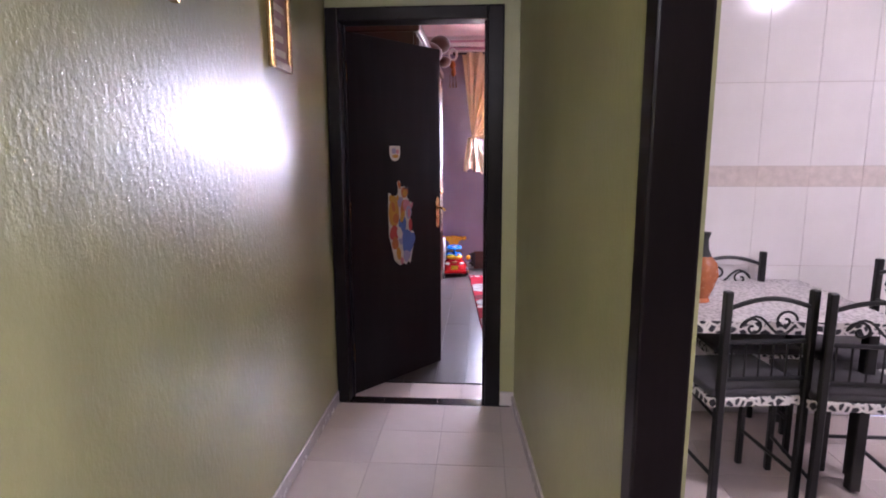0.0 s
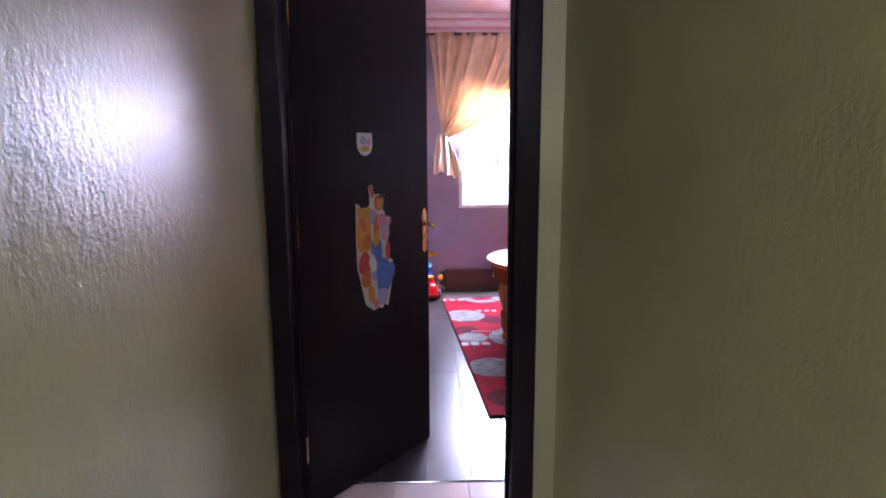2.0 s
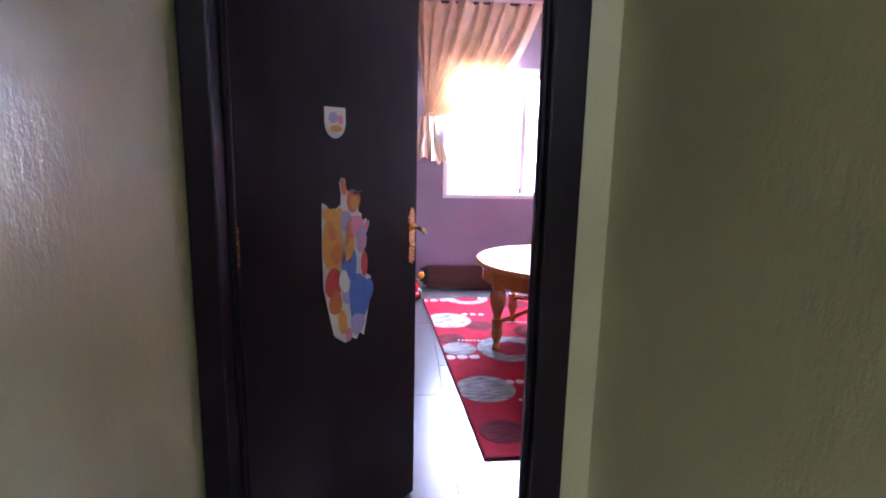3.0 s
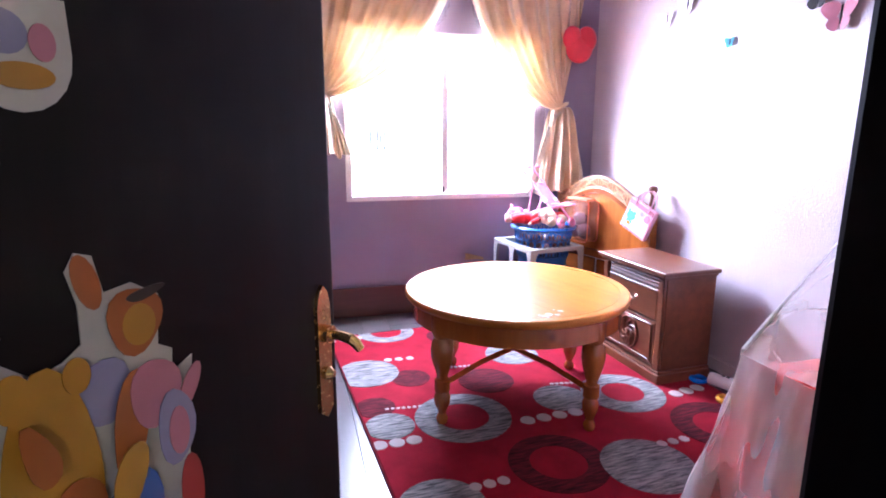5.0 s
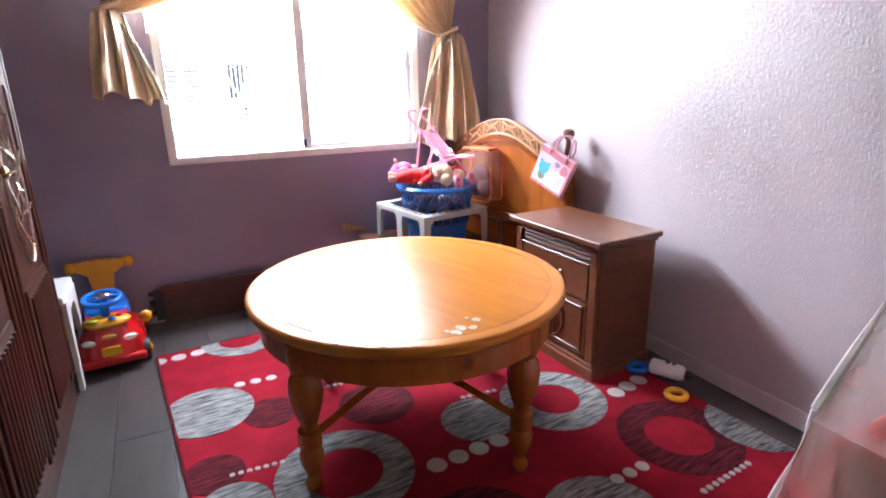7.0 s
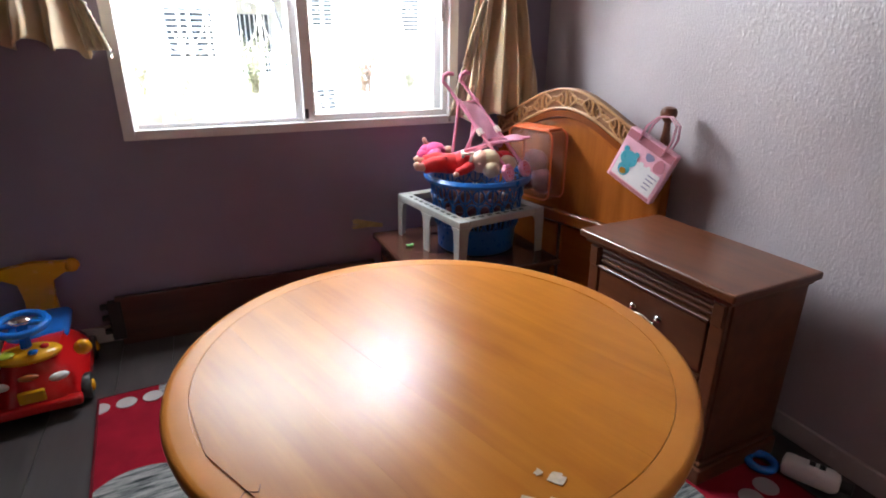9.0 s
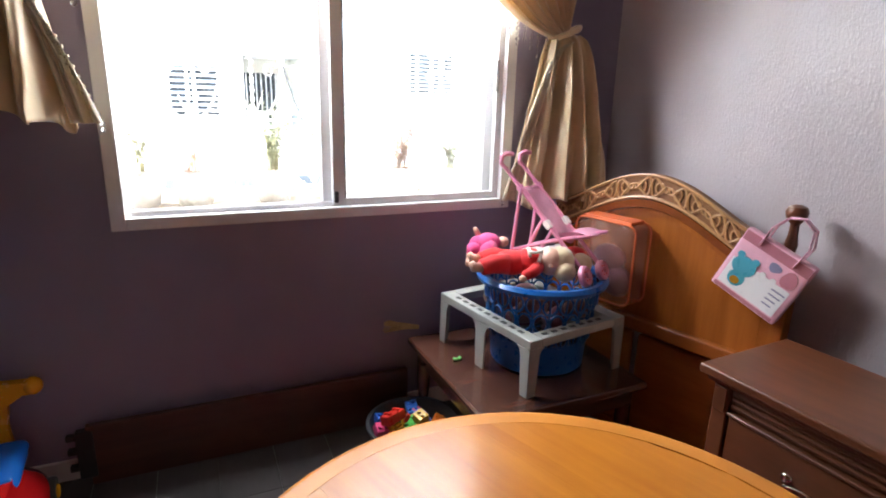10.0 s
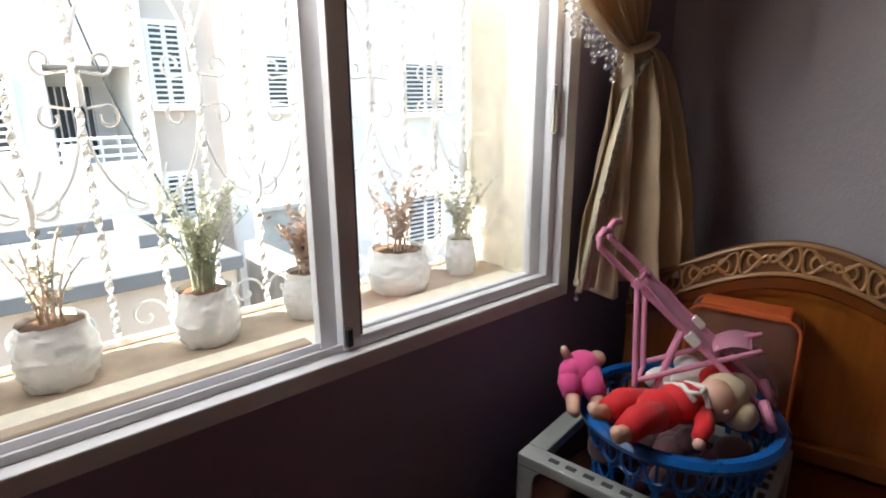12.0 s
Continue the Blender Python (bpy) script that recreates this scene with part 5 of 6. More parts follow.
# toy stroller
PINKTUBE = paint("pink_plastic_tube", (0.66, 0.25, 0.38), 0.3, 0.06, 10)
PINKNET = sheer("pink_sheer_nylon", (0.78, 0.36, 0.50), 0.62, 0.45, 300)
st = thing("toy_stroller", "pink folding toy stroller stuck in the basket", "toy stroller", 2.27, 6.56, 0.735, 0)
A0, A1 = Vector((-0.006, -0.002, -0.012)), Vector((-0.120, 0.330, 0.284))
OFF = Vector((0.098, 0.036, 0.0))
FOOT = Vector((-0.146, 0.222, 0.005))
FRONT = Vector((-0.02, 0.085, 0.085))
for k in range(2):
    o = OFF * k
    hook = [A0 + o, A0.lerp(A1, 0.5) + o, A1 + o, A1 + o + Vector((-0.016, 0.012, 0.020)), A1 + o + Vector((-0.012, 0.018, 0.042)), A1 + o + Vector((0.010, 0.020, 0.054)), A1 + o + Vector((0.034, 0.018, 0.050))]
    part("side_tube", tubed(hook, [0.0072, 0.0072, 0.0072, 0.008, 0.009, 0.009, 0.008], 10), PINKTUBE, st, smooth=True)
    hi, mid = A0.lerp(A1, 0.80) + o, A0.lerp(A1, 0.50) + o
    part("leg", tubed([hi, FOOT + o], 0.0068, 8), PINKTUBE, st, smooth=True)
    part("strut", tubed([mid, FOOT + o * 0.9 + Vector((0.022, -0.03, -0.02))], 0.0068, 8), PINKTUBE, st, smooth=True)
    part("seat_strut", tubed([FOOT + o + Vector((0.004, -0.006, 0.016)), A0.lerp(A1, 0.30) + o, FRONT + o + Vector((0.06, -0.05, 0.012))], 0.0062, 8), PINKTUBE, st, smooth=True)
    c = A0 + o + Vector((0.0, -0.008, -0.010))
    turn = Matrix.Translation(c) @ pose(0, 0, 0, 68, 0, 28)
    wh = part("wheel", lathed([(0.010, -0.009), (0.029, -0.011), (0.034, -0.006), (0.034, 0.006), (0.029, 0.011), (0.022, 0.007), (0.010, 0.009)], 26, m=turn), PINKTUBE, st, smooth=True)
    part("hub", lathed([(0.009, 0.008), (0.009, 0.014), (0.004, 0.016)], 12, m=turn), PINKTUBE, wh)
    for q in range(6):
        a = math.pi * q / 3
        part("hole", lathed([(0.0032, 0.0075), (0.0032, 0.0092)], 8, m=turn @ Matrix.Translation((0.016 * math.cos(a), 0.016 * math.sin(a), 0))), DOLLRED, wh)
    along = (A1 - A0).to_track_quat("Z", "Y").to_matrix().to_4x4()
    part("joint", box(bmesh.new(), (-0.011, -0.010, -0.016), (0.011, 0.010, 0.016), 0.003, 2, Matrix.Translation(A0.lerp(A1, 0.44) + o) @ along), DOLLWHITE, st, "white plastic joint")
    part("collar", box(bmesh.new(), (-0.010, -0.010, -0.012), (0.010, 0.010, 0.012), 0.003, 2, Matrix.Translation(hi) @ along), PINKTUBE, st)
for f in (0.30, 0.80):
    p = A0.lerp(A1, f)
    part("cross_tube", tubed([p, p + OFF], 0.005, 8), PINKTUBE, st)
part("cross_tube", tubed([FOOT, FOOT + OFF], 0.005, 8), PINKTUBE, st)


def seatcloth(u, v):
    """the sling between the side tubes, sagging towards the seat"""
    p = A0.lerp(A1, 0.80 - 0.46 * v) + OFF * u
    sag = 0.030 * math.sin(math.pi * u) * (0.3 + v)
    return (p.x + sag * 0.5, p.y - sag * 0.5, p.z - sag * 0.8 + 0.004 * math.sin(9 * v + 5 * u) + 0.004)


def lip(u, v):
    p = A0.lerp(A1, 0.34) + OFF * u
    return (p.x + 0.085 * v, p.y - 0.055 * v, p.z + 0.004 + 0.012 * math.sin(3 * v) - 0.022 * math.sin(math.pi * u) * (1 - 0.6 * v))


solid(part("seat", sheet(seatcloth, 14, 18), PINKNET, st, "sheer pink sling seat", True), 0.0012)
solid(part("seat_front", sheet(lip, 12, 8), PINKNET, st, "sheer pink seat front", True), 0.0012)
for u in (0.04, 0.96):
    part("seam", tubed([Vector(seatcloth(u, q / 10)) + Vector((0, -0.001, 0.003)) for q in range(11)], 0.003, 6), PINKTUBE, st, "stitched pink edge")
part("seam", tubed([Vector(lip(q / 10, 1.0)) for q in range(11)], 0.003, 6), PINKTUBE, st, "stitched pink edge")

# clear orange backpack behind the basket
CLEARORANGE = sheer("clear_orange_pvc", (0.80, 0.42, 0.32), 0.20, 0.12, 28)
ORANGE = paint("orange_piping", (0.55, 0.11, 0.03), 0.4, 0.1, 20)
bp = thing("clear_backpack", "transparent plastic backpack with orange piping", "backpack", 2.49, 6.70, 0.566, 104)
part("shell", boxed((-0.125, -0.045, 0), (0.125, 0.045, 0.29), 0.03, 4), CLEARORANGE, bp, "crinkled clear plastic", True)
for y in (-0.046, 0.046):
    part("piping", tubed([(x, y, z) for x, z in arc(-0.09, 0.255, 0.035, 180, 90, 5) + arc(0.09, 0.255, 0.035, 90, 0, 5) + arc(0.09, 0.035, 0.035, 0, -90, 5) + arc(-0.09, 0.035, 0.035, -90, -180, 5)], 0.0042, 6, True), ORANGE, bp)
part("top_panel", boxed((-0.10, -0.04, 0.285), (0.10, 0.04, 0.300), 0.006, 2), ORANGE, bp, "orange top panel")
part("contents", blobs(bmesh.new(), [(-0.04, 0, 0.07, 0.06, 0.03, 0.06), (0.05, 0, 0.06, 0.055, 0.03, 0.05), (0.0, 0, 0.15, 0.07, 0.028, 0.05)], 10), FILL[1], bp, "pink and dark things inside", True)
part("strap", tubed([(0.11, -0.05, 0.28), (0.135, -0.06, 0.2), (0.14, -0.062, 0.1), (0.135, -0.05, 0.02)], 0.008, 6, False, 0.35), ORANGE, bp)

# pink bag on the finial
# pink lightened and white print enlarged to paint in the bag's white reflection
PVC = paint("pink_pvc", (0.85, 0.48, 0.60), 0.25, 0.08, 10, 0.05)
PVCW = paint("white_print", (0.82, 0.80, 0.82), 0.3, 0.03, 10)
TEAL = paint("teal_print", (0.10, 0.42, 0.55), 0.3, 0.05, 10)
hbag = thing("gift_bag", "small glossy pink carrier bag hanging on the headboard finial", "bag", 2.645, 6.205, 0.80, 106)
TB = pose(0, 0, 0, 0, -24, 0)
part("body", box(bmesh.new(), (-0.105, 0.0, -0.12), (0.105, 0.035, 0.085), 0.008, 2, TB), PVC, hbag)


def print_patch(o, mt, k):
    part("print", prismed(o, 0.0012, TB @ Matrix.Translation((0, 0.0355 + 0.0008 * k, 0))), mt, hbag)


print_patch([(-0.09, -0.10), (0.09, -0.10), (0.09, -0.01), (-0.09, -0.01)], PVCW, 0)
print_patch(egg(0.05, -0.02, 0.036, 0.03), TEAL, 1)
print_patch(egg(0.05, -0.062, 0.025, 0.026), TEAL, 1)
print_patch(egg(0.028, 0.008, 0.011, 0.011), TEAL, 2)
print_patch(egg(0.075, 0.008, 0.011, 0.011), TEAL, 2)
print_patch(egg(0.05, -0.07, 0.014, 0.012), STICK["yellow"], 3)
print_patch(egg(-0.02, -0.055, 0.03, 0.036), PVCW, 1)
for k in range(4):
    print_patch([(-0.085 + 0.004 * k, -0.03 - 0.016 * k), (-0.045, -0.03 - 0.016 * k), (-0.045, -0.026 - 0.016 * k), (-0.085 + 0.004 * k, -0.026 - 0.016 * k)], STICK["lilac"], 2)
print_patch([(-0.10, 0.05), (0.10, 0.05), (0.10, 0.08), (-0.10, 0.08)], STICK["pink"], 0)
print_patch([(-0.095, -0.115), (0.095, -0.115), (0.095, -0.104), (-0.095, -0.104)], STICK["pink"], 0)
for cx, cz in ((-0.036, -0.014), (-0.004, -0.014)):
    print_patch(egg(cx, cz, 0.010, 0.014), PVCW, 1)
print_patch(egg(-0.068, 0.018, 0.022, 0.026, 16, 0.08), STICK["pink"], 1)
print_patch(egg(-0.02, 0.028, 0.018, 0.014, 16, 0.1), STICK["lilac"], 1)
for y in (-0.002, 0.037):
    part("strap", tubed([tuple(TB @ Vector(p)) for p in ((-0.055, y, 0.06), (-0.06, y, 0.12), (-0.04, y * 0.6, 0.165), (0.0, y * 0.4, 0.178), (0.035, y * 0.6, 0.16), (0.05, y, 0.12), (0.05, y, 0.06))], 0.009, 6, False, 0.3), PVC, hbag, smooth=True)

t = thing("toy_scrap", "small green plastic toy scrap on the low table", "toy", 1.93, 6.78, 0.366)
part("piece", blobs(bmesh.new(), [(0, 0, 0.006, 0.014, 0.006, 0.006), (0.012, 0.008, 0.006, 0.007, 0.010, 0.006), (-0.01, 0.006, 0.006, 0.006, 0.009, 0.006)], 8), paint("green_plastic", (0.15, 0.5, 0.12), 0.4), t, smooth=True)
t = thing("straw_bundle", "small frayed straw bundle behind the low table", "straw", 1.90, 7.075, 0.366)
bm = bmesh.new()
for k in range(24):
    a = rnd.uniform(-0.3, 0.3)
    tube(bm, [(0, 0, 0.006 + 0.0006 * k), (-0.06, 0.02 * a, 0.014 + 0.001 * k), (-0.13 + rnd.uniform(-0.02, 0.02), -0.05 * a, 0.012 + 0.002 * k)], 0.0022, 4)
part("straw", bm, paint("straw", (0.45, 0.33, 0.16), 0.8, 0.2, 40), t)

# tub of building blocks
TUBM = paint("black_tub_plastic", (0.025, 0.025, 0.028), 0.4, 0.2, 10)
tub = thing("toy_tub", "black plastic tub under the low table edge", "tub", 1.785, 6.82, 0)
part("shell", lathed([(0.12, 0.0), (0.125, 0.004), (0.165, 0.125), (0.172, 0.13), (0.172, 0.136), (0.160, 0.136), (0.118, 0.012), (0.01, 0.012)], 40), TUBM, tub, smooth=True)
BLK = [paint("block_" + n, c, 0.3, 0.05, 10) for n, c in (("yellow", (0.75, 0.45, 0.02)), ("red", (0.62, 0.03, 0.02)), ("pink", (0.72, 0.08, 0.22)), ("blue", (0.03, 0.12, 0.45)), ("green", (0.10, 0.42, 0.08)), ("orange", (0.7, 0.2, 0.02)))]


def block_mesh(n, mt):
    bm = boxed((0, 0, 0), (0.042 * n, 0.044, 0.034), 0.002)
    for k in range(n):
        for q in range(2):
            lathe(bm, [(0.0075, 0.0335), (0.0075, 0.041)], 8, (0.021 + 0.042 * k, 0.012 + 0.020 * q))
    me = bpy.data.meshes.new("toy_block")
    bm.to_mesh(me)
    bm.free()
    me.materials.append(mt)
    return me


rnd = random.Random(21)
BLOCKS = [[block_mesh(n, mt) for n in (1, 2)] for mt in BLK]
NAMES = ("yellow", "red", "pink", "blue", "green", "orange")
for k in range(26):
    a, r = rnd.uniform(0, 6.28), 0.11 * math.sqrt(rnd.random())
    c = k % 6
    ob = new("toy_block", BLOCKS[c][rnd.randrange(2)])
    ob.matrix_basis = pose(1.785 + r * math.cos(a), 6.82 + r * math.sin(a), 0.03 + 0.026 * (k // 6) + rnd.uniform(0, 0.01), rnd.uniform(-30, 30), rnd.uniform(-30, 30), rnd.uniform(0, 360))
    tagged(ob, NAMES[c] + " plastic building block in the black tub", "toy block", "building blocks")

# long board against the window wall
REDBOARD = wood("red_brown_board", (0.045, 0.014, 0.009), (0.10, 0.036, 0.022), 0.35, (1.2, 14, 14), 0.1, 0.1)
bd = thing("bed_rail", "long red-brown wooden bed rail standing against the wall", "bed rail", 0.72, 7.058, 0)
part("board", boxed((0.03, 0, 0), (1.13, 0.024, 0.215), 0.004, 2), REDBOARD, bd)
IRON = paint("black_iron", (0.02, 0.02, 0.02), 0.5, 0.2, 20)
part("bracket", boxed((0.0, -0.006, 0.03), (0.05, 0.026, 0.20), 0.004), IRON, bd, "black iron hook bracket")
for z in (0.06, 0.12, 0.17):
    part("hook", boxed((-0.025, -0.002, z), (0.0, 0.018, z + 0.022), 0.003), IRON, bd)

# ---- wardrobe ----
WARD = wood("dark_red_wardrobe_wood", (0.034, 0.010, 0.007), (0.085, 0.027, 0.016), 0.32, (12, 12, 1.2), 0.05, 0.15)
ORNAMENT = paint("tarnished_metal", (0.48, 0.42, 0.36), 0.3, 0.25, 40, 0.1, metal=1.0)
WARD.node_tree.nodes["Principled BSDF"].inputs["Specular IOR Level"].default_value = 0.3
wr = thing("wardrobe", "dark red-brown wardrobe with fluted doors and metal ornaments", "wardrobe", LEFT_X + 0.01, 4.16, 0)
WD, WL, WH = 0.605, 2.28, 2.2
part("body", boxed((0, 0, 0.09), (WD - 0.022, WL, WH - 0.06), 0.003), WARD, wr)
part("plinth", boxed((0, 0.01, 0), (WD - 0.006, WL - 0.01, 0.09), 0.004), WARD, wr)
part("cornice", boxed((0, -0.01, WH - 0.06), (WD + 0.02, WL + 0.01, WH), 0.014, 3), WARD, wr)
for k in range(4):
    y0 = 0.01 + k * 0.566
    y1 = y0 + 0.56
    d = part("door", boxed((WD - 0.022, y0, 0.095), (WD - 0.002, y1, WH - 0.065), 0.003), WARD, wr)
    for j, y in enumerate((y0 + 0.02, y0 + 0.045, y0 + 0.07, y1 - 0.07, y1 - 0.045, y1 - 0.02)):
        part("flute", tubed([(WD - 0.002, y, 0.12), (WD - 0.002, y, WH - 0.09)], 0.010 if j in (0, 2, 3, 5) else 0.007, 8), WARD, d, smooth=True)
    part("raised_panel", boxed((WD - 0.002, y0 + 0.11, 0.16), (WD + 0.008, y1 - 0.11, 0.62), 0.008, 2), WARD, d)
    part("raised_panel", boxed((WD - 0.002, y0 + 0.11, 1.22), (WD + 0.004, y1 - 0.11, 2.05), 0.004, 2), WARD, d)
    for q in range(11):
        part("flute", tubed([(WD + 0.003, y0 + 0.125 + 0.031 * q, 1.24), (WD + 0.003, y0 + 0.125 + 0.031 * q, 2.03)], 0.0145, 8), WARD, d, smooth=True)
    for q in range(9):
        part("flute", tubed([(WD + 0.006, y0 + 0.145 + 0.034 * q, 0.19), (WD + 0.006, y0 + 0.145 + 0.034 * q, 0.59)], 0.012, 8), WARD, d, smooth=True)
    yc, zc = (y0 + y1) / 2, 0.94
    o = part("ornament", tubed([(WD + 0.008, yc + 0.115 * math.cos(2 * math.pi * q / 40), zc + 0.27 * math.sin(2 * math.pi * q / 40)) for q in range(40)], 0.006, 6, True), ORNAMENT, d, "bright metal oval ornament", True)
    for q in range(8):
        a = q * math.pi / 4
        part("filigree", tubed([(WD + 0.012 + 0.01 * math.sin(s), yc + (0.015 + 0.08 * s / 8) * math.cos(a + 0.3 * s / 2), zc + (0.03 + 0.20 * s / 8) * math.sin(a + 0.3 * s / 2)) for s in range(9)], 0.0045, 5), ORNAMENT, o, "curled metal filigree", True)
    yk = y1 - 0.05 if k % 2 == 0 else y0 + 0.05
    part("knob", lathed([(0.008, 0), (0.008, 0.02), (0.018, 0.028), (0.018, 0.036), (0.008, 0.042)], 14, m=pose(WD + 0.004, yk, 1.0, 0, 90, 0)), BRASS, d, "gilt knob", True)
    part("key_plate", boxed((WD + 0.004, yk - 0.012, 0.90), (WD + 0.010, yk + 0.012, 0.97), 0.003), BRASS, d)

BROWNFUR = fabric("brown_plush", (0.10, 0.035, 0.018), 0.95, 0.6, 160, 0.35)
REDCLOTH = fabric("dark_red_cloth", (0.22, 0.02, 0.02), 0.9, 0.3, 300, 0.3)
t = thing("plush_toy", "brown plush toy lying on top of the wardrobe", "soft toy", 0.30, 5.95, WH)
part("body", blobs(bmesh.new(), [(0, 0, 0.11, 0.16, 0.15, 0.11), (0.13, 0.05, 0.20, 0.10, 0.1, 0.085), (0.16, 0.16, 0.06, 0.07, 0.07, 0.055), (-0.08, -0.15, 0.10, 0.08, 0.09, 0.07)], 18), BROWNFUR, t, smooth=True)
t = thing("cloth_bundle", "dark red cloth bundle on top of the wardrobe", "bundle", 0.12, 5.35, WH)
part("cloth", blobs(bmesh.new(), [(0, 0, 0.12, 0.22, 0.26, 0.12), (0.1, 0.2, 0.1, 0.15, 0.14, 0.1), (-0.03, -0.25, 0.1, 0.2, 0.16, 0.1)], 18), REDCLOTH, t, smooth=True)

hang = thing("hanging_ornament", "white and brown ornament hanging beside the curtain", "ornament", 0.50, 7.02, 2.12)
part("ring", tubed([(0.045 * math.cos(2 * math.pi * q / 24), 0, 0.36 + 0.06 * math.sin(2 * math.pi * q / 24)) for q in range(24)], 0.014, 8, True), DOLLWHITE, hang, smooth=True)
part("figure", blobs(bmesh.new(), [(0, 0, 0.25, 0.035, 0.03, 0.05), (0.01, 0, 0.17, 0.03, 0.03, 0.05)], 10), STICK["orange"], hang, smooth=True)
for k in range(3):
    part("pendant", tubed([(-0.03 + 0.03 * k, 0, 0.15), (-0.032 + 0.034 * k, 0, 0.05 + 0.02 * k), (-0.03 + 0.036 * k, 0, 0.0)], [0.004, 0.004, 0.012], 6), BROWNFUR, hang)
part("string", tubed([(0, 0, 0.42), (0.03, 0.05, 0.46), (0.035, 0.095, 0.47)], 0.002, 4), RODM, hang)

# white plastic stool at the end of the wardrobe
WHITEPL = paint("white_plastic", (0.72, 0.72, 0.70), 0.35, 0.05, 8)
ws = thing("plastic_stool", "white plastic stool beside the wardrobe", "stool", 0.275, 6.63, 0)
ws.matrix_world = pose(0.255, 6.64, 0) @ Matrix.Diagonal((1, 1, 1.17, 1))
part("seat", boxed((-0.17, -0.15, 0.33), (0.17, 0.15, 0.36), 0.012, 3), WHITEPL, ws)
for sx in (-1, 1):
    part("side", prismed([(-0.15, 0), (-0.11, 0), (-0.09, 0.22), (-0.05, 0.29), (0.05, 0.29), (0.09, 0.22), (0.11, 0), (0.15, 0), (0.14, 0.335), (-0.14, 0.335)], 0.018, Matrix.Translation((sx * 0.165 + 0.009, 0, 0)) @ pose(0, 0, 0, 0, 0, 90)), WHITEPL, ws)

# ---- ride-on toy car ----
TOYRED = paint("glossy_red_plastic", (0.55, 0.010, 0.012), 0.18, 0.06, 6, 0.02, 0.3)
TOYYEL = paint("yellow_plastic", (0.75, 0.36, 0.01), 0.25, 0.06, 6, 0.02, 0.2)
TOYBLUE = paint("bright_blue_plastic", (0.01, 0.16, 0.62), 0.2, 0.06, 6, 0.02, 0.2)
TOYBLACK = paint("black_plastic", (0.02, 0.02, 0.02), 0.5, 0.1, 10)
TOYGREEN = paint("lime_plastic", (0.42, 0.5, 0.03), 0.25, 0.06, 8)
car = thing("ride_on_car", "red plastic ride-on toy car with a yellow handle", "toy car", 0.545, 6.60, 0.0, 4)
car.matrix_world = pose(0.54, 6.60, 0, 0, 0, 4) @ Matrix.Diagonal((1.16, 1.05, 1.02, 1))


def hull(u, v):
    """u round the car, v from the sill up; the nose points to -y."""
    a = 2 * math.pi * u
    k = math.sin(math.pi * 0.5 * v)
    w = 0.128 * (1 - 0.42 * k ** 3)
    ln = 0.235 * (1 - 0.25 * k ** 2)
    ex = 0.55
    cx, cy = math.copysign(abs(math.cos(a)) ** ex, math.cos(a)), math.copysign(abs(math.sin(a)) ** ex, math.sin(a))
    dip = 0.05 * max(0, math.sin(a)) * k if cy > 0 else 0
    return (w * cx, 0.235 + ln * cy, 0.045 + (0.165 - dip) * v)


bm = sheet(hull, 48, 12)
bmesh.ops.remove_doubles(bm, verts=bm.verts, dist=0.0005)
bm.verts.ensure_lookup_table()
bmesh.ops.holes_fill(bm, edges=[e for e in bm.edges if e.is_boundary], sides=0)
body = part("body", bm, TOYRED, car, "glossy red body", True)
part("bumper", boxed((-0.115, -0.008, 0.035), (0.115, 0.03, 0.07), 0.012, 3), TOYRED, car, smooth=True)
part("seat", boxed((-0.085, 0.22, 0.165), (0.085, 0.44, 0.215), 0.03, 4), TOYBLUE, car, "blue seat", True)
part("dashboard", blobs(bmesh.new(), [(0, 0.085, 0.212, 0.085, 0.06, 0.026)], 18), TOYYEL, car, "yellow dashboard", True)
for x, y, r, mt in ((-0.045, 0.055, 0.022, TOYGREEN), (0.02, 0.045, 0.013, TOYBLUE), (0.045, 0.075, 0.012, TOYRED), (0.0, 0.10, 0.012, TOYGREEN)):
    part("button", blobs(bmesh.new(), [(x, y, 0.236, r, r, 0.008)], 10), mt, car, smooth=True)
part("column", tubed([(0, 0.085, 0.22), (0, 0.10, 0.31)], 0.014, 10), TOYBLUE, car)
whl = part("steering_wheel", tubed([(0.062 * math.cos(2 * math.pi * q / 32), 0.10 + 0.058 * math.sin(2 * math.pi * q / 32), 0.315 + 0.012 * math.sin(2 * math.pi * q / 32)) for q in range(32)], 0.012, 8, True), TOYBLUE, car, "bright blue steering wheel", True)
part("spoke", boxed((-0.055, 0.088, 0.309), (0.055, 0.112, 0.323), 0.004), TOYBLUE, whl)
part("horn", blobs(bmesh.new(), [(0, 0.10, 0.326, 0.03, 0.022, 0.014)], 12), SILVER, whl, "clear silvery horn button", True)
hd = part("handle", prismed([(-0.05, 0.14), (0.05, 0.14), (0.042, 0.25), (0.05, 0.32), (0.085, 0.345), (0.10, 0.345), (0.10, 0.385), (0.04, 0.392), (0, 0.398), (-0.04, 0.392), (-0.10, 0.385), (-0.10, 0.345), (-0.085, 0.345), (-0.05, 0.32), (-0.042, 0.25)], 0.03, Matrix.Translation((0, 0.44, 0))), TOYYEL, car, "yellow push handle")
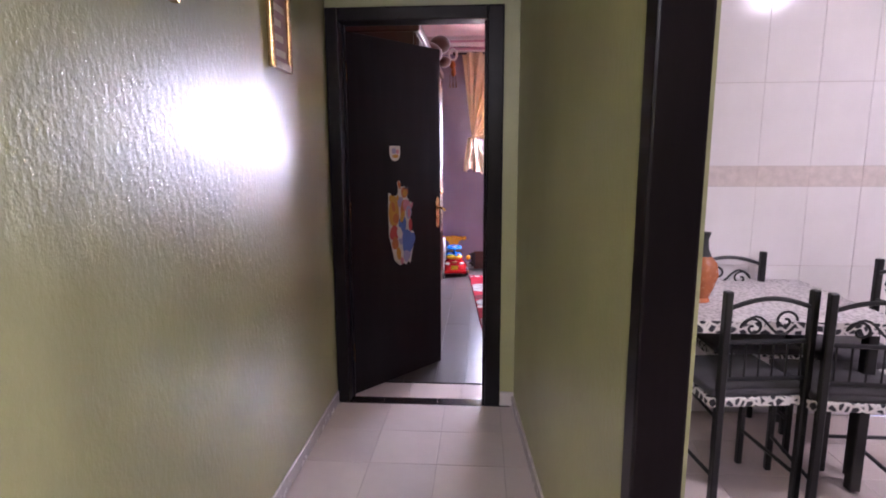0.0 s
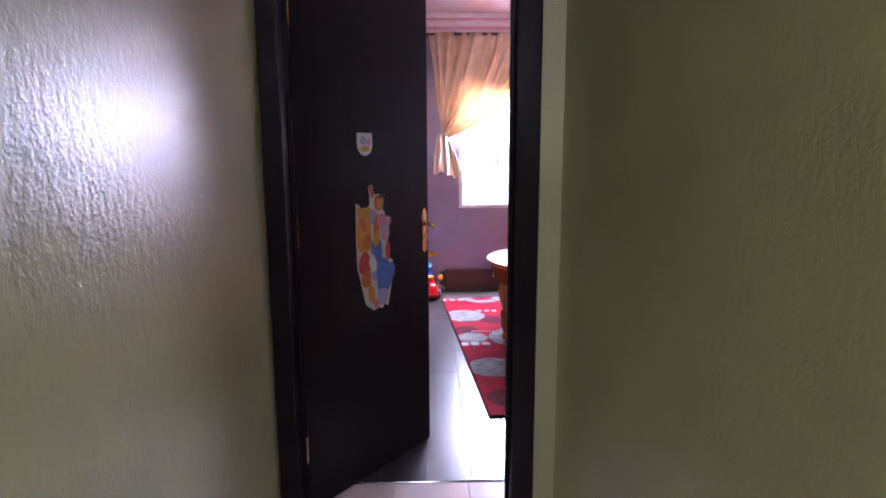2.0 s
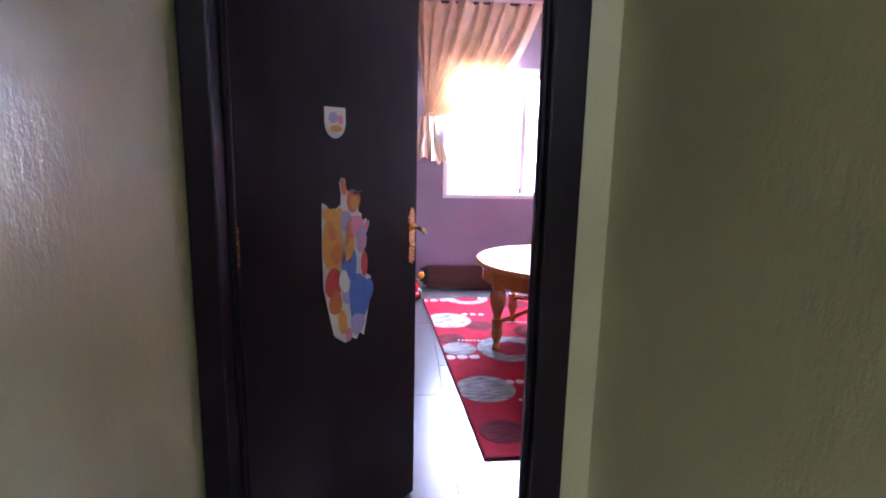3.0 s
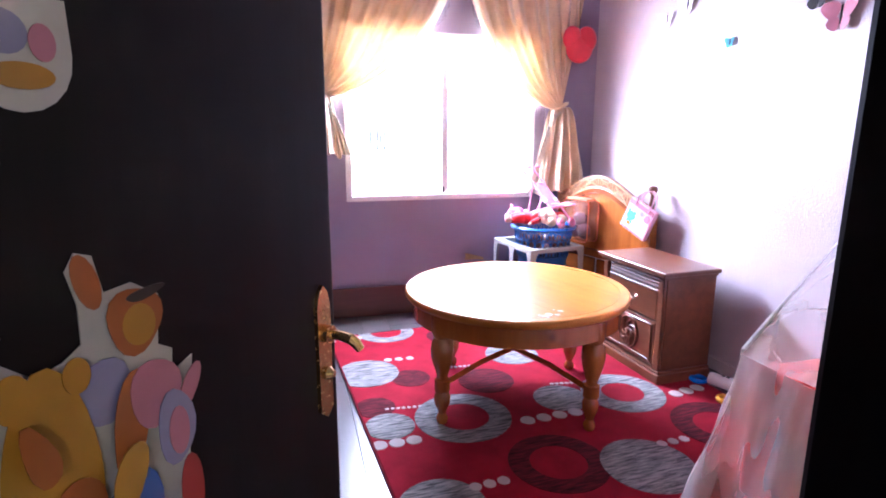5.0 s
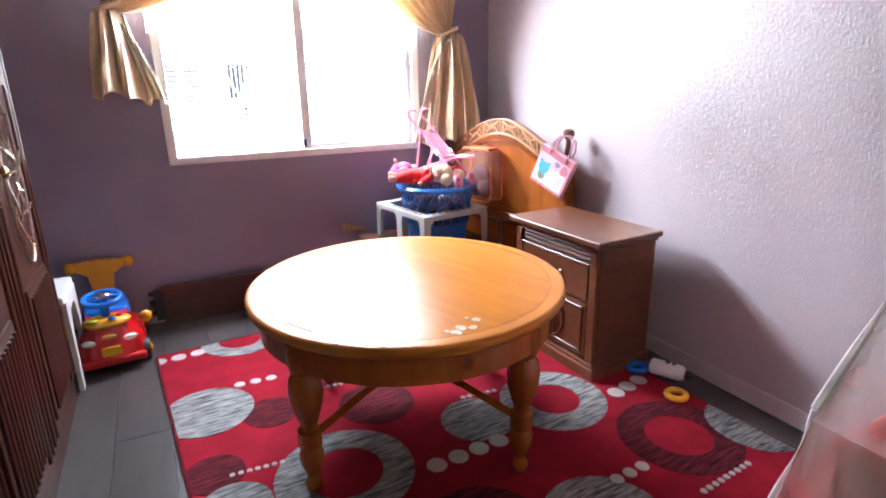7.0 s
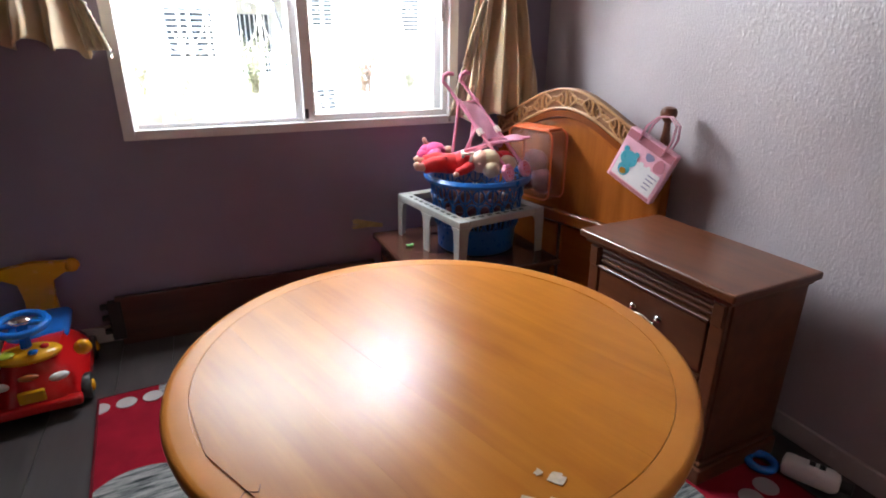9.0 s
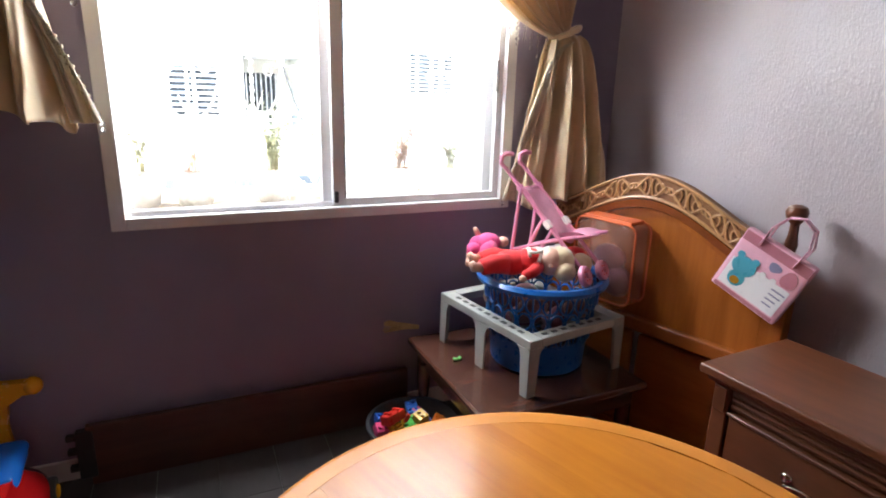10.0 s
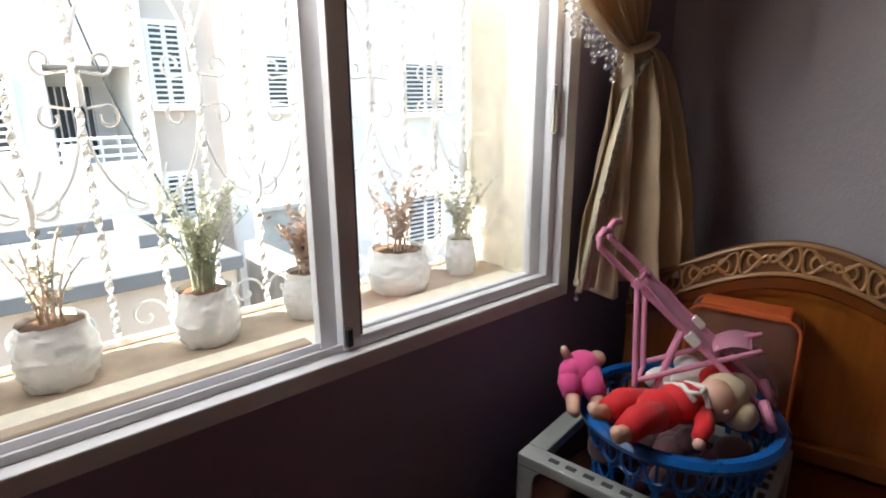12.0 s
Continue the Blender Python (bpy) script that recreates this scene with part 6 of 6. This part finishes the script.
for s in (-1, 1):
    part("grip", blobs(bmesh.new(), [(s * 0.108, 0.455, 0.366, 0.024, 0.026, 0.028)], 12), TOYYEL, hd, smooth=True)
    part("mirror", blobs(bmesh.new(), [(s * 0.135, 0.075, 0.205, 0.024, 0.02, 0.028)], 12), TOYYEL, car, "yellow mirror knob", True)
    part("headlight", blobs(bmesh.new(), [(s * 0.070, 0.016, 0.148, 0.026, 0.012, 0.014, s * 20)], 12), DOLLWHITE, car, "silver headlight sticker", True)
    for y in (0.09, 0.37):
        w = part("wheel", lathed([(0.02, -0.018), (0.042, -0.018), (0.046, -0.012), (0.046, 0.012), (0.042, 0.018), (0.02, 0.018)], 24, m=pose(s * 0.115, y, 0.046, 0, 90, 0)), TOYBLACK, car, smooth=True)
        part("hubcap", lathed([(0.022, 0.017), (0.018, 0.024), (0.006, 0.026)], 14, m=pose(s * 0.115, y, 0.046, 0, 90 * s, 0)), TOYYEL, w)
part("number_plate", boxed((-0.032, -0.012, 0.085), (0.032, 0.004, 0.125), 0.003), TOYYEL, car, "yellow plate")
part("badge", blobs(bmesh.new(), [(0, 0.012, 0.165, 0.026, 0.012, 0.011)], 10), STICK["orange"], car, smooth=True)

# ---- covered pile ----
SHEETM, snt, sb = principled("clear_dust_sheet", 0.25)
sb.inputs["Base Color"].default_value = (0.9, 0.88, 0.88, 1)
tr, mx = snt.nodes.new("ShaderNodeBsdfTransparent"), snt.nodes.new("ShaderNodeMixShader")
fold_n = noisy(snt, mapped(snt, (2.4, 2.4, 0.5)), 1.8, 3)
fr = snt.nodes.new("ShaderNodeMapRange")
fr.inputs["From Min"].default_value, fr.inputs["From Max"].default_value = 0.42, 0.66
fr.inputs["To Min"].default_value, fr.inputs["To Max"].default_value = 0.20, 0.62
snt.links.new(fold_n, fr.inputs[0])
snt.links.new(fr.outputs[0], mx.inputs[0])
snt.links.new(tr.outputs[0], mx.inputs[1])
snt.links.new(sb.outputs[0], mx.inputs[2])
snt.links.new(mx.outputs[0], snt.nodes["Material Output"].inputs[0])
bumped(snt, sb, noisy(snt, mapped(snt, (3, 3, 1.0)), 5, 3), 0.35, 0.03)
SALMON = fabric("salmon_red_cover", (0.56, 0.045, 0.038), 0.8, 0.05, 300, 0.25)
PALEGREY = fabric("pale_grey_ticking", (0.66, 0.62, 0.60), 0.85, 0.2, 300, 0.1)
PX0, PY1 = 1.705, 4.36
mt_ = thing("mattress_pile", "pile of red and pale covered mattresses under plastic", "mattress", 0, 0, 0)
part("mattress", boxed((PX0 + 0.016, 3.50, 0.0), (RIGHT_X - 0.02, PY1 - 0.03, 0.30), 0.03, 3), SALMON, mt_, "red covered mattress", True)
part("mattress", boxed((PX0 + 0.016, 3.50, 0.30), (RIGHT_X - 0.03, PY1 - 0.018, 0.69), 0.025, 3), SALMON, mt_, "red covered mattress", True)
for mt, along, length, lift, turn in ((SALMON, 0.10, 0.42, -0.03, -10), (PALEGREY, 0.38, 0.70, -0.02, -6)):
    part("cushion", boxed((0, 0, -0.10), (length, 0.72, 0), 0.045, 4), mt, mt_, "leaning cushion", True, Matrix.Translation((PX0 + 0.03 + 0.71 * along, 3.55, 0.685 + 0.70 * along + lift)) @ pose(0, 0, 0, 0, -44, 0) @ pose(0, 0, 0, 0, 0, turn))


def cover(u, v):
    """u along the front edge from the corner to the wall, v from the floor up over the pile."""
    x = PX0 + (RIGHT_X - 0.012 - PX0) * u
    top = 0.715 + 1.05 * u ** 0.95
    if v < 0.5:
        f = v / 0.5
        flare = 0.13 * (1 - f) ** 1.3
        z = 0.012 + (top - 0.012) * f
        y = PY1 + flare + 0.022 * math.sin(u * 26 + 2 * f) * (1 - f)
        x -= 0.12 * (1 - f) ** 1.3 * (1 - u)
    else:
        f = (v - 0.5) / 0.5
        z = top + 0.02 * math.sin(9 * u + 4 * f) * f
        y = PY1 - 0.72 * f
    return (x, y, z + 0.012 * noise.noise((u * 6, v * 6, 1)) + (0.013 * math.sin(15 * math.atan2(z - 0.715, x - PX0 + 0.02)) * min(1.0, 4 * u) * 8 * v * (1 - 2 * v) if v < 0.5 else 0.0))


def cover_side(u, v):
    """the end that faces the room"""
    y = PY1 - 0.72 * u
    flare = 0.12 * (1 - v) ** 1.3
    return (PX0 - flare - 0.018 * math.sin(u * 22 + v * 2) * (1 - v), y + (0.13 * (1 - v) ** 1.3) * (1 - u), 0.012 + 0.703 * v + 0.012 * noise.noise((0, v * 3 if v < 1 else 3, 1)))


cov = thing("dust_sheet", "crinkled clear plastic dust sheet over the mattresses", "plastic sheet", 0, 0, 0)
part("front", sheet(cover, 60, 40), SHEETM, cov, smooth=True)
part("end", sheet(cover_side, 30, 24), SHEETM, cov, smooth=True)
FOLD = fabric("gathered_plastic_fold", (0.72, 0.69, 0.69), 0.35, 0.0, 200, 0.15, 0.4)


def ridge(u1, v1, r):
    """a pinched fold that runs from the corner of the pile across the front"""
    pts = [Vector(cover(0.01 + (u1 - 0.01) * q / 24, 0.5 + (v1 - 0.5) * (q / 24) ** 1.3)) + Vector((0, 0.003, 0.002)) for q in range(25)]
    part("fold", tubed(pts, [r * (0.5 + 0.5 * math.sin(1 + q * 0.8)) + 0.001 for q in range(25)], 6, False, 0.5), FOLD, cov, "white pinched fold", True)


for u1, v1, r in ((0.985, 0.499, 0.008), (0.02, 0.01, 0.010), (0.20, 0.02, 0.005), (0.42, 0.03, 0.006), (0.80, 0.10, 0.004), (0.97, 0.26, 0.005), (0.97, 0.38, 0.004)):
    ridge(u1, v1, r)

# ---- small toys on the floor by the skirting ----
t = thing("toy_bottle", "white plastic bottle with a black cap lying on the rug", "bottle", 2.64, 5.395, 0.047, -64)
part("body", lathed([(0.012, -0.075), (0.030, -0.07), (0.034, -0.06), (0.034, 0.05), (0.026, 0.066), (0.016, 0.07)], 20, m=pose(0, 0, 0, 0, 90, 0)), WHITEPL, t, smooth=True)
part("cap", lathed([(0.016, 0.07), (0.018, 0.074), (0.018, 0.098), (0.010, 0.102)], 16, m=pose(0, 0, 0, 0, 90, 0)), TOYBLACK, t, smooth=True)
for k in range(2):
    part("label_mark", boxed((-0.01 + 0.025 * k, -0.012, 0.0335), (0.005 + 0.025 * k, 0.008, 0.0352)), TOYBLACK, t)
for x, y, mt, nm in ((2.575, 5.50, TOYBLUE, "blue"), (2.545, 5.265, TOYYEL, "yellow")):
    t = thing("toy_ring", nm + " plastic toy ring lying on the rug", "toy ring", x, y, 0.026, group="stacking rings")
    part("ring", tubed([(0.036 * math.cos(2 * math.pi * q / 28), 0.036 * math.sin(2 * math.pi * q / 28), 0) for q in range(28)], 0.0125, 10, True), mt, t, smooth=True)

# ---- wall decorations ----
HEARTRED = fabric("red_satin", (0.62, 0.012, 0.03), 0.35, 0.4, 400, 0.15)
heart = thing("heart_cushion", "small puffy red satin heart hanging by the curtain", "heart ornament", 2.555, 6.965, 1.80)
bm = bmesh.new()
blobs(bm, [(-0.055, 0, 0.17, 0.075, 0.03, 0.085), (0.055, 0, 0.165, 0.08, 0.03, 0.09), (0.0, 0, 0.10, 0.105, 0.032, 0.10)], 18)
part("cushion", bm, HEARTRED, heart, smooth=True)
part("string", tubed([(0, 0, 0.19), (0.0, 0.02, 0.45), (0.0, 0.07, 0.69)], 0.002, 4), RODM, heart)
for k, (y, z, sc, mt) in enumerate(((6.30, 1.98, 1.0, DOLLWHITE), (6.12, 2.04, 1.1, DOLLWHITE), (5.76, 1.78, 0.5, TEAL), (5.26, 1.90, 1.0, TOYBLACK), (5.14, 1.80, 1.2, STICK["pink"]))):
    b = thing("wall_butterfly", "small cut-out butterfly stuck on the mauve wall", "wall ornament", RIGHT_X - 0.004, y, z, group="butterflies on the wall")
    for s in (-1, 1):
        for o in (egg(s * 0.035 * sc, 0.022 * sc, 0.034 * sc, 0.03 * sc, 14, 0.1, s * 25), egg(s * 0.026 * sc, -0.026 * sc, 0.022 * sc, 0.024 * sc, 14, 0.1)):
            part("wing", prismed(o, 0.002, pose(0, 0, 0, 0, 0, 90) @ pose(0, 0.001, 0, s * -6, 0, s * 14)), mt, b)
    part("body", tubed([(-0.003, 0, -0.03 * sc), (-0.003, 0, 0.035 * sc)], 0.004, 6), TOYBLACK, b)

# ---- hall: pictures, and ceiling lamps (the hall one added unseen) ----
GILT = paint("white_gilt_frame", (0.62, 0.48, 0.32), 0.4, 0.15, 20, 0.1)
PAPER = paint("aged_print_paper", (0.48, 0.28, 0.26), 0.7, 0.15, 20)
INK = paint("pale_ink", (0.75, 0.62, 0.5), 0.7, 0.1, 20)


def picture(y0, y1, z0, z1, label):
    p = thing("picture", label, "picture", 0.046, 0, 0, group="pictures in the hall")
    w = 0.03
    for lo, hi in (((0, y0, z0), (0.022, y0 + w, z1)), ((0, y1 - w, z0), (0.022, y1, z1)), ((0, y0 + w, z0), (0.024, y1 - w, z0 + w)), ((0, y0 + w, z1 - w), (0.024, y1 - w, z1))):
        part("frame", boxed(lo, hi, 0.006, 2), GILT if lo[2] == z0 and hi[2] < z1 else BRASS, p)
    sh = part("print", boxed((0.004, y0 + w, z0 + w), (0.010, y1 - w, z1 - w)), PAPER, p)
    n = int((z1 - z0 - 2 * w) / 0.055)
    for k in range(n):
        part("line", boxed((0.010, y0 + w + 0.025, z0 + w + 0.02 + 0.055 * k), (0.0112, y1 - w - 0.025 - 0.02 * (k % 3), z0 + w + 0.045 + 0.055 * k)), INK, sh)


picture(2.535, 2.755, 1.685, 2.13, "narrow framed print with unreadable lines on the green wall")
picture(1.66, 1.90, 1.742, 2.15, "narrow framed print with unreadable lines on the green wall")

GLOBE = lamp_glow("opal_globe", (1.0, 0.93, 0.85), 2.4)
# the hall globe is made up to go with the fill light
for x, y, l in ((3.05, 1.5, "round opal ceiling lamp in the dining room"), (0.5, -1.3, "added unseen round opal ceiling lamp in the hall")):
    t = thing("ceiling_lamp", l, "ceiling lamp", x, y, CEIL, group="ceiling lamps")
    part("base", lathed([(0.11, -0.03), (0.115, -0.026), (0.115, -0.0005), (0.10, 0.0)], 28), ALU, t)
    part("shade", lathed([(0.01, -0.13), (0.06, -0.122), (0.095, -0.095), (0.108, -0.06), (0.10, -0.03)], 28), GLOBE, t, "glowing opal glass shade", True)

# ---- dining room ----
BLACKMETAL = paint("black_powder_coat", (0.008, 0.008, 0.009), 0.35, 0.2, 20, 0.1)
LEOPARD, lnt, lb = principled("leopard_trim_cloth", 0.8)
vo = lnt.nodes.new("ShaderNodeTexVoronoi")
vo.feature = "DISTANCE_TO_EDGE"
vo.inputs["Scale"].default_value = 34
lnt.links.new(mapped(lnt, (1, 1, 1)), vo.inputs["Vector"])
lnt.links.new(ramp(lnt, vo.outputs["Distance"], [(0.10, (0.72, 0.68, 0.66)), (0.2, (0.03, 0.028, 0.035))]), lb.inputs["Base Color"])
LACE, lnt2, lb2 = principled("grey_lace_cloth", 0.6)
vo2 = lnt2.nodes.new("ShaderNodeTexVoronoi")
vo2.inputs["Scale"].default_value = 60
lnt2.links.new(mapped(lnt2, (1, 1, 1)), vo2.inputs["Vector"])
lnt2.links.new(ramp(lnt2, vo2.outputs["Distance"], [(0.2, (0.36, 0.33, 0.34)), (0.6, (0.66, 0.62, 0.63))]), lb2.inputs["Base Color"])
SEATPAD = fabric("dark_seat_pad", (0.05, 0.045, 0.05), 0.9, 0.2, 300, 0.3)

dt = thing("dining_table", "dining table with black metal legs", "table", 1.96, 2.94, 0)
part("top", boxed((-0.46, -0.36, 0.70), (0.46, 0.36, 0.725), 0.006, 2), BLACKMETAL, dt)
for x in (-0.40, 0.40):
    for y in (-0.30, 0.30):
        part("leg", boxed((x - 0.022, y - 0.022, 0), (x + 0.022, y + 0.022, 0.70), 0.004), BLACKMETAL, dt)
tc_ = thing("tablecloth", "pale lace tablecloth with an animal-print border", "tablecloth", 1.96, 2.94, 0.7255)
part("cloth", boxed((-0.475, -0.375, 0), (0.475, 0.375, 0.004), 0.001), LACE, tc_)
for lo, hi in (((-0.48, -0.38, -0.045), (0.48, -0.375, 0.004)), ((-0.48, 0.375, -0.045), (0.48, 0.38, 0.004)), ((-0.48, -0.375, -0.045), (-0.475, 0.375, 0.004)), ((0.475, -0.375, -0.045), (0.48, 0.375, 0.004))):
    part("border", boxed(lo, hi, 0.001), LEOPARD, tc_, "black and white animal-print border")

ch = thing("dining_chair", "black metal dining chair with scrollwork and a padded seat", "chair", 1.87, 2.46, 0, 7, "chairs round the dining table")
part("seat", boxed((-0.19, -0.01, 0.475), (0.19, 0.36, 0.505), 0.014, 3), SEATPAD, ch, "dark padded seat", True)
part("seat_trim", boxed((-0.195, -0.015, 0.44), (0.195, 0.365, 0.475), 0.004), LEOPARD, ch, "animal-print seat border")
for x in (-0.160, 0.160):
    part("back_post", boxed((x - 0.014, -0.03, 0), (x + 0.014, 0.0, 0.88), 0.004), BLACKMETAL, ch)
    part("front_leg", boxed((x - 0.012, 0.33, 0), (x + 0.012, 0.355, 0.45), 0.003), BLACKMETAL, ch)
    part("side_stretcher", tubed([(x, -0.015, 0.16), (x, 0.342, 0.16)], 0.008, 6), BLACKMETAL, ch)
part("top_rail", tubed([(-0.155 + 0.31 * q / 12, -0.015, 0.815 + 0.035 * math.sin(math.pi * q / 12)) for q in range(13)], 0.009, 8), BLACKMETAL, ch)
for z in (0.69, 0.55):
    part("cross_rail", tubed([(-0.155, -0.015, z), (0.155, -0.015, z)], 0.009, 8), BLACKMETAL, ch)
for s in (-1, 1):
    part("scroll", tubed([(s * (0.06 + 0.045 * (1 - q / 26) * math.cos(radians(20 * q))), -0.015, 0.755 + s * 0.012 + 0.04 * (1 - q / 26) * math.sin(radians(20 * q))) for q in range(24)], 0.005, 6), BLACKMETAL, ch)
part("scroll", tubed([(-0.10 + 0.2 * q / 12, -0.015, 0.75 + 0.035 * math.sin(2 * math.pi * q / 12)) for q in range(13)], 0.005, 6), BLACKMETAL, ch)
for k in range(6):
    part("spindle", tubed([(-0.13 + 0.052 * k, -0.015, 0.55), (-0.13 + 0.052 * k, -0.015, 0.69)], 0.004, 6), BLACKMETAL, ch)
for x, y, rz in ((2.225, 2.42, -4), (2.08, 3.26, 180), (2.66, 2.94, 90)):
    copy_thing(ch, pose(x, y, 0, 0, 0, rz))

vs = thing("vase", "orange-brown ceramic vase with a dark neck on the table", "vase", 1.785, 2.86, 0.7295)
part("body", lathed([(0.035, 0), (0.04, 0.004), (0.034, 0.02), (0.05, 0.06), (0.068, 0.12), (0.06, 0.17), (0.035, 0.20)], 24), paint("orange_glaze", (0.42, 0.13, 0.05), 0.25, 0.2, 14), vs, smooth=True)
part("neck", lathed([(0.035, 0.20), (0.022, 0.23), (0.018, 0.27), (0.028, 0.30), (0.026, 0.302)], 20), TOYBLACK, vs, "dark flared neck", True)

# ---- floors and tiles ----
structure("floor_bedroom", boxed((LEFT_X - 0.2, LAM_Y + 0.012, -0.1), (RIGHT_X + 0.1, WIN_Y, -0.009)), DARKRUBBER, "grey-brown laminate floor of the bedroom", "floor")
fl = bpy.data.objects["floor_bedroom"]
PW, PL = 0.19, 1.2
plank = boxed((0.0006, 0.0006, -0.009), (PW - 0.0006, PL - 0.0006, 0.0), 0.0012)
me = bpy.data.meshes.new("plank")
plank.to_mesh(me)
plank.free()
me.materials.append(LAMINATE)
rnd = random.Random(2)
for i in range(16):
    x = LEFT_X + i * PW
    y = LAM_Y + 0.015 - rnd.choice((0.0, 0.4, 0.8))
    while y < WIN_Y:
        lo, hi = max(y, LAM_Y + 0.015), min(y + PL, WIN_Y)
        if hi - lo > 0.03:
            ob = shared("plank", me, fl, Matrix.Translation((x, lo, 0)) @ Matrix.Diagonal((1, (hi - lo) / PL, 1, 1)))
        y += PL

structure("floor_hall", boxed((-0.2, -2.3, -0.1), (4.2, LAM_Y + 0.012, -0.006)), GROUT, "pale pinkish ceramic tile floor", "floor")
fh = bpy.data.objects["floor_hall"]
TS = 0.30
tile = boxed((0.0012, 0.0012, -0.006), (TS - 0.0012, TS - 0.0012, 0.0), 0.0012)
me = bpy.data.meshes.new("floor_tile")
tile.to_mesh(me)
tile.free()
me.materials.append(HALLTILE)
for i in range(14):
    for j in range(11):
        shared("floor_tile", me, fh, Matrix.Translation((0.045 + i * TS, DOOR_Y0 - 0.02 - (j + 1) * TS, 0)))
bm = bmesh.new()
box(bm, (0.045, -2.3, -0.006), (4.2, DOOR_Y0 - 0.02 - 11 * TS, 0.0))
part("plain_floor", bm, HALLTILE, fh)
for k, (x0, x1) in enumerate(((-0.2, 0.30), (0.30, 0.60), (0.60, 1.0))):
    part("threshold_strip", boxed((x0 + 0.001, DOOR_Y0 - 0.018, -0.006), (x1 - 0.001, DOOR_Y0 + 0.062, 0.002), 0.001), BLACKMARBLE, fh, "black marble threshold strip")
    part("threshold_tile", boxed((x0 + 0.13 * (k > 0) + 0.0015, DOOR_Y0 + 0.064, -0.006), (x1 + 0.13 * (k < 2) - 0.0015, LAM_Y + 0.008, 0.0), 0.001), HALLTILE, fh)
part("floor_strip", tubed([(LEFT_X, LAM_Y + 0.012, 0.001), (RIGHT_X, LAM_Y + 0.012, 0.001)], 0.004, 6), BLACKMARBLE, fh, "thin dark joining strip")

tw = thing("wall_dining_tiles", "white glazed tiled dining room wall", "wall", 0, DOOR_Y0 - 0.012, 0, kind="structure")
part("backing", boxed((1.215, 0.004, 0), (4.15, 0.012, CEIL)), GROUT, tw)
TWX, TWZ = 0.25, 0.40
wt = boxed((0.001, 0.0, 0.001), (TWX - 0.001, 0.006, TWZ - 0.001), 0.001)
me = bpy.data.meshes.new("wall_tile")
wt.to_mesh(me)
wt.free()
me.materials.append(WALLTILE)
BORDERTILE = paint("cream_border_tile", (0.66, 0.58, 0.56), 0.15, 0.1, 30, 0.05)
rows = [(0.0, 0.4), (0.4, 0.4), (0.8, 0.4), (1.2, 0.10), (1.30, 0.4), (1.70, 0.4), (2.10, 0.4), (2.50, 0.18)]
for i in range(12):
    for z, h in rows:
        if h == 0.10:
            part("border_tile", boxed((1.20 + i * TWX + 0.001, 0.0, z + 0.001), (1.20 + (i + 1) * TWX - 0.011 * (i == 11) * 5, 0.006, z + h - 0.001), 0.001), BORDERTILE, tw)
        else:
            shared("wall_tile", me, tw, Matrix.Translation((1.20 + i * TWX, -0.0, z)) @ Matrix.Diagonal((0.8 if i == 11 else 1, 1, h / TWZ, 1)))
